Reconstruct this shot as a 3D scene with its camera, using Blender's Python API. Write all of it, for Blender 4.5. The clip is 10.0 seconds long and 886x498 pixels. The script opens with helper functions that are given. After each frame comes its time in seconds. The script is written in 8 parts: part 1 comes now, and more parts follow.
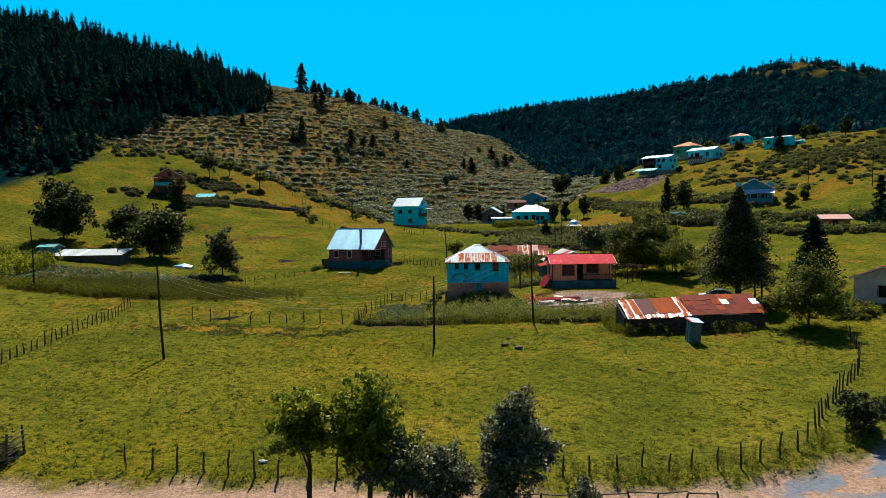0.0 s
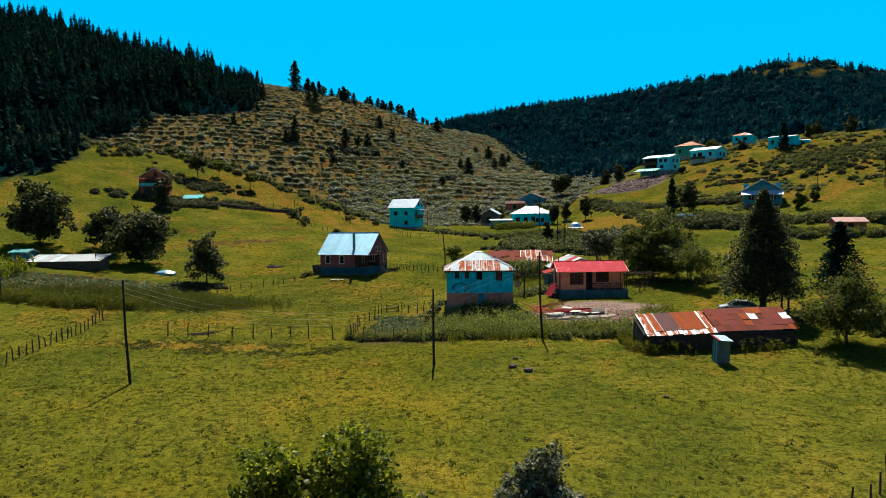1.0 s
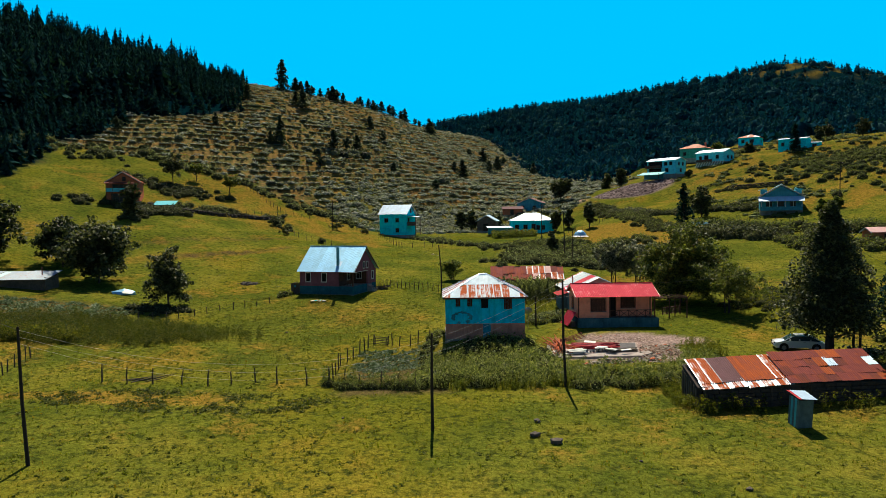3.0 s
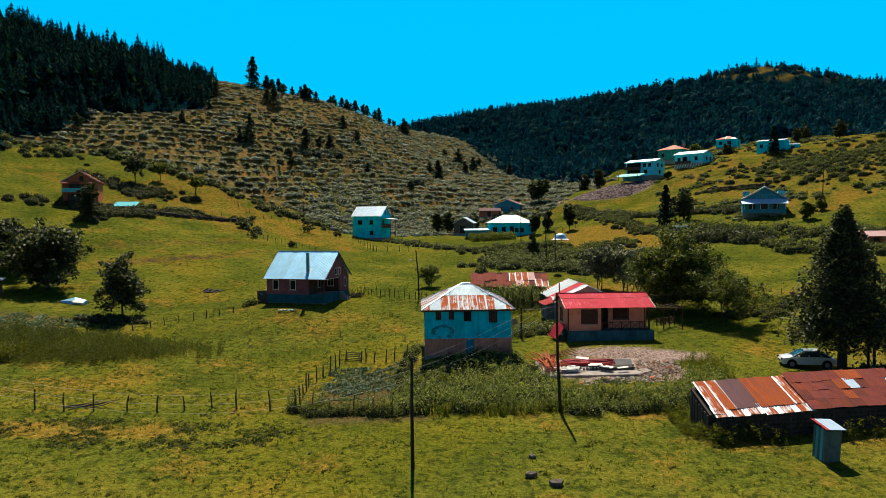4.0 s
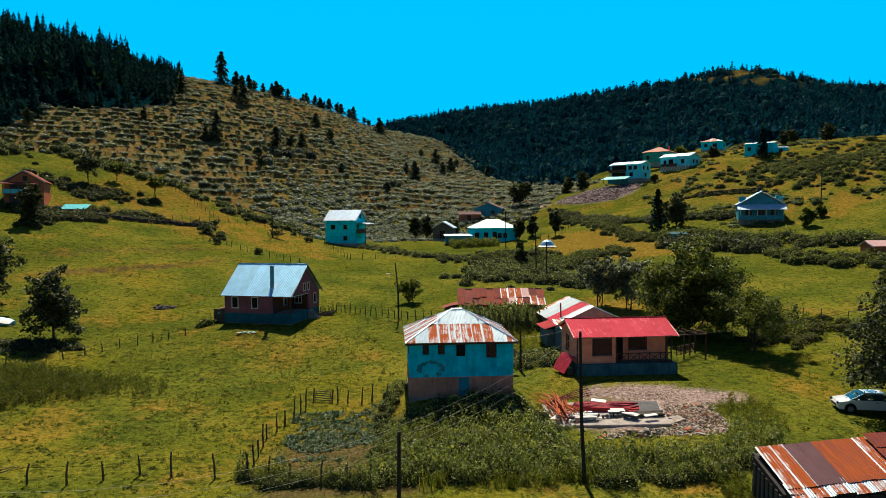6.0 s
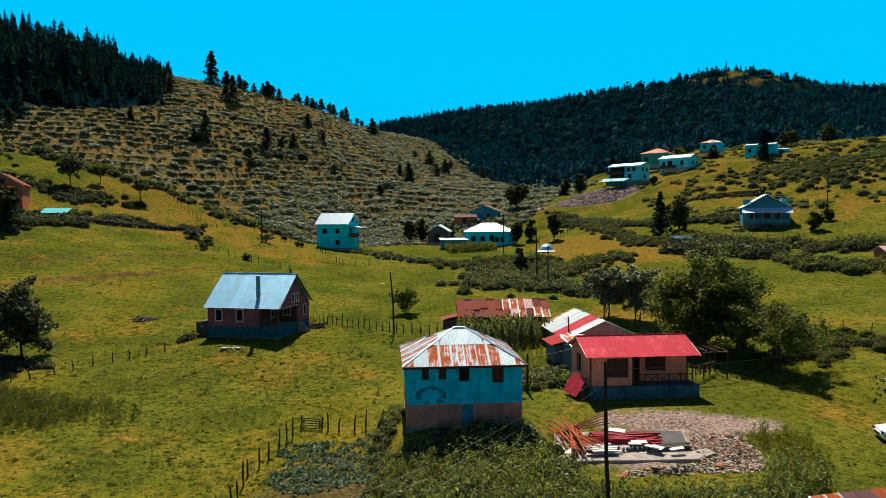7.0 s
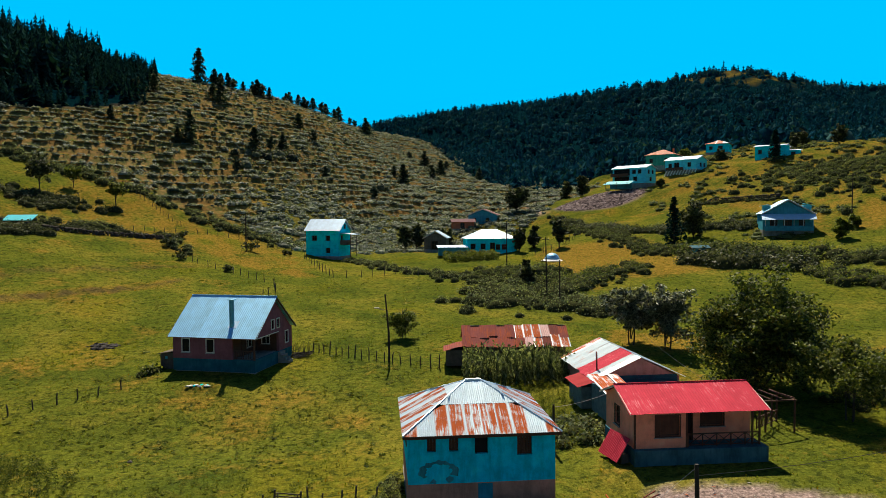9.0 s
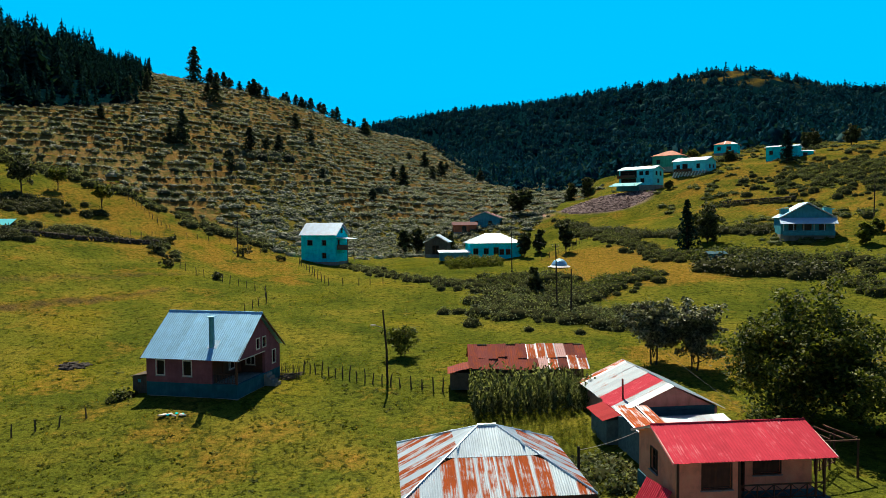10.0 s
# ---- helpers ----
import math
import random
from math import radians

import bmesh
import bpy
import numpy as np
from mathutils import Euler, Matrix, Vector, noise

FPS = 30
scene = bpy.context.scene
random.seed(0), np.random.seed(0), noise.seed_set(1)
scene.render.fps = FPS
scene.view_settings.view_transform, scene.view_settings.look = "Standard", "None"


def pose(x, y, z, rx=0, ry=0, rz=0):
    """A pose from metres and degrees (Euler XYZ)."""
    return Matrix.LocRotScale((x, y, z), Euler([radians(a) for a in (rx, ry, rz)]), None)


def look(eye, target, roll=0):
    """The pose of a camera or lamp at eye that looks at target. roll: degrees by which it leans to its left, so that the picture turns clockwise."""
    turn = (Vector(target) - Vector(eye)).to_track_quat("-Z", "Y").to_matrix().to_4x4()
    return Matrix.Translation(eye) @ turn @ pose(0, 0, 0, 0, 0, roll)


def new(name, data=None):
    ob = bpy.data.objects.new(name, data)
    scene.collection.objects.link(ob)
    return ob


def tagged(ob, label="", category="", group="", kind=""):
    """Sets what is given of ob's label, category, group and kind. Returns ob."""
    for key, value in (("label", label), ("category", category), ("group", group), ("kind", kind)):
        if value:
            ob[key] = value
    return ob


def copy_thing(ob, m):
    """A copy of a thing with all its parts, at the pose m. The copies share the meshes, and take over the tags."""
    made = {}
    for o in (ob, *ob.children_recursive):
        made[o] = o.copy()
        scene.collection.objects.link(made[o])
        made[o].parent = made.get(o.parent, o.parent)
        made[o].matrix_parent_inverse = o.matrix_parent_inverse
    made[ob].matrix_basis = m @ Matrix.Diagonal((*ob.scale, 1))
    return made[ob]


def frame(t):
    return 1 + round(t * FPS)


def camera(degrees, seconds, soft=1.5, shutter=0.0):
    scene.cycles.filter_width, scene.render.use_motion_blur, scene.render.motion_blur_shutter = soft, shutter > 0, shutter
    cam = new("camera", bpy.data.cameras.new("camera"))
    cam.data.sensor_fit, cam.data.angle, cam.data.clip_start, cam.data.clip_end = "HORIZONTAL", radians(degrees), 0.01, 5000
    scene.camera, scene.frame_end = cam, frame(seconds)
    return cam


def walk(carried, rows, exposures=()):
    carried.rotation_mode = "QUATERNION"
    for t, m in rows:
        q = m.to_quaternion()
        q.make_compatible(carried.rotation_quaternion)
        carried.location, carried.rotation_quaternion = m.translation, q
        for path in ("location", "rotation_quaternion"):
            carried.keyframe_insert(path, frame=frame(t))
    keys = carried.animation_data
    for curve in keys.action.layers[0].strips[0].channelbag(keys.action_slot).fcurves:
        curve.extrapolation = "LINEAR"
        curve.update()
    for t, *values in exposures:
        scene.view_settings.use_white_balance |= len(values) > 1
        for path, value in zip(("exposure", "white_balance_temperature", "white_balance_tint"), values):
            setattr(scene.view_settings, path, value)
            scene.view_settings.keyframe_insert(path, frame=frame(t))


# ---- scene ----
# The camera: a drone that glides up the valley, rising with the ground. Rows: seconds, eye, target, roll.
cam = camera(64.2, 10.0, soft=0.5)
PATH = [
    (0, (1.086, -0.826, 17.533), (1.024, 1.171, 17.44), -0.7),
    (0.5, (0.705, 2.479, 17.787), (0.651, 4.476, 17.693), -0.7),
    (1, (0.44, 6.025, 18.137), (0.391, 8.023, 18.043), -0.7),
    (1.5, (0.184, 9.734, 18.547), (0.138, 11.732, 18.454), -0.7),
    (2, (-0.073, 13.23, 18.984), (-0.119, 15.227, 18.892), -0.7),
    (2.5, (-0.267, 16.603, 19.302), (-0.311, 18.601, 19.212), -0.7),
    (4, (-1.039, 26.008, 19.885), (-0.991, 28.006, 19.798), -0.6),
    (4.5, (-1.215, 28.954, 20.132), (-1.137, 30.95, 20.045), -0.5),
    (5, (-1.477, 31.679, 20.318), (-1.379, 33.674, 20.232), -0.5),
    (5.5, (-1.676, 34.446, 20.578), (-1.566, 36.441, 20.492), -0.4),
    (7, (-2.055, 42.389, 21.499), (-1.915, 44.382, 21.416), -0.4),
    (7.5, (-2.152, 45.103, 21.86), (-2.005, 47.096, 21.778), -0.4),
    (8, (-2.206, 47.795, 22.204), (-2.054, 49.788, 22.122), -0.4),
    (8.5, (-2.232, 50.482, 22.572), (-2.074, 52.474, 22.49), -0.4),
    (9, (-2.215, 53.16, 22.902), (-2.057, 55.152, 22.819), -0.4),
    (9.5, (-2.165, 56.281, 23.195), (-2.006, 58.273, 23.113), -0.4),
    (10, (-2.049, 60.099, 23.484), (-1.89, 62.091, 23.404), -0.4),
]
walk(cam, [(t, look(eye, target, roll)) for t, eye, target, roll in PATH])

# ---- light: a high sun ahead and a little to the left, clear sky ----
SUN_HEIGHT, SUN_SIDE = 55.0, 0.5         # degrees above the horizon, degrees to the left of the valley's line
world = bpy.data.worlds.new("sky")
scene.world = world
world.use_nodes = True
wn, wl = world.node_tree.nodes, world.node_tree.links
sky = wn.new("ShaderNodeTexSky")
sky.sky_type, sky.sun_disc = "NISHITA", False
sky.sun_elevation, sky.sun_rotation = radians(SUN_HEIGHT), radians(-SUN_SIDE)
sky.air_density, sky.dust_density, sky.ozone_density = 1.0, 0.3, 4.0
tint = wn.new("ShaderNodeMix")
tint.data_type, tint.blend_type = "RGBA", "MULTIPLY"
tint.inputs[0].default_value = 1.0
wl.new(sky.outputs[0], tint.inputs[6])
tint.inputs[7].default_value = (0.66, 0.98, 1.12, 1)
wl.new(tint.outputs[2], wn["Background"].inputs[0])
wn["Background"].inputs[1].default_value = 0.037
sun_data = bpy.data.lights.new("sun", "SUN")
sun_data.energy, sun_data.angle, sun_data.color = 4.7, radians(0.55), (1.0, 0.88, 0.66)
sun = new("sun", sun_data)
sun_way = Vector((-math.sin(radians(SUN_SIDE)) * math.cos(radians(SUN_HEIGHT)), math.cos(radians(SUN_SIDE)) * math.cos(radians(SUN_HEIGHT)), math.sin(radians(SUN_HEIGHT))))
sun.matrix_world = look(sun_way * 400, (0, 0, 0))
scene.view_settings.exposure = 0.55

# ---- the lie of the land ----
# Sections across the valley: heights at stations across, row by row up the valley.
NEAR_X = (-160, -110, -75, -40, -12, 20, 55, 90, 140)
NEAR_Y = (-60, 30, 62, 95, 125, 175, 215, 260)
NEAR_Z = (
    (2, 1, 0, -1, -2, -2, -2, -1, 1),
    (9, 6.0, 4.6, 3.5, 3.0, 3.0, 3.4, 4.2, 6),
    (14, 9.5, 7.4, 5.7, 4.9, 5.0, 5.6, 6.4, 9),
    (20, 14, 10, 6.8, 5.9, 7.4, 8.2, 9.5, 13),
    (26, 18, 12.5, 8.6, 8.7, 9.0, 10, 13, 19),
    (40, 30, 22, 15.5, 12.6, 13, 15.5, 19.5, 30),
    (54, 40, 31, 21, 14.9, 15.2, 20, 27, 39),
    (68, 53, 45, 33, 22, 20, 26, 37, 46),
)
FAR_X = (-420, -260, -160, -90, -40, 10, 60, 110, 180, 300, 370, 480)
FAR_Y = (260, 340, 430, 540, 670, 820, 1000, 1500)
FAR_Z = (
    (80, 82, 62, 49, 33, 19.5, 28.5, 40, 48, 52, 55.1, 60),
    (88, 106, 86, 76, 60, 37, 34, 48, 53, 55, 57.7, 62),
    (98, 128, 104, 92, 80, 56, 43, 46, 52, 58, 62.7, 70),
    (105, 112, 100, 92, 84, 79, 60, 56, 70, 84, 88.3, 95),
    (80, 90, 80, 72, 66, 66, 74, 88, 104, 128, 124.9, 120),
    (60, 60, 60, 66, 77.8, 99.6, 93.1, 130.1, 147.7, 169.3, 183.9, 164.1),
    (60, 60, 80, 110, 139.9, 149.1, 159.5, 164.6, 163.3, 160, 132.8, 119.8),
    (50, 50, 60, 70, 80, 90, 90, 90, 80, 80, 76.1, 70),
)


def slopes(axis, values):
    """Slopes of a smooth curve through values (last axis) at the stations."""
    d = np.diff(values, axis=-1) / np.diff(axis)
    m = np.empty_like(values)
    m[..., 0], m[..., -1] = d[..., 0], d[..., -1]
    a, b = d[..., :-1], d[..., 1:]
    m[..., 1:-1] = np.where(a * b > 0, 2 * a * b / np.where(a + b == 0, 1, a + b), 0) * 0.7 + 0.3 * (a + b) / 2
    return m


def curve(axis, values, slope, at):
    """Hermite curve: values and slopes of shape (n, stations), one row per place."""
    at = np.clip(at, axis[0], axis[-1])
    k = np.clip(np.searchsorted(axis, at) - 1, 0, len(axis) - 2)
    r = np.arange(len(at))
    h = axis[k + 1] - axis[k]
    u = (at - axis[k]) / h
    return ((1 + 2 * u) * (1 - u) ** 2 * values[r, k] + u * (1 - u) ** 2 * h * slope[r, k]
            + u * u * (3 - 2 * u) * values[r, k + 1] + u * u * (u - 1) * h * slope[r, k + 1])


def net(xs, ys, zs, x, y):
    xs, ys, zs = np.array(xs, float), np.array(ys, float), np.array(zs, float)
    rows = slopes(xs, zs)
    cols = np.stack([curve(xs, np.repeat(zs[j:j + 1], len(x), 0), np.repeat(rows[j:j + 1], len(x), 0), x) for j in range(len(ys))], 1)
    return curve(ys, cols, slopes(ys, cols), y)


def smooth(a, b, v):
    u = np.clip((v - a) / (b - a), 0, 1)
    return u * u * (3 - 2 * u)


def wave(x, y, size, seed):
    """Cheap rolling relief, about -1 to 1."""
    rng = np.random.default_rng(seed)
    total = np.zeros_like(x)
    for i in range(7):
        a, p, q = rng.uniform(0, math.tau), rng.uniform(0, math.tau), rng.uniform(0.6, 1.7)
        total += np.sin((x * math.cos(a) + y * math.sin(a)) * math.tau * q / size + p)
    return total / 3.2


ROAD = ((-70, 36.0), (-40, 35.0), (-22, 34.4), (0, 34.2), (14, 34.6), (20, 36.2), (25, 38.4), (34, 42.4), (60, 51.0))


def road_off(x, y):
    """How far ahead of the road's middle line a place lies."""
    return y - np.interp(x, [p[0] for p in ROAD], [p[1] for p in ROAD])


def scrub_zone(x, y):
    """The terraced, shrubby hillside: 0 to 1."""
    foot = np.interp(x, (-170, -120, -90, -60, -40, -25, 0, 25, 45, 70), (216, 222, 228, 226, 222, 214, 222, 238, 262, 300))
    return smooth(-4, 5, y - foot + 4 * wave(x, y, 40, 5)) * smooth(-175, -120, x) * (1 - smooth(62, 80, x)) * (1 - smooth(520, 560, y))


def thicket(x, y):
    """The lower hillside, too overgrown for its terraces to show: 0 to 1."""
    return smooth(-52, -30, x) * (1 - smooth(255, 282, y + 6 * wave(x, y, 25, 6)))


def terrace(x, y, z):
    """Where on its terrace a place lies: 0 at the foot of the step to 1 at the lip."""
    k = z / 2.1 + 0.35 * wave(x, y, 70, 8)
    return k - np.floor(k)


LIPS = ((150.6, 0.75), (164.4, 0.4))


def lip_line(x, y, at):
    """How far uphill of an old field terrace's lip a place lies."""
    return 0.75 * (y - at - 0.88 * (x + 51.6) + 0.8 * wave(x, y, 9, 19))


def lip_stretch(x):
    return smooth(-66, -57, x) * (1 - smooth(-37, -31, x))


def land(x, y):
    x, y = np.atleast_1d(np.asarray(x, float)), np.atleast_1d(np.asarray(y, float))
    z = np.where(y < 260, net(NEAR_X, NEAR_Y, NEAR_Z, x, y), 0)
    f = net(FAR_X, FAR_Y, FAR_Z, x, np.maximum(y, 260))
    u = smooth(215, 260, y)
    z = z * (1 - u) + u * np.where(y >= 260, f, net(FAR_X, FAR_Y, FAR_Z, x, np.full_like(y, 260.0)) + (y - 260) * 0.3)
    far = smooth(150, 500, y)
    calm = 1 - 0.8 * scrub_zone(x, y)
    z += (0.12 + 0.9 * far) * calm * wave(x, y, 14, 1) * (0.5 + far) + (0.4 + 0.6 * calm) * 0.25 * wave(x, y, 37, 2) * (1 + 4 * far) + 0.05 * wave(x, y, 4.3, 3)
    # a grassy bank below the mauve house
    z -= 1.0 * np.exp(-(((x + 19) / 13) ** 2 + ((y - 107) / 6) ** 2))
    for at, amount in LIPS:
        d = lip_line(x, y, at)
        z += 0.3 * amount * np.tanh(1.6 * d) * np.exp(-(d / 4) ** 2) * lip_stretch(x)
    # terraces on the hillside
    k = terrace(x, y, z)
    z += scrub_zone(x, y) * (1 - 0.7 * thicket(x, y)) * 2.1 * 0.72 * (smooth(0.66, 1.0, k) - k)
    # the road along the foot of the meadow, cut in a little
    o = road_off(x, y)
    bed = smooth(-1.6, -0.6, o) * (1 - smooth(1.6, 2.6, o))
    z -= 0.3 * bed
    # house platforms are level
    for px, py, pr, pz in PLATFORMS:
        w = 1 - smooth(pr * 0.75, pr * 1.5, np.hypot(x - px, y - py))
        z = z * (1 - w) + pz * w
    return z


PLATFORMS = ((2.7, 93.5, 5.5, 7.35), (17.5, 97.5, 6.5, 7.6), (-17.4, 124.8, 6.5, 8.7), (17.5, 112, 5.5, 8.2))


def ground(x, y):
    return float(land(x, y)[0])


# ---- materials ----
def shader(name, rough=0.8, metal=0.0, spec=0.3):
    m = bpy.data.materials.new(name)
    m.use_nodes = True
    n, l = m.node_tree.nodes, m.node_tree.links
    b = n["Principled BSDF"]
    b.inputs["Roughness"].default_value, b.inputs["Metallic"].default_value = rough, metal
    b.inputs["Specular IOR Level"].default_value = spec
    return m, n, l, b


def place(n, l, scale=(1, 1, 1), world_space=False):
    """Coordinates in metres: the object's own, or the world's."""
    mp = n.new("ShaderNodeMapping")
    mp.inputs["Scale"].default_value = scale
    if world_space:
        l.new(n.new("ShaderNodeNewGeometry").outputs["Position"], mp.inputs["Vector"])
    else:
        l.new(n.new("ShaderNodeTexCoord").outputs["Object"], mp.inputs["Vector"])
    return mp.outputs["Vector"]


def noisy(n, l, vec, size, detail=4.0, rough=0.6, distortion=0.0):
    t = n.new("ShaderNodeTexNoise")
    t.inputs["Scale"].default_value, t.inputs["Detail"].default_value = 1.0 / size, detail
    t.inputs["Roughness"].default_value, t.inputs["Distortion"].default_value = rough, distortion
    l.new(vec, t.inputs["Vector"])
    return t.outputs["Fac"]


def ramp(n, l, fac, *stops):
    r = n.new("ShaderNodeValToRGB")
    e = r.color_ramp.elements
    while len(e) < len(stops):
        e.new(0.5)
    for k, (at, c) in zip(e, stops):
        k.position = at
        k.color = (*c, 1) if len(c) == 3 else c
    l.new(fac, r.inputs["Fac"])
    return r.outputs["Color"]


def mixed(n, l, fac, a, b, how="MIX"):
    m = n.new("ShaderNodeMix")
    m.data_type, m.blend_type = "RGBA", how
    for i, v in ((0, fac), (6, a), (7, b)):
        if isinstance(v, (float, int)):
            m.inputs[i].default_value = v
        elif isinstance(v, tuple):
            m.inputs[i].default_value = (*v, 1)
        else:
            l.new(v, m.inputs[i])
    return m.outputs[2]


def bumped(n, l, b, height, strength=0.4, depth=0.02):
    k = n.new("ShaderNodeBump")
    k.inputs["Strength"].default_value, k.inputs["Distance"].default_value = strength, depth
    l.new(height, k.inputs["Height"])
    l.new(k.outputs["Normal"], b.inputs["Normal"])


def grey(v):
    return (v, v, v)


def plain(name, colour, rough=0.8, size=0.6, vary=0.35, bump=0.3, metal=0.0, spec=0.3, grain=0.04, world_space=False):
    """A worn surface of one colour: blotches, grain and fine relief."""
    m, n, l, b = shader(name, rough, metal, spec)
    vec = place(n, l, world_space=world_space)
    big, fine = noisy(n, l, vec, size, 5, 0.65), noisy(n, l, vec, grain, 3)
    lo, hi = tuple(c * (1 - vary) for c in colour), tuple(min(1, c * (1 + vary * 0.6)) for c in colour)
    c = ramp(n, l, big, (0.25, lo), (0.55, colour), (0.8, hi))
    c = mixed(n, l, 0.35, c, ramp(n, l, fine, (0.3, grey(0.55)), (0.7, grey(1.0))), "MULTIPLY")
    info = n.new("ShaderNodeObjectInfo")
    c = mixed(n, l, 0.25, c, ramp(n, l, info.outputs["Random"], (0, grey(0.6)), (1, grey(1.0))), "MULTIPLY")
    l.new(c, b.inputs["Base Color"])
    bumped(n, l, b, fine, bump, grain * 0.5)
    return m


def foliage(name, dark, mid, light, glow=0.3, rough=0.5, spec=0.35, island=True):
    """Leaves: colour differs from leaf to leaf; light shines through."""
    m, n, l, b = shader(name, rough, 0, spec)
    g = n.new("ShaderNodeNewGeometry")
    c = ramp(n, l, g.outputs["Random Per Island"], (0.0, dark), (0.5, mid), (1.0, light))
    big = noisy(n, l, g.outputs["Position"], 6.0, 3)
    c = mixed(n, l, 0.6, c, ramp(n, l, big, (0.3, grey(0.55)), (0.7, grey(1.0))), "MULTIPLY")
    l.new(c, b.inputs["Base Color"])
    tr = n.new("ShaderNodeBsdfTranslucent")
    l.new(mixed(n, l, 1.0, c, (1.5, 1.45, 0.6), "MULTIPLY"), tr.inputs["Color"])
    mx = n.new("ShaderNodeMixShader")
    mx.inputs[0].default_value = glow
    l.new(b.outputs[0], mx.inputs[1])
    l.new(tr.outputs[0], mx.inputs[2])
    l.new(mx.outputs[0], n["Material Output"].inputs["Surface"])
    return m


def reach(n, l, value, low, high, top=1.0):
    k = n.new("ShaderNodeMapRange")
    k.inputs["From Min"].default_value, k.inputs["From Max"].default_value, k.inputs["To Max"].default_value = low, high, top
    l.new(value, k.inputs["Value"])
    return k.outputs[0]


def ground_material():
    m, n, l, b = shader("meadow_and_hillside", 0.95, 0, 0.0)
    vec = place(n, l, world_space=True)
    za, zb = n.new("ShaderNodeVertexColor"), n.new("ShaderNodeVertexColor")
    za.layer_name, zb.layer_name = "cover", "soil"
    sa, sb = n.new("ShaderNodeSeparateColor"), n.new("ShaderNodeSeparateColor")
    l.new(za.outputs["Color"], sa.inputs[0])
    l.new(zb.outputs["Color"], sb.inputs[0])
    dry, scrub, wood = sa.outputs[0], sa.outputs[1], sa.outputs[2]
    dirt, gravel, crop = sb.outputs[0], sb.outputs[1], sb.outputs[2]
    patch, tuft, clod = noisy(n, l, vec, 9.0, 5, 0.6), noisy(n, l, vec, 1.6, 5, 0.7), noisy(n, l, vec, 0.7, 4, 0.7)
    fine, blade = noisy(n, l, vec, 0.24, 4, 0.7), noisy(n, l, vec, 0.07, 3)
    green = ramp(n, l, patch, (0.25, (0.066, 0.086, 0.012)), (0.45, (0.125, 0.13, 0.013)), (0.6, (0.17, 0.152, 0.016)), (0.78, (0.25, 0.165, 0.022)))
    lush = ramp(n, l, patch, (0.28, (0.052, 0.078, 0.012)), (0.5, (0.118, 0.134, 0.018)), (0.75, (0.225, 0.188, 0.028)))
    green = mixed(n, l, za.outputs["Alpha"], green, lush)
    green = mixed(n, l, ramp(n, l, tuft, (0.54, grey(0)), (0.74, grey(0.4))), green, (0.22, 0.155, 0.025))
    # dark green spots: clover, and the shadows between tufts put into the colour
    green = mixed(n, l, ramp(n, l, clod, (0.36, grey(0.85)), (0.51, grey(0))), green, (0.032, 0.046, 0.01))
    straw = ramp(n, l, clod, (0.3, (0.13, 0.1, 0.018)), (0.52, (0.24, 0.145, 0.025)), (0.72, (0.34, 0.205, 0.042)))

    def total(a, b, times):
        k = n.new("ShaderNodeMath")
        k.operation = "MULTIPLY_ADD"
        k.inputs[1].default_value = times
        l.new(b, k.inputs[0])
        l.new(a, k.inputs[2])
        return k.outputs[0]
    broken = total(total(dry, tuft, 1.5), clod, 1.3)
    c = mixed(n, l, reach(n, l, broken, 1.65, 2.3, 0.85), green, straw)
    earth = ramp(n, l, tuft, (0.3, (0.05, 0.07, 0.024)), (0.45, (0.115, 0.118, 0.042)), (0.57, (0.23, 0.15, 0.06)), (0.75, (0.36, 0.25, 0.12)))
    earth = mixed(n, l, ramp(n, l, patch, (0.45, grey(0)), (0.62, grey(0.8))), earth, ramp(n, l, clod, (0.35, (0.12, 0.085, 0.028)), (0.6, (0.28, 0.14, 0.042))))
    c = mixed(n, l, scrub, c, earth)
    # wood floor near-black: the shade between the trees is put into its colour
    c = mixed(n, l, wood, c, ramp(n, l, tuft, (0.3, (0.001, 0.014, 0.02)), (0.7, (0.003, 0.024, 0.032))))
    c = mixed(n, l, crop, c, ramp(n, l, fine, (0.3, (0.06, 0.045, 0.022)), (0.7, (0.13, 0.09, 0.045))))
    c = mixed(n, l, gravel, c, ramp(n, l, fine, (0.25, (0.17, 0.125, 0.115)), (0.55, (0.34, 0.25, 0.23)), (0.8, (0.48, 0.38, 0.35))))
    c = mixed(n, l, dirt, c, ramp(n, l, patch, (0.25, (0.3, 0.19, 0.15)), (0.6, (0.4, 0.28, 0.23)), (0.8, (0.46, 0.35, 0.31))))
    c = mixed(n, l, 0.5, c, ramp(n, l, fine, (0.36, grey(0.3)), (0.5, grey(0.95)), (0.64, grey(1.55))), "MULTIPLY")
    c = mixed(n, l, 0.5, c, ramp(n, l, blade, (0.35, grey(0.4)), (0.65, grey(1.2))), "MULTIPLY")
    # damp blue-grey puddles on the bare road
    puddle = ramp(n, l, noisy(n, l, vec, 3.2, 3, 0.5), (0.5, grey(0)), (0.58, grey(0.8)))
    c = mixed(n, l, mixed(n, l, zb.outputs["Alpha"], (0, 0, 0), mixed(n, l, dirt, (0, 0, 0), puddle)), c, (0.12, 0.19, 0.28))
    l.new(c, b.inputs["Base Color"])
    hsum = n.new("ShaderNodeMath")
    hsum.operation = "ADD"
    l.new(total(clod, fine, 0.35), hsum.inputs[0])
    l.new(tuft, hsum.inputs[1])
    bumped(n, l, b, hsum.outputs[0], 0.8, 0.22)
    return m


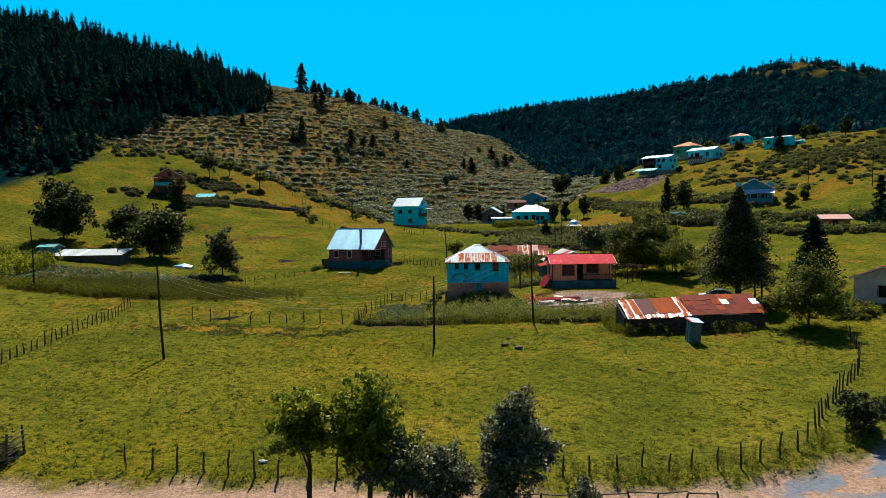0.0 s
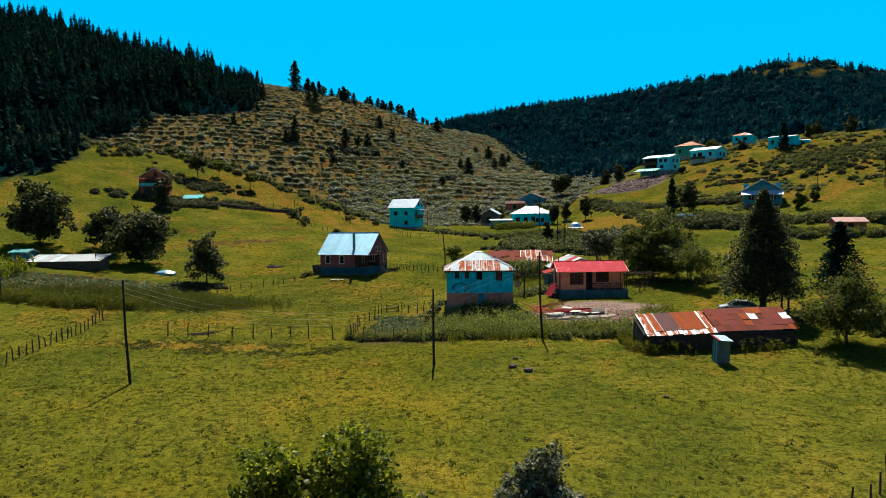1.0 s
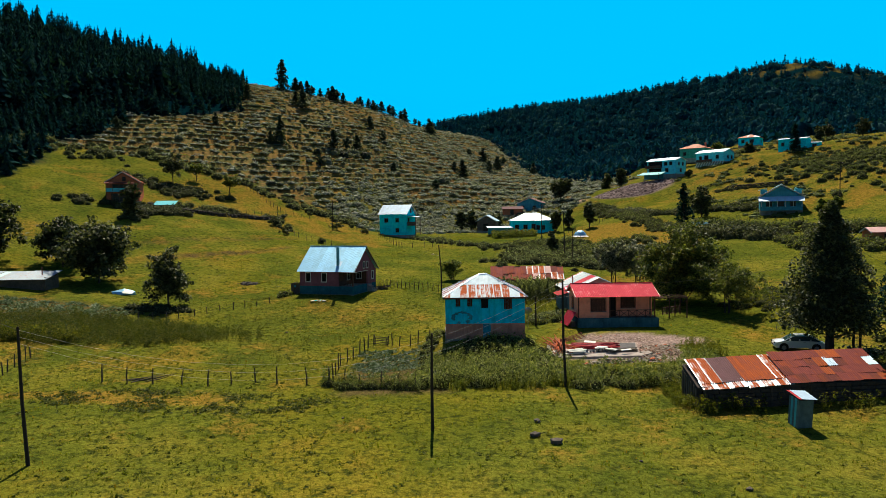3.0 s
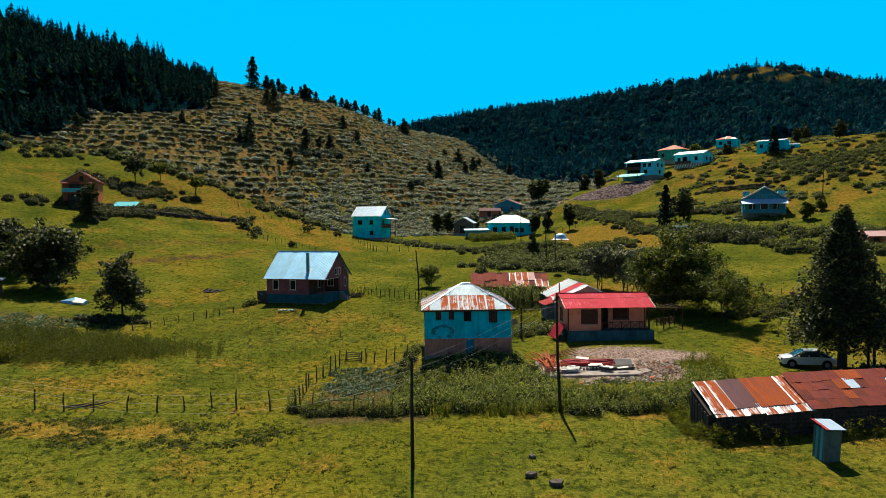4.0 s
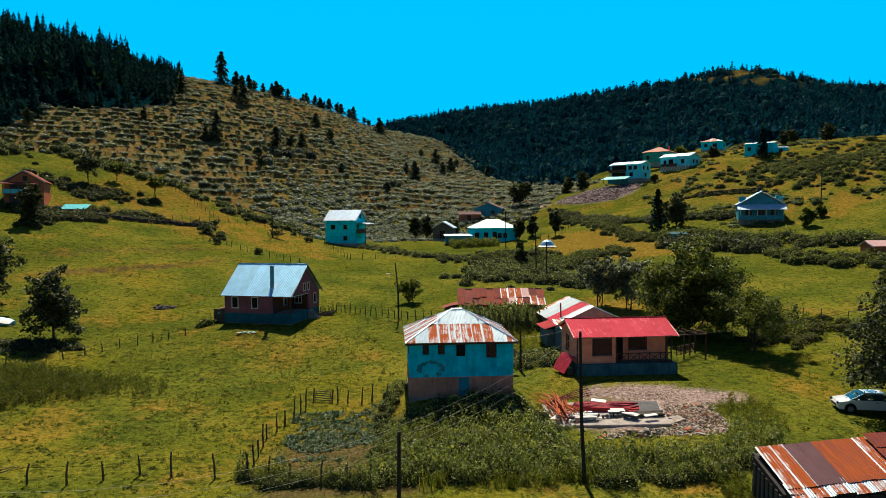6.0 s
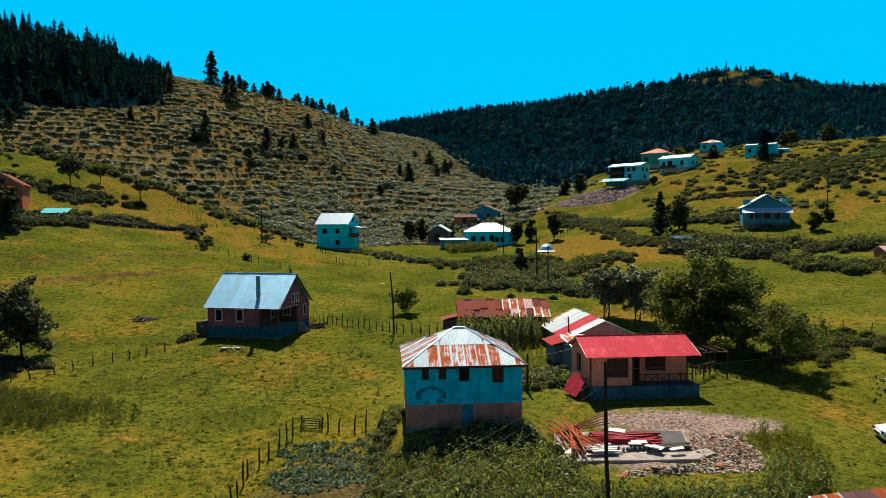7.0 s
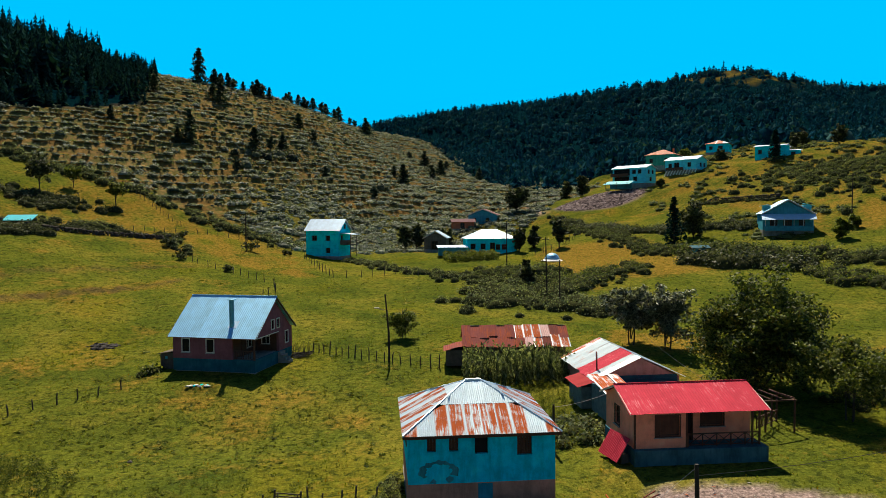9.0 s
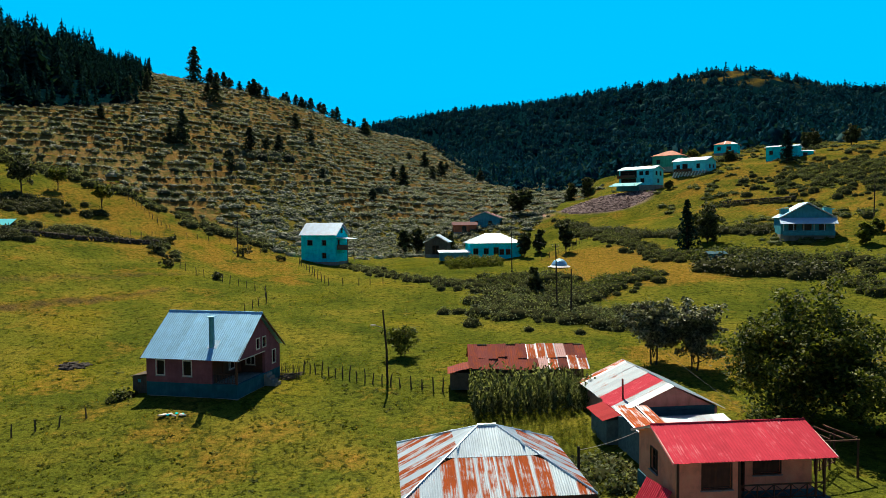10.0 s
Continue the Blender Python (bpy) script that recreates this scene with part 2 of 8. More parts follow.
M = {}
M["ground"] = ground_material()
M["grass"] = foliage("meadow_grass", (0.04, 0.072, 0.003), (0.095, 0.128, 0.005), (0.2, 0.19, 0.01), 0.55, 0.8, 0.05)
M["straw"] = foliage("dry_grass", (0.16, 0.1, 0.01), (0.24, 0.15, 0.013), (0.31, 0.22, 0.035), 0.5, 0.8, 0.05)
M["weed"] = foliage("weeds", (0.05, 0.075, 0.01), (0.1, 0.125, 0.016), (0.22, 0.21, 0.03), 0.45, 0.7, 0.15)
M["weed_grey"] = foliage("grey_green_weeds", (0.05, 0.075, 0.018), (0.13, 0.165, 0.05), (0.32, 0.355, 0.15), 0.45, 0.5, 0.25)
M["tussock"] = foliage("dark_tussocks", (0.025, 0.045, 0.006), (0.06, 0.085, 0.01), (0.16, 0.16, 0.03), 0.35, 0.7, 0.15)
M["leaf"] = foliage("broad_leaves", (0.018, 0.032, 0.007), (0.085, 0.12, 0.022), (0.24, 0.26, 0.06), 0.4, 0.55, 0.2)
M["leaf_light"] = foliage("fresh_leaves", (0.035, 0.06, 0.008), (0.15, 0.2, 0.02), (0.4, 0.42, 0.04), 0.48, 0.5, 0.3)
M["leaf_grey"] = foliage("silvery_leaves", (0.02, 0.03, 0.018), (0.105, 0.125, 0.08), (0.4, 0.43, 0.34), 0.28, 0.45, 0.35)
M["leaf_dark"] = foliage("dark_leaves", (0.007, 0.014, 0.008), (0.036, 0.052, 0.024), (0.15, 0.17, 0.085), 0.28, 0.55, 0.2)
M["walnut"] = foliage("walnut_leaves", (0.012, 0.022, 0.006), (0.064, 0.094, 0.018), (0.22, 0.245, 0.05), 0.38, 0.55, 0.2)
M["needle"] = foliage("spruce_needles", (0.002, 0.011, 0.013), (0.006, 0.028, 0.031), (0.026, 0.07, 0.068), 0.15, 0.8, 0.0)
# far woods: the haze of distance is put into these bluer leaf colours
M["needle_hazed"] = foliage("hazed_far_woods", (0.002, 0.03, 0.052), (0.005, 0.044, 0.074), (0.014, 0.068, 0.1), 0.1, 0.9, 0.0)
M["leaf_hazed"] = foliage("hazed_far_broadleaf", (0.003, 0.034, 0.055), (0.011, 0.056, 0.08), (0.048, 0.115, 0.118), 0.15, 0.85, 0.0)
M["shrub"] = foliage("hillside_shrubs", (0.04, 0.058, 0.046), (0.13, 0.16, 0.125), (0.36, 0.4, 0.36), 0.3, 0.6, 0.12)
M["hedge"] = foliage("hedge_leaves", (0.022, 0.038, 0.014), (0.085, 0.112, 0.042), (0.21, 0.24, 0.11), 0.4, 0.7, 0.08)
M["hedge_grey"] = foliage("grey_green_hedge", (0.035, 0.05, 0.025), (0.12, 0.15, 0.08), (0.28, 0.32, 0.2), 0.4, 0.7, 0.08)
# bush hearts: the shade between the leaves put into one dark colour
M["twigs"] = plain("bush_inner_shade", (0.05, 0.055, 0.024), 0.95, 0.4, 0.5, 0.8, spec=0.0)
M["needle_hill"] = foliage("hillside_needles", (0.012, 0.026, 0.02), (0.036, 0.06, 0.042), (0.1, 0.13, 0.085), 0.2, 0.7, 0.12)
M["hill_thicket"] = foliage("dark_bushes", (0.016, 0.026, 0.018), (0.05, 0.07, 0.046), (0.15, 0.18, 0.13), 0.25, 0.65, 0.1)
M["shrub_brown"] = foliage("dry_shrubs", (0.11, 0.07, 0.025), (0.22, 0.13, 0.045), (0.34, 0.21, 0.09), 0.25, 0.7, 0.2)
M["cabbage"] = foliage("cabbage_leaves", (0.05, 0.09, 0.05), (0.1, 0.16, 0.09), (0.2, 0.26, 0.17), 0.2, 0.6, 0.2)
M["bark"] = plain("bark", (0.07, 0.055, 0.045), 0.9, 0.3, 0.5, 0.8)
M["post"] = plain("weathered_wood", (0.09, 0.075, 0.06), 0.9, 0.4, 0.5, 0.6)
M["plank"] = plain("grey_boards", (0.13, 0.105, 0.085), 0.9, 0.5, 0.5, 0.6)
M["pole"] = plain("tarred_pole", (0.035, 0.028, 0.024), 0.85, 0.5, 0.4, 0.5)


# ---- kit ----
def quick_mesh(name, verts, faces, smooth_shade=False):
    """A mesh from arrays; faces all have the same number of corners."""
    me = bpy.data.meshes.new(name)
    verts, faces = np.asarray(verts, np.float32), np.asarray(faces, np.int32)
    k = faces.shape[1]
    me.vertices.add(len(verts))
    me.vertices.foreach_set("co", verts.ravel())
    me.loops.add(faces.size)
    me.loops.foreach_set("vertex_index", faces.ravel())
    me.polygons.add(len(faces))
    me.polygons.foreach_set("loop_start", np.arange(0, faces.size, k, dtype=np.int32))
    me.polygons.foreach_set("loop_total", np.full(len(faces), k, np.int32))
    if smooth_shade:
        me.polygons.foreach_set("use_smooth", np.ones(len(faces), bool))
    me.update(calc_edges=True)
    me.validate()
    return me


def thing(name, label, category, m=None, group="", kind=""):
    ob = new(name)
    ob.empty_display_size = 0.3
    if m is not None:
        ob.matrix_world = m
    return tagged(ob, label, category, group, kind)


def part(name, shape, material, parent=None, label="", m=None):
    """One mesh object from a bmesh or a mesh, under its thing or part."""
    if isinstance(shape, bmesh.types.BMesh):
        me = bpy.data.meshes.new(name)
        shape.normal_update()
        shape.to_mesh(me)
        shape.free()
    else:
        me = shape
    if material is not None and not me.materials:
        me.materials.append(material)
    ob = new(name, me)
    ob.parent = parent
    if m is not None:
        ob.matrix_basis = m
    return tagged(ob, label)


def box(bm, size, at=(0, 0, 0), turn=(0, 0, 0), bevel=0.0):
    """Adds a box with its centre at a place; bevel rounds its edges."""
    r = bmesh.ops.create_cube(bm, size=1.0, matrix=pose(*at, *turn) @ Matrix.Diagonal((*size, 1)))
    if bevel:
        edges = list({e for v in r["verts"] for e in v.link_edges})
        bmesh.ops.bevel(bm, geom=edges, offset=bevel, segments=1, affect="EDGES")
    return bm


def boxes(*items):
    bm = bmesh.new()
    for it in items:
        box(bm, *it)
    return bm


def rod(bm, path, radii, sides=6):
    """A tapered bent round bar through places."""
    rings = []
    path = [Vector(p) for p in path]
    for i, (p, r) in enumerate(zip(path, radii)):
        way = (path[min(i + 1, len(path) - 1)] - path[max(i - 1, 0)]).normalized()
        q = way.to_track_quat("Z", "Y").to_matrix()
        rings.append([bm.verts.new(p + q @ Vector((math.cos(a) * r, math.sin(a) * r, 0))) for a in (math.tau * k / sides for k in range(sides))])
    for a, b in zip(rings, rings[1:]):
        for k in range(sides):
            bm.faces.new((a[k], a[(k + 1) % sides], b[(k + 1) % sides], b[k]))
    bm.faces.new(rings[0][::-1])
    bm.faces.new(rings[-1])
    return bm


def spread(verts, faces, spots, sizes, turns, lean=None):
    """Many copies of one small shape as one set of arrays."""
    verts, faces = np.asarray(verts, float), np.asarray(faces, int)
    n, k = len(spots), len(verts)
    c, s = np.cos(turns)[:, None], np.sin(turns)[:, None]
    sizes = np.asarray(sizes, float)
    if sizes.ndim == 1:
        sizes = np.stack([sizes] * 3, 1)
    v = verts[None] * sizes[:, None, :]
    x, y = v[..., 0] * c - v[..., 1] * s, v[..., 0] * s + v[..., 1] * c
    out = np.stack([x, y, v[..., 2]], -1) + np.asarray(spots)[:, None, :]
    f = faces[None] + (np.arange(n) * k)[:, None, None]
    return out.reshape(-1, 3), f.reshape(-1, faces.shape[1])


def leaf_quads(rng, centres, size, up=0.5, narrow=0.6):
    """One small folded leaf at each place, as four-cornered faces."""
    n = len(centres)
    nrm = rng.normal(size=(n, 3))
    nrm[:, 2] = np.abs(nrm[:, 2]) + up
    nrm /= np.linalg.norm(nrm, axis=1)[:, None]
    a = np.cross(nrm, rng.normal(size=(n, 3)))
    a /= np.linalg.norm(a, axis=1)[:, None]
    b = np.cross(nrm, a)
    s = size * rng.uniform(0.6, 1.35, (n, 1))
    a, b = a * s, b * s * narrow
    v = np.stack([centres - a, centres - b * 0.9 + nrm * s * 0.15, centres + a, centres + b * 0.9 + nrm * s * 0.15], 1).reshape(-1, 3)
    return v, np.arange(4 * n).reshape(n, 4)


def conifer_shape(rng, tiers=9, arms=7, ragged=0.3, width=0.2):
    """A spruce one metre high: drooping three-cornered fronds in tiers."""
    v, f = [], []
    for i in range(tiers):
        u = i / (tiers - 1)
        z = 0.08 + 0.9 * u
        r = width * (1 - u) ** 0.8 * (1 + ragged * rng.uniform(-1, 1)) + 0.012
        for k in range(arms):
            a = math.tau * (k + rng.uniform(-0.3, 0.3)) / arms + i * 0.7
            rr = r * (1 + ragged * rng.uniform(-1, 1))
            h = 0.5 * math.tau / arms * rng.uniform(0.55, 0.95)
            drop = rr * rng.uniform(0.25, 0.55)
            base = len(v)
            v += [(0, 0, min(1.04, z + max(0.05 * (1 - u) + 0.02, 0.95 / tiers))), (math.cos(a - h) * rr * 0.75, math.sin(a - h) * rr * 0.75, z - drop * 0.5),
                  (math.cos(a) * rr, math.sin(a) * rr, z - drop), (math.cos(a + h) * rr * 0.75, math.sin(a + h) * rr * 0.75, z - drop * 0.5)]
            f.append((base, base + 1, base + 2, base + 3))
    return np.array(v), np.array(f)


def clump_shape(rng, n=40, flat=0.7, leaf=0.18, up=0.4):
    """A ragged leafy clump about one metre across its radius."""
    d = rng.normal(size=(n, 3))
    d /= np.linalg.norm(d, axis=1)[:, None]
    d[:, 2] = np.abs(d[:, 2])
    c = d * rng.uniform(0.55, 1.05, (n, 1)) * np.array([1, 1, flat])
    return leaf_quads(rng, c, leaf, up, 0.8)


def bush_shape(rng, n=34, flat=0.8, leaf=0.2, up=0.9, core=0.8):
    """A rounded shrub of radius one: a lumpy dark heart, standing for twigs in shade, under a coat of leaves."""
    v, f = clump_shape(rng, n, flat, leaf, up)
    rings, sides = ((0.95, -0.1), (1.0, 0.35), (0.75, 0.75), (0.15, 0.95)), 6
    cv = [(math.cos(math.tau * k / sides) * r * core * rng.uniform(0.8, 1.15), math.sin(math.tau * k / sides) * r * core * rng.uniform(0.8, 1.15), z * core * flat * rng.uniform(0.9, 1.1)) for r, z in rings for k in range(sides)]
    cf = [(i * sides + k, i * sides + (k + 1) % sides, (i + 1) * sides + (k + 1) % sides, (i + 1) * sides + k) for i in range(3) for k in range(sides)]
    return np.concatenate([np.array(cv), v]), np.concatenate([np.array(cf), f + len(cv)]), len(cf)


# ---- the ground: one sheet to the horizon ----
def stations(parts):
    out = []
    for a, b, step in parts:
        out += list(np.arange(a, b, step))
    return np.array(out + [parts[-1][1]])


def glade(x, y):
    """A thinner stretch of wood on the mountain's crown."""
    return (1 - smooth(35, 100, np.hypot((x - 372) * 0.75, (y - 800) * 0.7))) * smooth(-0.8, 0.4, wave(x, y, 30, 77))


def cover(x, y):
    """What grows or lies where: dry grass, shrubs, wood; dirt, gravel, tilled soil."""
    scrub = scrub_zone(x, y) * (1 - 0.65 * thicket(x, y))
    wob = wave(x, y, 22, 11)
    dry = 0.6 * smooth(0.1, 0.9, 0.6 * wave(x, y, 30, 12) + 0.6 * wave(x, y, 11, 13)) * smooth(45, 70, y) * (1 - 0.75 * smooth(-34, -18, x) * smooth(118, 135, y) * (1 - smooth(200, 212, y)))
    dry = np.maximum(dry, 0.9 * (1 - smooth(0.6, 1.0, np.hypot((x - 28) / 9, (y - 128) / 8) + 0.2 * wave(x, y, 5, 16))))
    dry = np.maximum(dry, 0.42 * smooth(0.0, 1.0, wave(x, y, 3.6, 20) + 0.6 * wave(x, y, 13, 23)) * smooth(74, 80, y) * (1 - smooth(100, 112, y)) * smooth(-34, -26, x) * (1 - smooth(-6, 2, x)))
    dry = np.maximum(dry, 0.8 * (1 - smooth(0.5, 1.0, np.hypot((x + 27) / 14, (y - 74.5) / 2.6) + 0.2 * wave(x, y, 5, 14))))
    # the dry upper field below the hillside and the slopes under the upper village
    dry = np.maximum(dry, smooth(-8, 6, x + 74) * (1 - smooth(-24, -14, x + 0.35 * (y - 200))) * smooth(176, 186, y + 0.1 * x + 4 * wob) * (0.66 + 0.4 * wave(x, y, 9, 18)))
    dry = np.maximum(dry, smooth(22, 30, x - 0.12 * (y - 170)) * smooth(158, 168, y + 3 * wob) * (1 - smooth(48, 58, x)) * (1 - smooth(205, 215, y)) * 0.95)
    dry = np.maximum(dry, smooth(64, 82, x) * smooth(172, 190, y + 8 * wob) * (1 - smooth(310, 330, y)) * (0.34 + 0.6 * smooth(-0.4, 0.9, wave(x, y, 16, 24) + 0.5 * wave(x, y, 5, 25))))
    dry = np.maximum(dry, smooth(230, 260, x) * smooth(690, 740, y + 30 * wob) * smooth(-0.3, 0.6, wave(x, y, 90, 15)) * 0.62)
    dry = np.maximum(dry, 0.8 * glade(x, y))
    for at, amount in LIPS:
        dry = np.maximum(dry, 0.8 * amount * (1 - smooth(0.8, 2.6, np.abs(lip_line(x, y, at)))) * lip_stretch(x))
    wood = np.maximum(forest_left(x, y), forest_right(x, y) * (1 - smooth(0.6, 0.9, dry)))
    o = road_off(x, y)
    dirt = smooth(-1.0, -0.3, o + 0.3 * wob) * (1 - smooth(1.3, 2.3, o + 0.5 * wave(x, y, 5, 4)))
    dirt = np.maximum(dirt, smooth(-4, 2, x - 16 + 0.5 * (34 - y)) * (1 - smooth(-0.3, 1.2, o - 1.0)) * smooth(26, 31, y + 0 * x) * 0.95)
    lane = np.abs(x - np.interp(y, (240, 255, 267, 279, 289, 305), (42, 43.5, 43.1, 44.2, 48.6, 60)))
    dirt = np.maximum(dirt, (1 - smooth(1.2, 2.2, lane)) * smooth(256, 264, y) * (1 - smooth(300, 310, y)))
    gravel = (1 - smooth(0.75, 1.05, np.hypot((x - 18.2) / 6.8, (y - 89.8 + 0.2 * (x - 18)) / 2.0) + 0.1 * wave(x, y, 4, 21)))
    gravel = np.maximum(gravel, 1 - smooth(0.75, 1.05, np.hypot((x - 15.0) / 5.6, (y - 86.0) / 2.8) + 0.1 * wave(x, y, 3, 22)))
    gravel = np.maximum(gravel, 1 - smooth(0.8, 1.05, np.hypot((x - 62) / 14, (y - 260) / 10) + 0.1 * wob))
    crop = smooth(-11, -9, x) * (1 - smooth(-1.5, 0.5, x)) * smooth(75.5, 76.5, y) * (1 - smooth(85, 86.5, y)) * 0.8
    crop = np.maximum(crop, smooth(-70, -66, x) * (1 - smooth(-45, -42, x)) * smooth(97, 100, y) * (1 - smooth(112, 115, y)) * 0.7)
    # bare soil on the worn lips of old field terraces across the pasture
    for at, amount in LIPS:
        crop = np.maximum(crop, amount * (1 - smooth(0.1, 0.8, np.abs(lip_line(x, y, at)) + 0.55 * wave(x, y, 3.4, 29))) * lip_stretch(x))
    lush = np.maximum(np.maximum(smooth(86, 108, y + 6 * wob), 0.9 * smooth(-14, 6, x + 4 * wob)), 0.85 * (1 - smooth(-24, -4, x + 4 * wob)) * smooth(38, 50, y)) * (1 - 0.7 * smooth(0.3, 1.0, wave(x, y, 26, 17)))
    return dry, scrub, wood, dirt, gravel, crop, lush


def forest_left(x, y):
    edge = np.interp(y, (120, 160, 185, 225, 247, 268, 300, 400, 520), (-130, -106, -104, -112, -108, -113, -84, -113, -148))
    return smooth(-2.5, 2.5, edge - x + 2.5 * wave(x, y, 30, 31)) * smooth(135, 155, y) * (1 - smooth(560, 600, y))


def forest_right(x, y):
    near = np.interp(x, (0, 40, 60, 100, 140, 180, 260, 500), (640, 470, 345, 318, 322, 320, 318, 330))
    return smooth(-10, 10, y - near) * smooth(-200, -100, x + (y - 500) * 0.4) * (1 - smooth(1500, 1600, y))


gx = stations(((-1500, -700, 60), (-700, -260, 14), (-260, -130, 5), (-130, -50, 2.2), (-50, 45, 0.95), (45, 160, 2.0), (160, 340, 5), (340, 700, 12), (700, 1900, 60)))
gy = stations(((-400, -60, 30), (-60, 24, 4), (24, 130, 0.8), (130, 215, 0.85), (215, 340, 0.9), (340, 440, 1.4), (440, 700, 7), (700, 1100, 10), (1100, 2600, 60)))
GX, GY = np.meshgrid(gx, gy)
px, py = GX.ravel(), GY.ravel()
pz = land(px, py)
cols = len(gx)
i = (np.arange(len(gy) - 1)[:, None] * cols + np.arange(cols - 1)[None]).ravel()
me = quick_mesh("ground", np.stack([px, py, pz], 1), np.stack([i, i + 1, i + cols + 1, i + cols], 1), True)
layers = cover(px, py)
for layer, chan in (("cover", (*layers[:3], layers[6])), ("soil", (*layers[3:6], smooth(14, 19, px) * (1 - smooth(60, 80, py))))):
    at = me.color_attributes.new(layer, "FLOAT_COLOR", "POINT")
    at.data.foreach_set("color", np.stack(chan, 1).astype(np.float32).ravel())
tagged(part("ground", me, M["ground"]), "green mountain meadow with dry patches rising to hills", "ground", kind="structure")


# ---- woods and hillside shrubs ----
def wanted(rng, n, xr, yr, chance):
    x, y = rng.uniform(*xr, n), rng.uniform(*yr, n)
    keep = rng.uniform(size=n) < chance(x, y)
    return x[keep], y[keep]


def stuff(name, v, f, material, label, category):
    ob = part(name, quick_mesh(name, v, f), material)
    return tagged(ob, label, category, kind="stuff")


rng = np.random.default_rng(4)


def lip(x, y):
    """High along the lips of the hillside terraces."""
    k = terrace(x, y, land(x, y))
    return np.maximum(smooth(0.8, 0.92, k), 1 - smooth(0.0, 0.1, k))



def plant(name, kinds, x, y, low, high, material, label, category, slim=1.0, scale=None):
    """Scatters several shapes of one plant as one joined thing."""
    vs, fs, off, hearts = [], [], 0, []
    pick = rng.integers(0, len(kinds), len(x))
    z = land(x, y)
    for k, (v, f, *heart) in enumerate(kinds):
        s = pick == k
        n = int(s.sum())
        if not n:
            continue
        h = rng.uniform(low, high, n) * rng.choice((0.75, 1, 1.15), n) * (1 if scale is None else scale[s])
        w = h * rng.uniform(0.85, 1.2, n) * slim
        a, b = spread(v, f, np.stack([x[s], y[s], z[s] - 0.05 * h], 1), np.stack([w, w, h], 1), rng.uniform(0, math.tau, n))
        vs.append(a)
        fs.append(b + off)
        off += len(a)
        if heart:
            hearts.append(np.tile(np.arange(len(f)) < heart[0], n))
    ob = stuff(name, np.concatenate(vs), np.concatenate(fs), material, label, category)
    # hearts wear the dark colour that carries the bush's inner shade
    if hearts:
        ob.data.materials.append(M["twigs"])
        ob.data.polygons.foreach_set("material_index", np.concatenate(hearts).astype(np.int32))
    return ob


spruces = [conifer_shape(rng, 10, 5, 0.38, w_) for w_ in (0.17, 0.19, 0.2, 0.22, 0.24, 0.18)]
x, y = wanted(rng, 7200, (-330, -60), (150, 520), lambda x, y: forest_left(x, y) * np.where(y < 430, 1.0, 0.3))
plant("spruce_wood", spruces, x, y, 8.0, 16.5, M["needle"], "dense dark green spruce wood covering the hill", "forest", 1.15, 0.55 + 0.45 * forest_left(x + 22, y))


small = [conifer_shape(rng, 5, 4, 0.4, 0.23) for _ in range(5)]
x, y = wanted(rng, 24000, (-150, 620), (300, 1150), lambda x, y: forest_right(x, y) * (1 - 0.9 * smooth(0.3, 0.7, cover(x, y)[0])) * (1 - 0.97 * glade(x, y)) * 0.75)
plant("far_spruce_wood", small, x, y, 5, 10, M["needle_hazed"], "distant dark spruce wood on a mountain, coloured blue-green for haze", "forest", 1.4)
rounds = [bush_shape(rng, 38, 1.0, 0.14, 0.4, 0.72)[:2] for _ in range(7)]
x, y = wanted(rng, 15000, (-100, 620), (300, 1100), lambda x, y: forest_right(x, y) * (1 - 0.8 * glade(x, y)) * (0.16 + 0.5 * smooth(-0.4, 0.9, wave(x, y, 90, 44))))
plant("far_broadleaf_wood", rounds, x, y, 3.5, 8.5, M["leaf_hazed"], "distant rounded broadleaf trees among spruces on a mountain", "forest", 0.7)
def mound_shape(rng, n, flat, leaf, core=0.66):
    """A rounded leafy mound, all of one leafy stuff."""
    return bush_shape(rng, n, flat, leaf, 0.45, core)[:2]


shrubs = [mound_shape(rng, 52, 0.85, 0.15) for _ in range(7)]
x, y = wanted(rng, 46000, (-150, 80), (212, 545), lambda x, y: scrub_zone(x, y) * (1 - forest_left(x, y)) * np.where(y > 340, 0.7, 1) * (0.02 + 0.14 * smooth(0.2, 0.9, wave(x, y, 25, 51)) + 0.12 * lip(x, y) + 0.42 * thicket(x, y) + 0.2 * smooth(-40, 0, x) * (1 - thicket(x, y))))
plant("hillside_shrubs", shrubs, x, y, 0.7, 1.7, M["shrub"], "grey-green shrubs and brambles on a terraced hillside", "shrubs", 1.15)
low_shrubs = [mound_shape(rng, 17, 0.85, 0.24, 0.6) for _ in range(6)]
x, y = wanted(rng, 80000, (-150, 80), (212, 545), lambda x, y: scrub_zone(x, y) * (1 - forest_left(x, y)) * np.where(y > 340, 0.8, 1) * 0.9 * lip(x, y) * (1 - 0.8 * thicket(x, y)) * smooth(-1.6, -0.7, wave(x, y, 23, 52)))
plant("terrace_hedges", low_shrubs, x, y, 0.35, 0.75, M["shrub"], "low hedges growing along the lips of hillside terraces", "shrubs", 1.7)
x, y = wanted(rng, 4500, (-150, 80), (212, 545), lambda x, y: scrub_zone(x, y) * (1 - forest_left(x, y)) * 0.8)
plant("hill_ferns", [clump_shape(rng, 14, 0.6, 0.36, 0.8) for _ in range(6)], x, y, 0.25, 0.6, M["weed"], "ferns and low green growth between hillside shrubs", "ferns", 1.5)
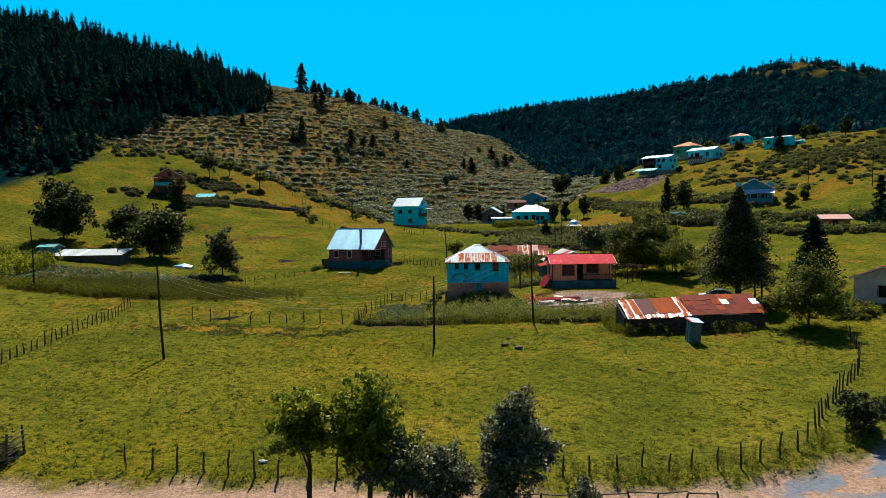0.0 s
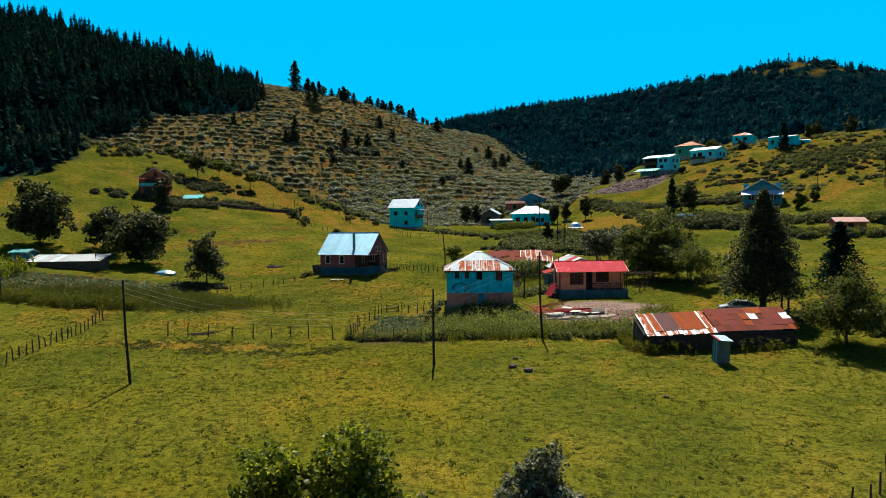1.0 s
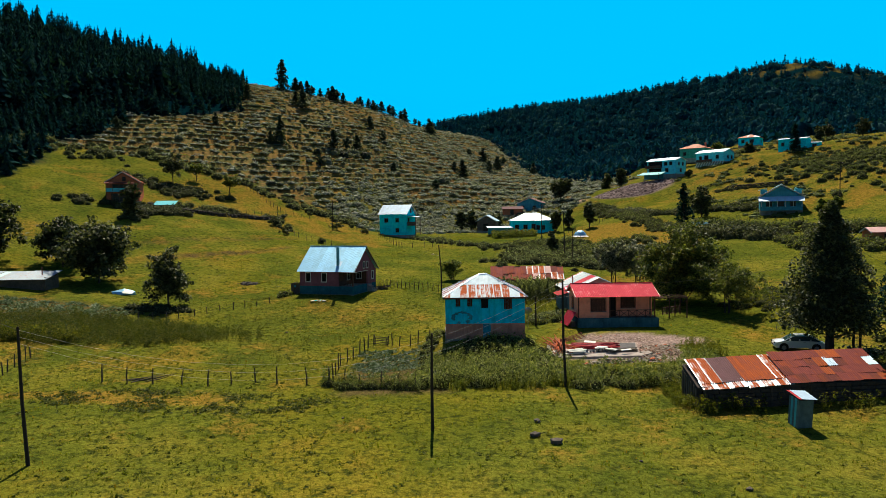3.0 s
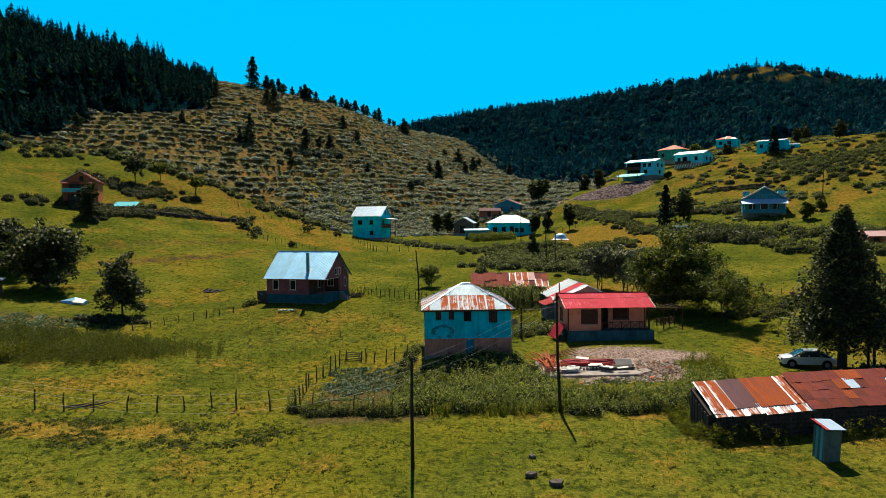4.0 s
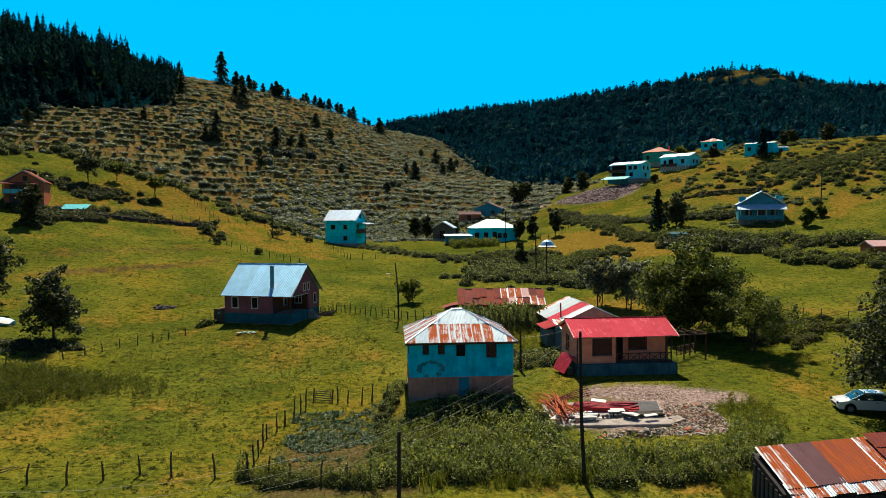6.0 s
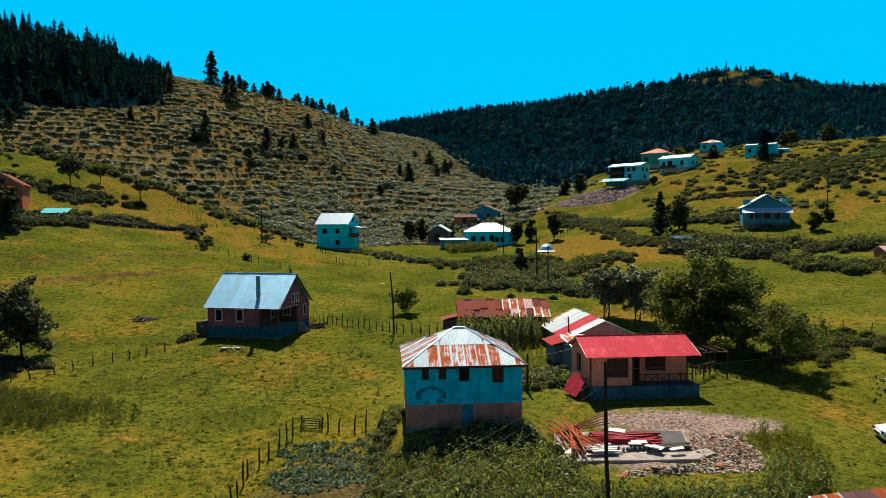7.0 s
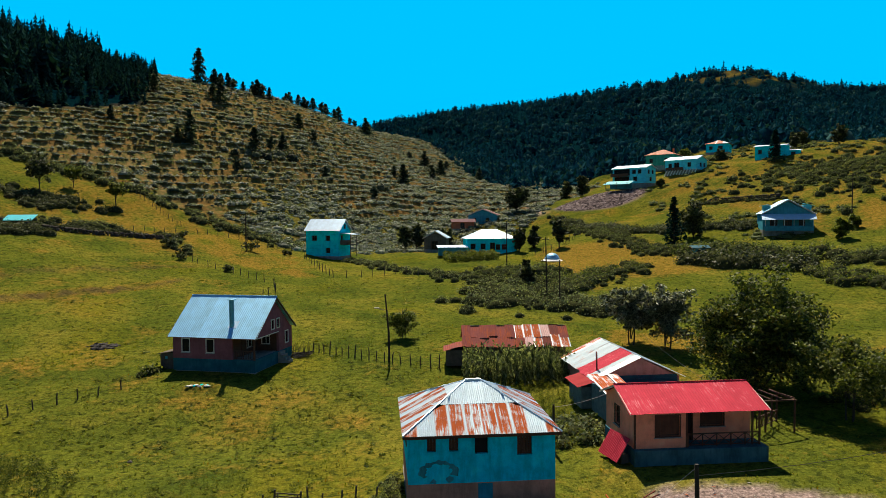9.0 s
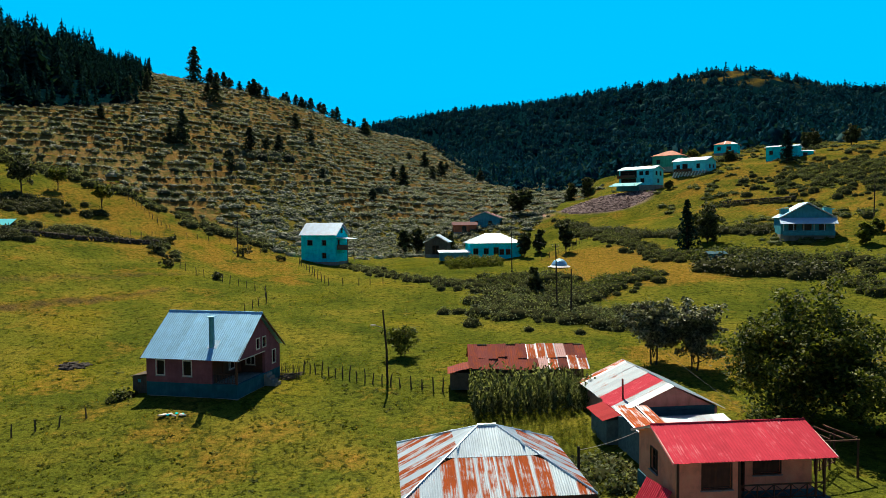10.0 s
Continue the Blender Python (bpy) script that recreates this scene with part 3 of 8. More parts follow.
x, y = np.array(((-47, 287.8), (-44, 286), (-41, 288), (-43, 290.5), (-38.2, 296.5), (-34, 297.6), (-23.3, 300.7), (-31, 268), (-2.2, 311), (-6.8, 306.3), (-4.6, 309), (1.3, 397), (17.2, 394.4), (21.2, 371), (-45.2, 274.5), (-50, 282.3))).T
plant("dark_thicket", [mound_shape(rng, 130, 1.3, 0.12, 0.7) for _ in range(5)], x, y, 1.7, 2.8, M["hill_thicket"], "tall dark bushes growing in a group on the hillside", "shrubs")
x, y = wanted(rng, 7000, (-150, 80), (212, 540), lambda x, y: scrub_zone(x, y) * (1 - forest_left(x, y)) * (1 - 0.8 * thicket(x, y)) * smooth(-0.3, 0.6, wave(x, y, 34, 53)))
plant("dry_shrubs", [clump_shape(rng, 16, 0.6, 0.34, 0.8) for _ in range(6)], x, y, 0.3, 0.7, M["shrub_brown"], "low brown dry shrubs between hillside terraces", "shrubs", 1.6)


# ---- building kit ----
def paint(name, colour, dirt=0.5):
    """Old limewash or paint on plaster: stains that run down, patches and grain."""
    m, n, l, b = shader(name, 0.9, 0, 0.02)
    run = noisy(n, l, place(n, l, (2.2, 2.2, 0.5)), 1.0, 6, 0.7)
    blot, fine = noisy(n, l, place(n, l), 1.1, 5, 0.65), noisy(n, l, place(n, l), 0.05, 3)
    c = ramp(n, l, blot, (0.3, tuple(v * 0.7 for v in colour)), (0.5, colour), (0.75, tuple(min(1, v * 1.2 + 0.02) for v in colour)))
    c = mixed(n, l, dirt, c, ramp(n, l, run, (0.32, (0.35, 0.33, 0.3)), (0.55, grey(1.0))), "MULTIPLY")
    l.new(mixed(n, l, 0.3, c, ramp(n, l, fine, (0.3, grey(0.6)), (0.7, grey(1.0))), "MULTIPLY"), b.inputs["Base Color"])
    bumped(n, l, b, fine, 0.3, 0.02)
    return m


def sheet_metal(name, base, rust, amount, rough=0.4, metal=0.0, spec=0.5, lap=0.0):
    """Roofing sheet: rust runs along the sheet's own y and differs from sheet to sheet."""
    m, n, l, b = shader(name, rough, metal, spec)
    info = n.new("ShaderNodeObjectInfo")
    k = n.new("ShaderNodeMath")
    k.operation = "MULTIPLY"
    k.inputs[1].default_value = 90.0
    l.new(info.outputs["Random"], k.inputs[0])

    def four(vec, size, detail):
        t = n.new("ShaderNodeTexNoise")
        t.noise_dimensions = "4D"
        t.inputs["Scale"].default_value, t.inputs["Detail"].default_value, t.inputs["Roughness"].default_value = 1 / size, detail, 0.68
        l.new(vec, t.inputs["Vector"])
        l.new(k.outputs[0], t.inputs["W"])
        return t.outputs["Fac"]
    run, blot = four(place(n, l, (8.0, 0.55, 1)), 1.0, 6), four(place(n, l), 1.0, 4)
    both = mixed(n, l, 0.45, run, blot)
    at = 0.78 - 0.5 * amount
    fac = ramp(n, l, both, (at - 0.05, grey(0)), (at + 0.05, grey(1)))
    if lap:
        # zinc stays clean along the overlaps at the sheet's edges
        sx = n.new("ShaderNodeSeparateXYZ")
        l.new(place(n, l, (1 / lap, 1, 1)), sx.inputs[0])
        fac = mixed(n, l, 1.0, fac, ramp(n, l, sx.outputs[0], (0.06, grey(0)), (0.16, grey(1)), (0.86, grey(1)), (0.95, grey(0))), "MULTIPLY")
    old = mixed(n, l, 0.6, base, ramp(n, l, blot, (0.3, grey(0.65)), (0.65, grey(1))), "MULTIPLY")
    old = mixed(n, l, 0.5, old, ramp(n, l, info.outputs["Random"], (0, grey(0.7)), (1, grey(1))), "MULTIPLY")
    rusty = ramp(n, l, run, (0.3, tuple(v * 0.55 for v in rust)), (0.7, rust))
    l.new(mixed(n, l, fac, old, rusty), b.inputs["Base Color"])
    l.new(ramp(n, l, fac, (0, grey(rough)), (1, grey(0.9))), b.inputs["Roughness"])
    bumped(n, l, b, run, 0.15, 0.01)
    return m


RUST, DARK_RUST = (0.55, 0.12, 0.025), (0.16, 0.05, 0.03)
M["turquoise"] = paint("turquoise_limewash", (0.0, 0.7, 0.94), 0.5)
M["pinkplinth"] = paint("pink_plinth", (0.6, 0.28, 0.2), 0.5)
M["mauve"] = paint("mauve_plaster", (0.26, 0.1, 0.12), 0.2)
M["orange"] = paint("orange_plaster", (0.98, 0.37, 0.23), 0.15)
M["concrete"] = paint("rough_concrete", (0.3, 0.29, 0.27), 0.6)
M["pale"] = paint("pale_plaster", (0.1, 0.82, 1.0), 0.2)
M["bluewall"] = paint("pale_blue_plaster", (0.0, 0.8, 1.0), 0.15)
M["brickred"] = paint("brown_boards", (0.55, 0.17, 0.09), 0.35)
M["greywall"] = paint("grey_render", (0.06, 0.32, 0.42), 0.4)
M["rustwall"] = paint("dusty_pink_plaster", (0.5, 0.3, 0.25), 0.4)
M["zinc"] = sheet_metal("zinc_sheet", (0.66, 0.82, 0.95), RUST, 0.3, 0.5, 0.45)
M["zinc_rust"] = sheet_metal("rusty_zinc_sheet", (0.62, 0.73, 0.84), RUST, 0.68, 0.5, 0.4, 0.4, 0.88)
M["zinc_streak"] = sheet_metal("streaked_zinc_sheet", (0.66, 0.82, 0.95), RUST, 0.63, 0.5, 0.45, 0.4, 0.88)
M["zinc_old"] = sheet_metal("dull_zinc_sheet", (0.36, 0.46, 0.56), (0.45, 0.22, 0.16), 0.42, 0.6, 0.15, 0.3)
M["zinc_teal"] = sheet_metal("teal_zinc_sheet", (0.4, 0.6, 0.66), RUST, 0.12, 0.5, 0.4, 0.3)
M["greenwall"] = paint("green_limewash", (0.05, 0.36, 0.27), 0.4)
M["zinc_new"] = sheet_metal("new_zinc_sheet", (0.34, 0.7, 1.0), RUST, 0.02, 0.45, 0.55)
M["rust"] = sheet_metal("rust_sheet", (0.26, 0.065, 0.06), (0.36, 0.085, 0.04), 0.48, 0.8, 0, 0.1)
M["dark_rust"] = sheet_metal("dark_rust_sheet", (0.19, 0.06, 0.055), (0.26, 0.07, 0.04), 0.5, 0.85, 0, 0.08)
M["red"] = sheet_metal("red_painted_sheet", (0.64, 0.045, 0.085), (0.8, 0.28, 0.32), 0.36, 0.75, 0, 0.1)
M["red_old"] = sheet_metal("faded_red_sheet", (0.5, 0.05, 0.06), (0.34, 0.1, 0.06), 0.35, 0.8, 0, 0.1)
M["white_sheet"] = sheet_metal("white_sheet", (0.54, 0.74, 0.98), RUST, 0.1, 0.5, 0.2)
M["terrace"] = paint("stained_terrace", (0.06, 0.17, 0.2), 0.7)
M["slab"] = paint("old_concrete", (0.42, 0.37, 0.35), 0.45)
M["mortar"] = plain("broken_mortar", (0.5, 0.45, 0.4), 0.95, 0.3, 0.4, 0.7)
M["darkstone"] = plain("dark_stone", (0.07, 0.06, 0.055), 0.95, 0.4, 0.4, 0.7)
M["blueplinth"] = paint("blue_grey_plinth", (0.02, 0.13, 0.17), 0.45)
M["tile"] = sheet_metal("terracotta_roof", (0.6, 0.22, 0.14), (0.5, 0.16, 0.08), 0.5, 0.7)
M["pink_sheet"] = sheet_metal("faded_pink_sheet", (0.6, 0.36, 0.37), (0.5, 0.22, 0.16), 0.3, 0.6, 0.1, 0.3)
M["teal_sheet"] = sheet_metal("teal_sheet", (0.05, 0.45, 0.5), RUST, 0.1, 0.5)
M["mauve_sheet"] = sheet_metal("mauve_sheet", (0.19, 0.1, 0.115), (0.3, 0.09, 0.05), 0.25, 0.8, 0, 0.1)
M["orange_rust"] = sheet_metal("orange_rust_sheet", (0.36, 0.1, 0.06), (0.5, 0.12, 0.04), 0.6, 0.85, 0, 0.08)
M["tealboard"] = plain("dark_teal_boards", (0.02, 0.12, 0.17), 0.85, 0.5, 0.4, 0.5)
M["tealdoor"] = paint("dark_teal_door", (0.03, 0.3, 0.4), 0.5)
M["pale_board"] = plain("pale_teal_boards", (0.11, 0.18, 0.19), 0.85, 0.4, 0.45, 0.5)
M["cream"] = paint("cream_plaster", (0.66, 0.6, 0.54), 0.3)
M["teal_bright"] = sheet_metal("bright_teal_sheet", (0.06, 0.62, 0.74), RUST, 0.02, 0.4)
M["frame"] = plain("pale_frame", (0.8, 0.72, 0.64), 0.6, 0.4, 0.2)
M["brown"] = plain("brown_wood", (0.11, 0.045, 0.028), 0.7, 0.4, 0.4)
# near-black: indoor shade put into colour at openings; also black sheet and trim
M["dark"] = plain("near_black", (0.02, 0.017, 0.016), 0.9)
M["steel"] = plain("grey_steel", (0.3, 0.32, 0.33), 0.4, 0.5, 0.3, 0.2, 0.6)
M["stone"] = plain("field_stone", (0.34, 0.31, 0.28), 0.95, 0.4, 0.4, 0.7)
M["whitewash"] = plain("white_paint", (0.75, 0.76, 0.75), 0.6, 0.5, 0.2)
M["wire"] = plain("wire", (0.05, 0.05, 0.05), 0.6)
M["flue"] = plain("blue_green_metal", (0.12, 0.4, 0.5), 0.5, 0.4, 0.3, 0.2, 0.2)
M["wire_bright"] = plain("bare_wire", (0.62, 0.6, 0.58), 0.45, 0.5, 0.2, 0.1, 0.3)
M["redwood"] = plain("rusty_bars", (0.36, 0.08, 0.035), 0.7, 0.5, 0.4)


def glass_material():
    m, n, l, b = shader("window_glass", 0.06, 0, 0.18)
    b.inputs["Base Color"].default_value = (0.012, 0.014, 0.016, 1)
    return m


M["glass"] = glass_material()


def wall_panel(width, height, holes=(), thick=0.22, gable=0.0):
    """An upright wall in the xz plane, outer face at y = 0, with openings (x, z, w, h) right through it; gable: extra height of a three-cornered top."""
    bm = bmesh.new()
    top = lambda x: height + gable * (1 - abs(x - width / 2) / (width / 2))
    xs = sorted({0.0, width, *([width / 2] if gable else []), *[round(v, 4) for x, z, w, h in holes for v in (x, x + w)]})
    zs = sorted({0.0, height, *[round(v, 4) for x, z, w, h in holes for v in (z, z + h) if v < height]})
    seen = {}

    def corner(x, z):
        key = (round(x, 3), round(z, 3))
        if key not in seen:
            seen[key] = bm.verts.new((x, 0, z))
        return seen[key]

    def patch(*ps):
        vs = []
        for p in ps:
            v = corner(*p)
            if v not in vs:
                vs.append(v)
        if len(vs) > 2:
            bm.faces.new(vs)
    for x0, x1 in zip(xs, xs[1:]):
        for z0, z1 in zip(zs, zs[1:]):
            cx, cz = (x0 + x1) / 2, (z0 + z1) / 2
            if not any(x < cx < x + w and z < cz < z + h for x, z, w, h in holes):
                patch((x0, z0), (x1, z0), (x1, z1), (x0, z1))
        if gable:
            spans = [(height, None)]
            for x, z, w, h in holes:
                if z >= height and x - 1e-3 <= x0 and x1 <= x + w + 1e-3:
                    spans = [(height, z), (z + h, None)]
            for lo, hi in spans:
                patch((x0, lo), (x1, lo), (x1, hi or max(lo, top(x1))), (x0, hi or max(lo, top(x0))))
    geom = bmesh.ops.extrude_face_region(bm, geom=bm.faces[:])
    for v in geom["geom"]:
        if isinstance(v, bmesh.types.BMVert):
            v.co.y += thick
    bmesh.ops.recalc_face_normals(bm, faces=bm.faces[:])
    return bm


def window(parent, m, w, h, frame_mat, pane="glass", cross=True, sill=True, wide=0.07, shutter=False):
    """A window set into an opening; its lower left outer corner at m, facing -y."""
    win = thing_part("window", parent, m)
    items = [((w + 2 * wide, 0.08, wide), (w / 2, 0.0, -wide / 2)), ((w + 2 * wide, 0.08, wide), (w / 2, 0.0, h + wide / 2)),
             ((wide, 0.08, h), (-wide / 2, 0.0, h / 2)), ((wide, 0.08, h), (w + wide / 2, 0.0, h / 2))]
    part("window_frame", boxes(*items), frame_mat, win)
    if shutter:
        n = max(3, int(w / 0.16))
        for k in range(n):
            part("board", boxes(((w / n - 0.012, 0.04, h - 0.02), (w * (k + 0.5) / n, 0.1, h / 2))), M["brown"], win)
    else:
        part("pane", boxes(((w, 0.012, h), (w / 2, 0.12, h / 2))), M[pane], win)
        if cross:
            part("mullion", boxes(((0.05, 0.05, h), (w / 2, 0.1, h / 2)), ((w, 0.046, 0.045), (w / 2, 0.1, h * 0.62))), frame_mat, win)
    if sill:
        part("window_sill", boxes(((w + 0.24, 0.16, 0.05), (w / 2, -0.04, -wide - 0.025))), M["concrete"], win)
    return win


def thing_part(name, parent, m):
    ob = new(name)
    ob.empty_display_size = 0.1
    ob.parent = parent
    ob.matrix_basis = m
    return ob


SHEETS = {}


def sheet_mesh(w, left, right, pitch=0.17, deep=0.028):
    """A corrugated sheet: x across, y up the slope, cut at the top from left to right."""
    key = (round(w, 2), round(left, 2), round(right, 2), round(pitch, 3))
    if key not in SHEETS:
        n = max(2, int(round(w / pitch)) * 2)
        v, f = [], []
        for i in range(n + 1):
            u = i / n
            z = deep if i % 2 else 0.0
            v += [(u * w, 0, z), (u * w, left + (right - left) * u, z)]
        for i in range(n):
            f.append((2 * i, 2 * i + 2, 2 * i + 3, 2 * i + 1))
        k = len(v)
        v += [(a, b, c - 0.012) for a, b, c in v]
        f += [tuple(j + k for j in q[::-1]) for q in f]
        f += [(2 * i, k + 2 * i, k + 2 * i + 2, 2 * i + 2) for i in range(n)]
        f += [(2 * i + 1, 2 * i + 3, k + 2 * i + 3, k + 2 * i + 1) for i in range(n)]
        SHEETS[key] = (v, f)
    return SHEETS[key]


SHEET_DATA = {}


def sheet(parent, m, w, left, right, material, pitch=0.17, name="sheet"):
    v, f = sheet_mesh(w, left, right, pitch)
    key = (round(w, 2), round(left, 2), round(right, 2), round(pitch, 3), material.name)
    if key not in SHEET_DATA:
        me = bpy.data.meshes.new(name)
        me.from_pydata(v, [], f)
        me.materials.append(material)
        SHEET_DATA[key] = me
    ob = new(name, SHEET_DATA[key])
    ob.parent = parent
    ob.matrix_basis = m
    return ob


def slope_frame(a, b, c):
    """The pose of a roof plane: a the lower left corner, b the lower right, c any place up the slope."""
    a, b, c = Vector(a), Vector(b), Vector(c)
    x = (b - a).normalized()
    y = ((c - a) - (c - a).dot(x) * x).normalized()
    z = x.cross(y)
    return Matrix.Translation(a) @ Matrix((x, y, z)).transposed().to_4x4(), (b - a).length


def roof_plane(parent, a, b, c, length, materials, width=0.9, rows=1, seed=0, hip=(0.0, 0.0), pitch=0.17, rough_edge=0.0, droop=0.0):
    """Covers a slope with sheets; hip: how far the top is drawn in on the left and on the right."""
    rng_r = random.Random(seed)
    m, total = slope_frame(a, b, c)
    n = max(1, round(total / width))
    w = total / n
    steps = rows if isinstance(rows, tuple) else tuple(i / rows for i in range(rows + 1))

    def top(u):
        lo = min(1.0, u / hip[0]) if hip[0] else 1.0
        hi = min(1.0, (total - u) / hip[1]) if hip[1] else 1.0
        return length * max(0.0, min(lo, hi))
    for k in range(n):
        u0, u1 = k * w, (k + 1) * w
        cuts = [u0] + [h for h in (hip[0], total - hip[1]) if (hip[0] or hip[1]) and u0 + 0.05 < h < u1 - 0.05] + [u1]
        for s0, s1 in zip(cuts, cuts[1:]):
            for r in range(len(steps) - 1):
                y0, y1 = length * steps[r], length * steps[r + 1]
                l0, l1 = min(top(s0), y1) - y0, min(top(s1), y1) - y0
                if max(l0, l1) < 0.05:
                    continue
                mat = materials(k, r, rng_r) if callable(materials) else rng_r.choice(materials)
                down = rng_r.uniform(0, rough_edge)
                tilt = pose(s0 - 0.02, y0 - (0.08 if r else 0) - down, 0.012 * r + 0.004 * (k % 2), rng_r.uniform(-droop, droop), rng_r.uniform(-droop, droop), rng_r.uniform(-droop, droop))
                sheet(parent, m @ tilt, s1 - s0 + 0.04, max(0.02, l0 + down + (0.08 if r else 0)), max(0.02, l1 + down + (0.08 if r else 0)), mat, pitch)


def shell(house, w, d, h, walls, gable=0.0, thick=0.22, holes=None, base=0.0):
    """Four walls round a floor plan centred on the house's origin; holes by side: f, b, l, r."""
    holes = holes or {}
    wf = part("wall", wall_panel(w, h, holes.get("f", ()), thick), walls, house, m=pose(-w / 2, -d / 2, base))
    wb = part("wall", wall_panel(w, h, holes.get("b", ()), thick), walls, house, m=pose(w / 2, d / 2, base, 0, 0, 180))
    wr = part("wall", wall_panel(d - 2 * thick, h, holes.get("r", ()), thick, gable), walls, house, m=pose(w / 2, -d / 2 + thick, base, 0, 0, 90))
    wl = part("wall", wall_panel(d - 2 * thick, h, holes.get("l", ()), thick, gable), walls, house, m=pose(-w / 2, d / 2 - thick, base, 0, 0, -90))
    return wf, wb, wr, wl


SIDE = {"f": lambda w, d: pose(-w / 2, -d / 2, 0), "b": lambda w, d: pose(w / 2, d / 2, 0, 0, 0, 180),
        "r": lambda w, d: pose(w / 2, -d / 2 + 0.22, 0, 0, 0, 90), "l": lambda w, d: pose(-w / 2, d / 2 - 0.22, 0, 0, 0, -90)}


def fill(house, w, d, side, holes, frame_mat, base=0.0, **kw):
    for x, z, ww, hh in holes:
        window(house, SIDE[side](w, d) @ pose(x, 0, z + base), ww, hh, frame_mat, **kw)


def floor_slab(house, w, d, z, mat, thick=0.12):
    part("floor_slab", boxes(((w, d, thick), (0, 0, z - thick / 2))), mat, house)


# ---- turquoise house with a hipped, rust-streaked roof ----
def turquoise_house():
    W, D, H, P = 7.9, 7.4, 4.15, 1.5
    h = thing("house", "turquoise limewashed two-storey house with rust-streaked hipped tin roof", "house", pose(2.68, 93.65, 7.42, 0, 0, 0.7))
    up = [(1.01, 1.72, 0.47, 0.8), (2.17, 1.72, 0.5, 0.8), (3.55, 1.55, 0.7, 0.97), (5.83, 1.4, 0.8, 1.2)]
    side = [(1.2, 1.5, 0.7, 0.95), (4.6, 1.5, 0.7, 0.95)]
    shell(h, W, D, H - P, M["turquoise"], holes={"f": up, "r": side, "l": side}, base=P)
    door = [(3.72, 0.0, 0.8, 1.45)]
    shell(h, W + 0.012, D + 0.012, P, M["pinkplinth"], holes={"f": door})
    part("footing", boxes(((W + 0.1, D + 0.1, 0.5), (0, 0, -0.24))), M["concrete"], h)
    part("door", boxes(((0.78, 0.05, 1.43), (-W / 2 + 4.12, -D / 2 + 0.06, 0.72)), ((0.06, 0.07, 1.43), (-W / 2 + 3.95, -D / 2 + 0.05, 0.72))), M["tealdoor"], h, "dark teal plank door")
    # the unshuttered window's pane is near-black for the shade indoors
    for x, z, ww, hh in up:
        window(h, pose(-W / 2 + x, -D / 2 + 0.05, P + z), ww, hh, M["brown"], "dark", False, False, 0.05, shutter=(x != 3.55))
    for s in "rl":
        fill(h, W, D, s, side, M["brown"], P, sill=False, wide=0.05)
    # the faded painted ring on the wall
    bm = bmesh.new()
    rr = random.Random(5)
    rim = [[bm.verts.new((math.cos(a) * r * 1.15, 0, math.sin(a) * r * 0.74)) for r in (0.6 + rr.uniform(-0.08, 0.08), 0.86 + rr.uniform(-0.08, 0.1))] for a in (math.tau * k / 36 for k in range(36))]
    for k, (a, b) in enumerate(zip(rim, rim[1:] + rim[:1])):
        if k <= 20 or k in (24, 25, 30, 31, 32, 34, 35):
            bm.faces.new((a[0], a[1], b[1], b[0]))
    part("painted_ring", bm, paint("faded_mark", (0.05, 0.3, 0.37), 0.8), h, "faded darker ring painted on plaster", m=pose(-W / 2 + 1.62, -D / 2 - 0.004, P + 0.62))
    roof = thing_part("roof", h, pose(0, 0, H))
    ow, od, rise, ridge = 8.5, 8.0, 1.98, 0.9
    A, B, C, Dd = (-ow / 2, -od / 2, 0), (ow / 2, -od / 2, 0), (ow / 2, od / 2, 0), (-ow / 2, od / 2, 0)
    sl_f, sl_s = math.hypot(od / 2, rise), math.hypot(ow / 2 - ridge / 2, rise)
    front = lambda k, r, g: M["zinc"] if r == 1 or k in (1, 8) else M["zinc_streak"]
    sides = lambda k, r, g: M["zinc"] if r == 1 or k % 3 == 0 else M["zinc_streak"]
    hx = ow / 2 - ridge / 2
    roof_plane(roof, A, B, (0, 0, rise), sl_f, front, 0.85, (0, 0.56, 1), 3, (hx, hx), 0.11)
    roof_plane(roof, C, Dd, (0, 0, rise), sl_f, front, 0.85, (0, 0.56, 1), 4, (hx, hx), 0.11)
    roof_plane(roof, B, C, (ridge / 2, 0, rise), sl_s, sides, 0.6, (0, 0.72, 1), 5, (od / 2, od / 2), 0.11)
    roof_plane(roof, Dd, A, (-ridge / 2, 0, rise), sl_s, sides, 0.6, (0, 0.72, 1), 6, (od / 2, od / 2), 0.11)
    bm = bmesh.new()
    for c in (A, B, C, Dd):
        rod(bm, [(c[0], c[1], 0.05), (math.copysign(ridge / 2, c[0]), 0, rise + 0.03)], (0.045, 0.045), 5)
    rod(bm, [(-ridge / 2, 0, rise + 0.05), (ridge / 2, 0, rise + 0.05)], (0.08, 0.08), 5)
    part("ridge_cap", bm, M["zinc"], roof)
    part("eaves_board", boxes(((ow, 0.04, 0.14), (0, -od / 2 + 0.03, -0.09)), ((ow, 0.04, 0.14), (0, od / 2 - 0.03, -0.09)),
                              ((0.04, od, 0.14), (-ow / 2 + 0.03, 0, -0.09)), ((0.04, od, 0.14), (ow / 2 - 0.03, 0, -0.09))), M["brown"], roof)
    part("soffit", boxes(((ow - 0.1, od - 0.1, 0.03), (0, 0, -0.04))), M["plank"], roof)


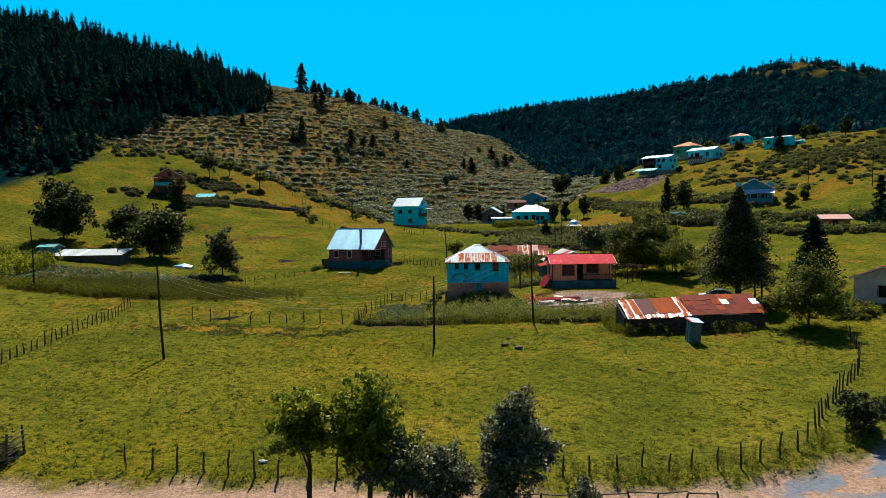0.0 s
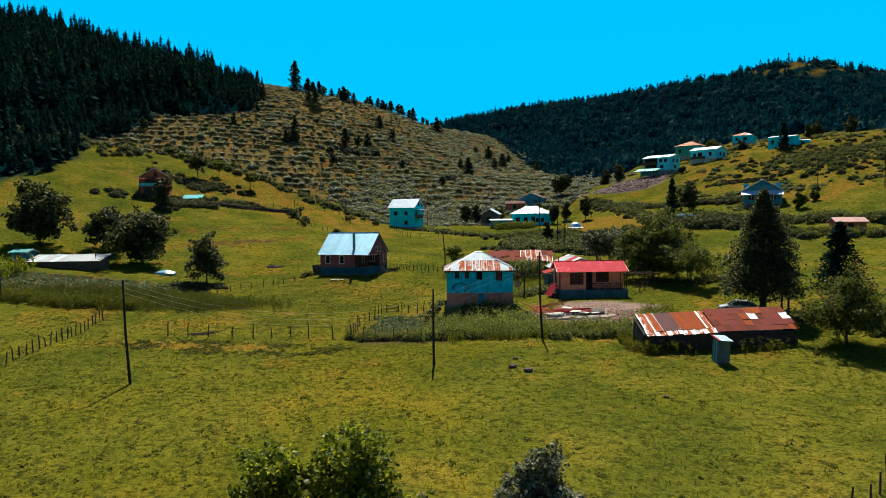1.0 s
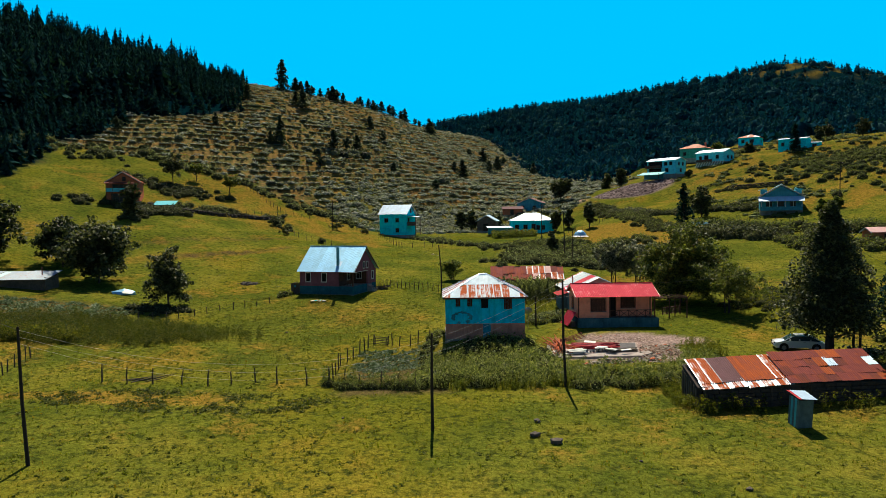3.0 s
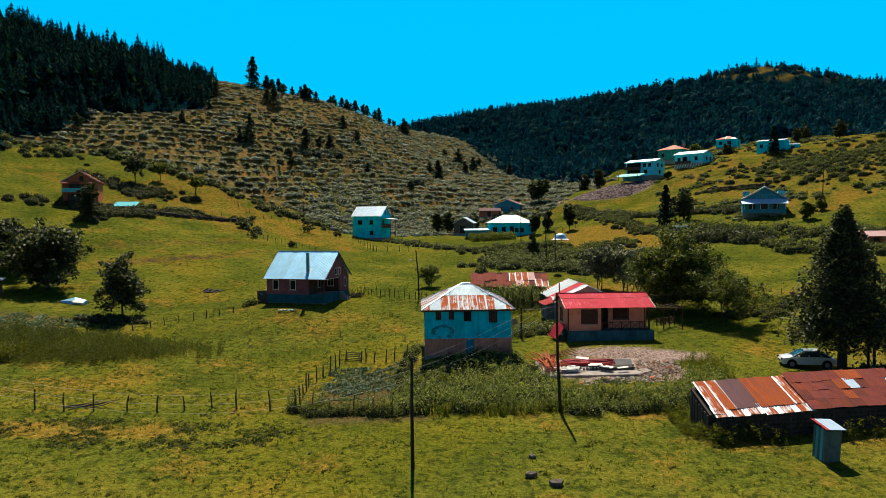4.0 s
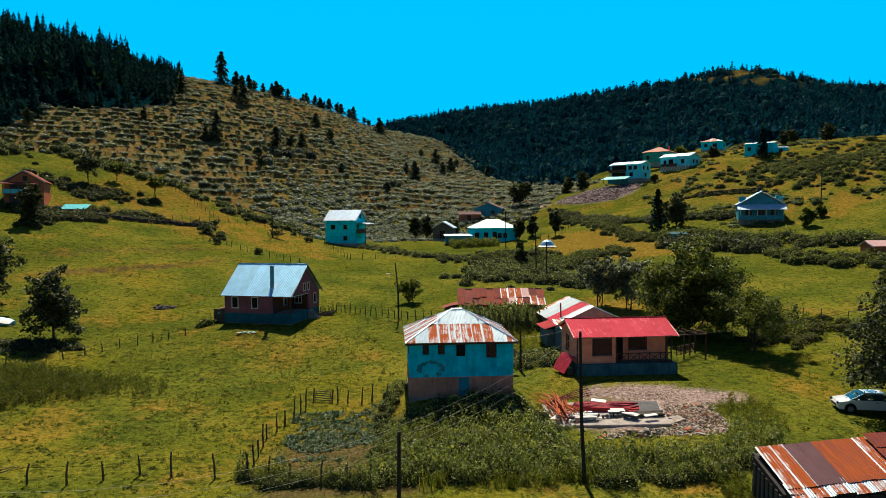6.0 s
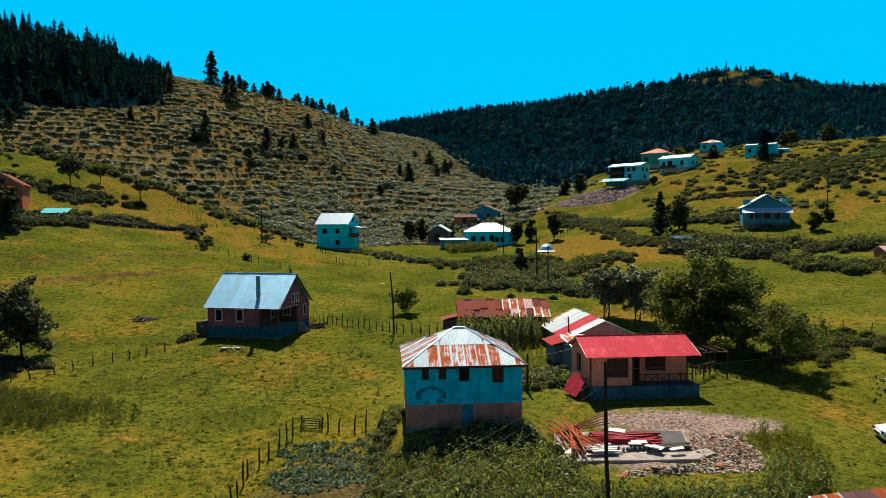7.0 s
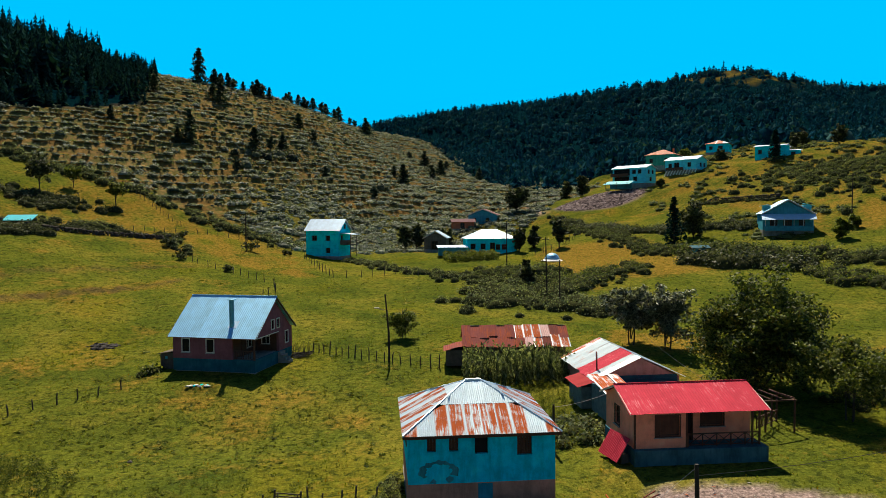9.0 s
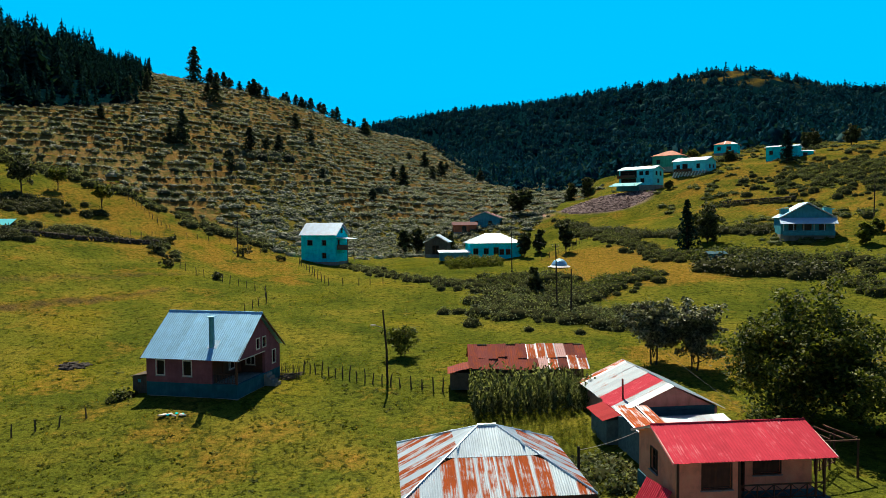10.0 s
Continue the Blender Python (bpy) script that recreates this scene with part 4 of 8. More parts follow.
# ---- mauve house with a corner porch and a pale blue sheet roof ----
def mauve_house():
    W, D, FZ, H = 8.5, 8.1, 1.15, 3.3          # FZ: porch floor over ground; H: top of walls
    h = thing("house", "mauve plastered house with pale zinc roof and deep corner porch", "house", pose(-17.45, 124.7, 8.75, 0, 0, -17))
    px_, pd = 2.3, 5.0                           # porch, across and deep
    front = [(1.0, 0.85, 0.72, 1.2), (3.55, 0.85, 0.72, 1.2)]
    part("plinth", wall_panel(W, FZ, ()), M["blueplinth"], h, "grey-blue concrete plinth", m=pose(-W / 2, -D / 2, 0))
    part("plinth", wall_panel(D - 0.44, FZ, ()), M["blueplinth"], h, m=pose(W / 2, -D / 2 + 0.22, 0, 0, 0, 90))
    part("plinth", wall_panel(D - 0.44, FZ, ()), M["blueplinth"], h, m=pose(-W / 2, D / 2 - 0.22, 0, 0, 0, -90))
    part("plinth", wall_panel(W, FZ, ()), M["blueplinth"], h, m=pose(W / 2, D / 2, 0, 0, 0, 180))
    part("footing", boxes(((W - 0.02, D - 0.02, 0.6), (0, 0, -0.3))), M["concrete"], h)
    floor_slab(h, W - 0.46, D - 0.46, FZ, M["concrete"])
    wall = M["mauve"]
    part("wall", wall_panel(W - px_, H - FZ, [(x, z - 0.2, w, hh) for x, z, w, hh in front]), wall, h, m=pose(-W / 2, -D / 2, FZ))
    part("wall", wall_panel(W, H - FZ), wall, h, m=pose(W / 2, D / 2, FZ, 0, 0, 180))
    part("wall", wall_panel(D - 0.44, H - FZ, [(3, 0.7, 0.8, 1.1)], gable=3.1), wall, h, m=pose(-W / 2, D / 2 - 0.22, FZ, 0, 0, -90))
    # right gable: solid behind the porch, open below the lintel along it
    gh_ = [(0, 0, pd - 0.22, 1.95), (pd + 1.3, 0.62, 0.62, 1.15), (3.25, 2.42, 0.55, 0.85), (4.45, 2.42, 0.55, 0.85)]
    part("wall", wall_panel(D - 0.44, H - FZ, gh_, gable=3.1), wall, h, m=pose(W / 2, -D / 2 + 0.22, FZ, 0, 0, 90))
    # inner porch walls
    part("wall", wall_panel(pd - 0.22, H - FZ, [(0.7, 0, 0.9, 2.0), (2.6, 0.7, 0.9, 1.1)]), M["brown"], h, m=pose(W / 2 - px_, -D / 2 + 0.22, FZ, 0, 0, 90))
    part("wall", wall_panel(px_ - 0.22, H - FZ, [(0.5, 0.75, 0.8, 1.05)]), M["brown"], h, m=pose(W / 2 - px_, -D / 2 + pd, FZ))
    window(h, pose(W / 2 - px_ + 0.5, -D / 2 + pd, FZ + 0.75), 0.8, 1.05, M["frame"])
    window(h, pose(W / 2 - px_, -D / 2 + 0.22 + 2.6, FZ + 0.7, 0, 0, 90), 0.9, 1.1, M["frame"])
    part("door", boxes(((0.88, 0.06, 1.98), (0, 0, 0.99))), M["brown"], h, "dark brown wooden house door", m=pose(W / 2 - px_ - 0.1, -D / 2 + 0.22 + 1.15, FZ, 0, 0, 90))
    part("lintel", boxes(((px_, 0.18, 0.22), (W / 2 - px_ / 2, -D / 2 + 0.1, H - 0.11))), wall, h)
    part("porch_trim", boxes(((0.06, pd, 0.07), (W / 2 + 0.03, -D / 2 + pd / 2, FZ + 1.97))), M["frame"], h, "pale wooden porch trim")
    part("porch_post", boxes(((0.14, 0.14, H - FZ), (W / 2 - 0.09, -D / 2 + 0.09, FZ + (H - FZ) / 2))), M["brown"], h)
    rail = thing_part("railing", h, pose(0, 0, FZ))
    part("top_rail", boxes(((px_ - 0.2, 0.05, 0.06), (W / 2 - px_ / 2, -D / 2 + 0.08, 0.85)), ((px_ - 0.2, 0.05, 0.05), (W / 2 - px_ / 2, -D / 2 + 0.08, 0.12))), M["brown"], rail)
    for k in range(9):
        part("baluster", boxes(((0.04, 0.04, 0.75), (W / 2 - px_ + 0.15 + k * 0.24, -D / 2 + 0.08, 0.48))), M["brown"], rail)
    for x, z, w, hh in front:
        window(h, pose(-W / 2 + x, -D / 2, FZ + z - 0.2), w, hh, M["frame"], cross=False, wide=0.09)
    for x, z, w, hh in gh_[1:]:
        window(h, pose(W / 2, -D / 2 + 0.22 + x, FZ + z, 0, 0, 90), w, hh, M["frame"], sill=False, cross=False, wide=0.09)
    window(h, pose(-W / 2, D / 2 - 0.22 - 3, FZ + 0.7, 0, 0, -90), 0.8, 1.1, M["frame"])
    for k in range(4):
        part("step", boxes(((0.28 * (4 - k), 1.1, 0.27), (W / 2 + 0.14 * (4 - k), -D / 2 + pd + 0.35, 0.135 + 0.27 * k))), M["concrete"], h)
    roof = thing_part("roof", h, pose(0, 0, H))
    ow, od, rise = 9.2, 8.9, 3.42
    sl = math.hypot(od / 2, rise)
    roof_plane(roof, (-ow / 2, -od / 2, -0.08), (ow / 2, -od / 2, -0.08), (0, 0, rise - 0.02), sl, [M["zinc_new"]], 1.0, 1, 7, pitch=0.2)
    roof_plane(roof, (ow / 2, od / 2, -0.08), (-ow / 2, od / 2, -0.08), (0, 0, rise - 0.02), sl, [M["zinc_new"]], 1.0, 1, 8, pitch=0.2)
    part("ridge_cap", rod(bmesh.new(), [(-ow / 2, 0, rise), (ow / 2, 0, rise)], (0.09, 0.09), 6), M["zinc_new"], roof)
    for s in (-1, 1):
        a = math.degrees(math.atan2(rise, od / 2))
        for e in (-1, 1):
            part("barge_board", boxes(((0.05, sl, 0.16), (e * (ow / 2 - 0.04), s * od / 4, rise / 2 - 0.14), (-s * a, 0, 0))), M["brown"], roof)
    ch = thing_part("chimney", roof, pose(1.5, -3.2, 0.9))
    part("flue", rod(bmesh.new(), [(0, 0, -0.3), (0, 0, 2.5)], (0.23, 0.23), 10), M["flue"], ch, "blue-green metal stove flue")
    part("cap", boxes(((0.6, 0.6, 0.08), (0, 0, 2.53))), M["zinc_new"], ch)
    part("flashing", boxes(((0.9, 0.95, 0.03), (0.1, 0.15, 0.13), (37.5, 0, 0))), M["white_sheet"], ch)
    # lean-to of boards
    s = thing("lean_to", "weathered board lean-to with low roof beside the house", "shed", pose(-17.45, 124.7, 8.4, 0, 0, -17) @ pose(-W / 2 - 1.0, -1.6, 0))
    for k in range(9):
        part("board", boxes(((0.19, 0.03, 1.75), (-0.85 + k * 0.21, -1.6, 0.87))), M["plank"], s)
    for k in range(15):
        part("board", boxes(((0.03, 0.2, 1.55 + 0.0 * k), (-0.96, -1.5 + k * 0.215, 0.78))), M["plank"], s)
    part("back_wall", boxes(((1.9, 0.03, 1.7), (0, 1.62, 0.85))), M["plank"], s)
    part("board_roof", boxes(((2.2, 3.5, 0.06), (0, 0, 1.86), (0, -9, 0))), M["plank"], s)
    part("hatch", boxes(((0.28, 0.04, 0.26), (-0.3, -1.63, 1.3))), M["teal_sheet"], s, "small turquoise hatch")
    return h


# ---- orange house with a red sheet roof and a railed terrace ----
def lattice(parent, x0, x1, y, z, high, turn_m=None):
    rail = thing_part("railing", parent, turn_m or pose(0, y, z))
    part("top_rail", boxes(((x1 - x0, 0.06, 0.07), ((x0 + x1) / 2, 0, high)), ((x1 - x0, 0.05, 0.05), ((x0 + x1) / 2, 0, 0.1))), M["brown"], rail)
    n = max(2, round((x1 - x0) / 0.85))
    w = (x1 - x0) / n
    for k in range(n + 1):
        part("post", boxes(((0.06, 0.06, high), (x0 + k * w, 0, high / 2))), M["brown"], rail)
    a = math.degrees(math.atan2(high - 0.1, w))
    for k in range(n):
        for s in (-1, 1):
            part("cross_bar", boxes(((math.hypot(w, high - 0.1), 0.03, 0.045), (x0 + (k + 0.5) * w, 0.012 * s, high / 2 + 0.05), (0, s * a, 0))), M["brown"], rail)
    return rail


def orange_house():
    W, D, FZ, H = 8.3, 5.3, 0.95, 3.35
    h = thing("house", "orange plastered bungalow with red sheet roof on concrete terrace", "house", pose(17.05, 98.1, 7.62, 0, 0, 0.8))
    wall = M["orange"]
    xs, rec = 3.45, 1.1
    part("terrace", boxes(((W + 0.35, D + 0.5, FZ + 0.4), (0.1, -0.15, FZ / 2 - 0.2), (0, 0, 0), 0.02)), M["terrace"], h, "stained grey concrete terrace base")
    part("wall", wall_panel(xs, H - FZ, [(1.4, 0.75, 1.55, 1.3)]), wall, h, m=pose(-W / 2, -D / 2, FZ))
    part("wall", wall_panel(rec, H - FZ), wall, h, m=pose(-W / 2 + xs, -D / 2 + 0.22, FZ, 0, 0, 90))
    part("wall", wall_panel(W - xs, H - FZ, [(0.05, 0, 0.85, 2.05), (1.5, 0.95, 1.5, 1.2)]), wall, h, m=pose(-W / 2 + xs, -D / 2 + rec + 0.22, FZ))
    part("wall", wall_panel(W, H - FZ), wall, h, m=pose(W / 2, D / 2, FZ, 0, 0, 180))
    part("wall", wall_panel(D - 0.44, H - FZ, [(1.6, 0.75, 0.9, 1.2)], gable=1.0), wall, h, m=pose(-W / 2, D / 2 - 0.22, FZ, 0, 0, -90))
    part("wall", wall_panel(D - rec - 0.44 - 0.22, H - FZ), wall, h, m=pose(W / 2, -D / 2 + rec + 0.44, FZ, 0, 0, 90))
    window(h, pose(-W / 2 + 1.4, -D / 2, FZ + 0.75), 1.55, 1.3, M["brown"], shutter=True)
    window(h, pose(-W / 2 + xs + 1.5, -D / 2 + rec + 0.22, FZ + 0.95), 1.5, 1.2, M["brown"], shutter=True)
    window(h, pose(-W / 2, D / 2 - 0.22 - 1.6, FZ + 0.75, 0, 0, -90), 0.9, 1.2, M["brown"])
    # solid near-black panel in place of the shaded open doorway
    d = part("door", boxes(((0.83, 0.06, 2.03), (0, 0, 1.02))), M["dark"], h, "near-black panel for the shade of an open doorway", m=pose(-W / 2 + xs + 0.475, -D / 2 + rec + 0.34, FZ))
    part("door_frame", boxes(((0.07, 0.12, 2.05), (-0.45, -0.1, 1.03)), ((0.07, 0.12, 2.05), (0.45, -0.1, 1.03)), ((0.97, 0.12, 0.07), (0, -0.1, 2.09))), M["brown"], d)
    for x in (W / 2 - 0.08, W / 2 - 0.55):
        part("porch_post", boxes(((0.1, 0.1, H - FZ), (x, -D / 2 + 0.1, FZ + (H - FZ) / 2))), M["brown"], h)
    lattice(h, -W / 2 + xs + 0.1, W / 2 - 0.1, -D / 2 + 0.1, FZ, 0.8)
    for x in (-W / 2 + 0.05, -W / 2 + xs - 0.05):
        part("corner_board", boxes(((0.13, 0.05, H - FZ), (x, -D / 2 - 0.02, FZ + (H - FZ) / 2))), M["brown"], h)
    roof = thing_part("roof", h, pose(0, 0, H))
    ow, od, rise = 9.1, 6.1, 1.1
    sl = math.hypot(od / 2, rise)
    roof_plane(roof, (-ow / 2, -od / 2, -0.1), (ow / 2, -od / 2, -0.1), (0, 0, rise - 0.05), sl, [M["red"]], 0.9, 1, 11, pitch=0.2, rough_edge=0.05)
    roof_plane(roof, (ow / 2, od / 2, -0.1), (-ow / 2, od / 2, -0.1), (0, 0, rise - 0.05), sl, [M["red"]], 0.9, 1, 12, pitch=0.2, rough_edge=0.05)
    part("ridge_cap", rod(bmesh.new(), [(-ow / 2, 0, rise), (ow / 2, 0, rise)], (0.05, 0.05), 6), M["red"], roof)
    a = math.degrees(math.atan2(rise, od / 2))
    for e in (-1, 1):
        for s in (-1, 1):
            part("barge_board", boxes(((0.05, sl, 0.14), (e * (ow / 2 - 0.04), s * od / 4, rise / 2 - 0.12), (-s * a, 0, 0))), M["frame"], roof)
    # timber pergola set back beyond the terrace
    g = thing("pergola", "open brown timber pergola with bare rafters and crossed railing", "pergola", pose(24.2, 101.0, 7.85, 0, 0, 3))
    for x, y in ((-1.9, -1.2), (0.0, -0.6), (0.9, 0.1), (1.8, 0.9), (1.8, -1.2), (-1.9, 1.8)):
        part("post", boxes(((0.1, 0.1, 2.3), (x, y, 1.1))), M["brown"], g)
    part("beam", boxes(((3.9, 0.09, 0.1), (-0.05, -1.2, 2.3))), M["brown"], g)
    part("beam", boxes(((0.09, 3.2, 0.1), (1.8, 0.3, 2.3))), M["brown"], g)
    for k in range(5):
        part("rafter", boxes(((0.07, 2.9 - 0.1 * k, 0.09), (-1.7 + 0.85 * k, 0.2, 2.39), (0, 0, 4 * k - 8))), M["brown"], g)
    lattice(g, 0, 3.1, 0, 0, 0.8, pose(-1.0, -1.15, 0.35, 0, 0, 33))
    # red box of sheets against the gable
    t = thing("sheet_lean_to", "small lean-to covered with crumpled red sheet", "shed", pose(12.1, 96.6, 7.35, 0, 0, 12))
    part("body", boxes(((0.5, 1.9, 0.8), (0.2, 0, 0.4))), M["plank"], t)
    roof_plane(t, (-0.5, 1.15, 0.45), (-0.5, -1.15, 0.45), (0.4, 0, 1.85), 1.66, [M["red"]], 0.9, 1, 31, rough_edge=0.06, droop=0.8)


# ---- long low barn whose roof is white, red and grey sheets ----
def patched_barn():
    W, D, H = 9.1, 6.6, 2.2
    h = thing("barn", "low pink-plastered barn with patched white and red sheet roof", "barn", pose(17.5, 112.0, 8.15, 0, 0, 92.5))
    shell(h, W, D, H, M["rustwall"], gable=1.5, holes={"l": [(2.4, 0.8, 0.8, 0.8)], "f": [(1.5, 0.9, 0.7, 0.7)]})
    part("footing", boxes(((W + 0.06, D + 0.06, 0.5), (0, 0, -0.22))), M["concrete"], h)
    window(h, pose(-W / 2, D / 2 - 0.22 - 2.4, 0.8, 0, 0, -90), 0.8, 0.8, M["brown"])
    roof = thing_part("roof", h, pose(0, 0, H))
    ow, od, rise = 9.6, 7.6, 1.7
    sl = math.hypot(od / 2, rise)
    west = lambda k, r, g: M["zinc_teal"] if k == 0 else M["zinc_rust"] if k == 10 else M["red"] if k in (2, 3, 4) else M["zinc_old"]
    roof_plane(roof, (ow / 2, od / 2, -0.15), (-ow / 2, od / 2, -0.15), (0, 0, rise - 0.15), sl, lambda k, r, g: west(10 - k, r, g), 0.9, 1, 14, rough_edge=0.15, droop=0.6)
    roof_plane(roof, (-ow / 2, -od / 2, -0.15), (ow / 2, -od / 2, -0.15), (0, 0, rise - 0.15), sl, [M["zinc_old"], M["zinc_teal"]], 0.9, 1, 15, rough_edge=0.15, droop=0.6)
    for k in range(4):
        part("gable_board", boxes(((0.05, 5.4, 0.265), (-W / 2 - 0.03, -0.4, 1.34 + 0.275 * k))), M["tealboard"], h, "dark teal board across the gable")
    part("stovepipe", rod(bmesh.new(), [(-2.8, 2.9, 0.2), (-2.85, 2.95, 1.75)], (0.07, 0.07), 8), M["dark_rust"], roof)
    # lean-to on the near corner
    t = thing("lean_to", "board and plaster lean-to with a rusty tin roof", "shed", pose(14.5, 104.9, 8.0, 0, 0, 2))
    part("body", boxes(((1.7, 3.6, 2.1), (0, 0, 1.05))), M["pale_board"], t)
    part("door", boxes(((0.7, 0.05, 1.7), (0.2, -1.82, 0.9))), M["plank"], t)
    roof_plane(t, (-1.05, -2.0, 2.2), (1.25, -2.0, 2.2), (0.1, 2.0, 2.65), 4.0, [M["zinc_rust"]], 0.8, 1, 17, rough_edge=0.2, droop=1.5)
    t = thing("annex", "low annex with a pale sheet roof against the barn", "shed", pose(18.3, 105.7, 8.0, 0, 0, 2))
    part("body", boxes(((5.0, 1.5, 1.7), (0, 0, 0.85))), M["pale_board"], t)
    roof_plane(t, (-2.7, -1.1, 1.75), (2.7, -1.1, 1.75), (-2.7, 0.8, 2.05), 1.9, [M["zinc_old"], M["zinc_teal"]], 0.9, 1, 19, rough_edge=0.1, droop=0.6)
    f = thing("side_shed", "low shed with red sheet roof joined to the barn", "shed", pose(13.4, 108.6, 8.0, 0, 0, 2))
    part("body", boxes(((1.2, 3.2, 1.7), (0, 0, 0.85))), M["pale_board"], f)
    roof_plane(f, (-0.95, 1.8, 1.75), (-0.95, -1.8, 1.75), (0.8, 0, 2.25), 1.9, [M["red_old"]], 0.8, 1, 18, rough_edge=0.12, droop=1.0)


# ---- old timber barn under ragged rusty sheets ----
def ragged_barn():
    h = thing("barn", "collapsing timber barn under ragged rust-red roof sheets", "barn", pose(10.3, 122.6, 9.0, 0, 0, -4))
    W, D, H = 9.6, 4.6, 2.0
    for s, n, (ax, ay) in (("f", 40, (1, 0)), ("b", 40, (1, 0))):
        y = -D / 2 if s == "f" else D / 2
        for k in range(n):
            hh = H - 0.08 * ((k * 7) % 3)
            part("board", boxes(((0.22, 0.035, hh), (-W / 2 + 0.12 + k * 0.24, y, hh / 2), (0, ((k * 5) % 7 - 3) * 0.4, 0))), M["plank"], h)
    for x in (-W / 2, W / 2):
        part("end_wall", wall_panel(D, H, gable=1.3, thick=0.06), M["plank"], h, m=pose(x, -D / 2 if x > 0 else D / 2, 0, 0, 0, 90 if x > 0 else -90))
    roof = thing_part("roof", h, pose(0, 0, H))
    sl = math.hypot(2.9, 1.55)
    mats = lambda k, r, g: M["rust"] if k < 6 else g.choice([M["rust"], M["zinc_rust"], M["dark_rust"], M["pink_sheet"]])
    roof_plane(roof, (-5.2, -2.9, -0.25), (5.2, -2.9, -0.25), (0, 0, 1.3), sl, mats, 0.85, 2, 21, rough_edge=0.35, droop=2.2)
    roof_plane(roof, (5.2, 2.9, -0.25), (-5.2, 2.9, -0.25), (0, 0, 1.3), sl, mats, 0.85, 2, 22, rough_edge=0.35, droop=2.2)
    part("ridge_beam", rod(bmesh.new(), [(-5.1, 0, 1.28), (0, 0.05, 1.2), (5.1, 0, 1.26)], (0.08, 0.08, 0.08), 6), M["plank"], roof)
    t = thing("lean_to", "small rust-roofed board lean-to beside the old barn", "shed", pose(4.3, 121.8, 8.8, 0, 0, -4))
    part("body", boxes(((1.7, 2.6, 1.5), (0, 0, 0.75))), M["plank"], t)
    roof_plane(t, (-1.1, -1.6, 1.5), (1.0, -1.6, 2.05), (-1.1, 1.6, 1.5), 3.2, [M["rust"]], 0.75, 1, 23, rough_edge=0.15, droop=2)


# ---- long rust-roofed cow shed by the meadow ----
def cow_shed():
    h = thing("shed", "long low stone shed under rusty corrugated sheets", "shed", pose(24.35, 72.7, 5.5, 0, 0, 5.5))
    W, D = 14.4, 2.9
    rr = random.Random(3)
    for side, y in (("f", -D / 2), ("b", D / 2)):
        k = 0
        for row in range(6):
            x = -W / 2 + (0.0 if row % 2 else 0.25)
            while x < W / 2 - 0.3 and k < 150:
                w = min(rr.uniform(0.45, 0.95) * (1 if side == "f" else 2), W / 2 - x)
                high = 0.27 if side == "f" else 0.45
                part("stone", boxes(((w - 0.04, 0.4 + rr.uniform(-0.05, 0.05), high), (x + w / 2, y, 0.14 + row * (high + 0.02) - 0.1), (rr.uniform(-2, 2), rr.uniform(-2, 2), rr.uniform(-2, 2)), 0.03)), M["darkstone"], h)
                x += w
                k += 1
    for x in (-W / 2, W / 2):
        bm = bmesh.new()
        lo = [bm.verts.new((x - 0.15, y, z)) for y, z in ((-1.3, -0.3), (1.3, -0.3), (1.3, 2.6), (-1.3, 1.5))]
        hi = [bm.verts.new((x + 0.15, y, z)) for y, z in ((-1.3, -0.3), (1.3, -0.3), (1.3, 2.6), (-1.3, 1.5))]
        bm.faces.new(lo[::-1])
        bm.faces.new(hi)
        for a in range(4):
            bm.faces.new((lo[a], lo[(a + 1) % 4], hi[(a + 1) % 4], hi[a]))
        part("end_wall", bm, M["darkstone"], h)
    # added near-black box: stands for the shade inside the shed
    part("inner_wall", boxes(((W - 0.4, D - 0.5, 1.4), (0, 0, 0.7))), M["dark"], h, "near-black core standing for the shade inside the shed")
    roof = thing_part("roof", h, pose(0, 0, 0))
    left = lambda k, r, g: [M["zinc_rust"], M["zinc_rust"], M["mauve_sheet"], M["mauve_sheet"], M["orange_rust"], M["orange_rust"], M["orange_rust"], M["zinc_rust"]][k % 8]
    right = lambda k, r, g: M["white_sheet"] if (k, r) in ((5, 2), (9, 2)) else M["orange_rust"] if (k, r) in ((4, 2), (5, 3), (6, 3), (9, 0), (4, 1)) else g.choice([M["rust"], M["rust"], M["rust"], M["dark_rust"]])
    roof_plane(roof, (-7.15, -1.8, 1.5), (-0.35, -1.75, 1.72), (-7.15, 1.5, 2.95), 0.95, [M["zinc_rust"], M["zinc_rust"], M["zinc_streak"]], 1.1, 1, 24, rough_edge=0.2, droop=0.8)
    roof_plane(roof, (-7.1, -1.25, 1.78), (-0.5, -1.2, 2.0), (-7.1, 1.5, 2.99), 3.0, left, 0.84, 1, 25, rough_edge=0.08, droop=0.6)
    roof_plane(roof, (-0.6, -1.85, 1.78), (7.3, -1.75, 1.85), (-0.6, 1.6, 3.35), 3.75, right, 0.8, 4, 26, rough_edge=0.12, droop=1.5)
    for x in (-6.8, -4.2, -0.9, 2.4, 5.2, 7.0):
        part("rafter", rod(bmesh.new(), [(x, -1.7, 1.42), (x, 1.4, 2.72)], (0.06, 0.06), 6), M["post"], roof)
    for x in (-7.0, -5.0, -2.0, 1.0, 4.0, 7.0):
        part("post", rod(bmesh.new(), [(x, -1.65, -0.2), (x + 0.05, -1.65, 1.5)], (0.08, 0.07), 6), M["post"], h)
    for k in range(7):
        part("board", boxes(((0.22, 0.04, 1.5 + 0.14 * k), (-7.45, -1.2 + 0.38 * k, 0.7 + 0.07 * k), (0, rr.uniform(-3, 3), 90))), M["plank"], h)
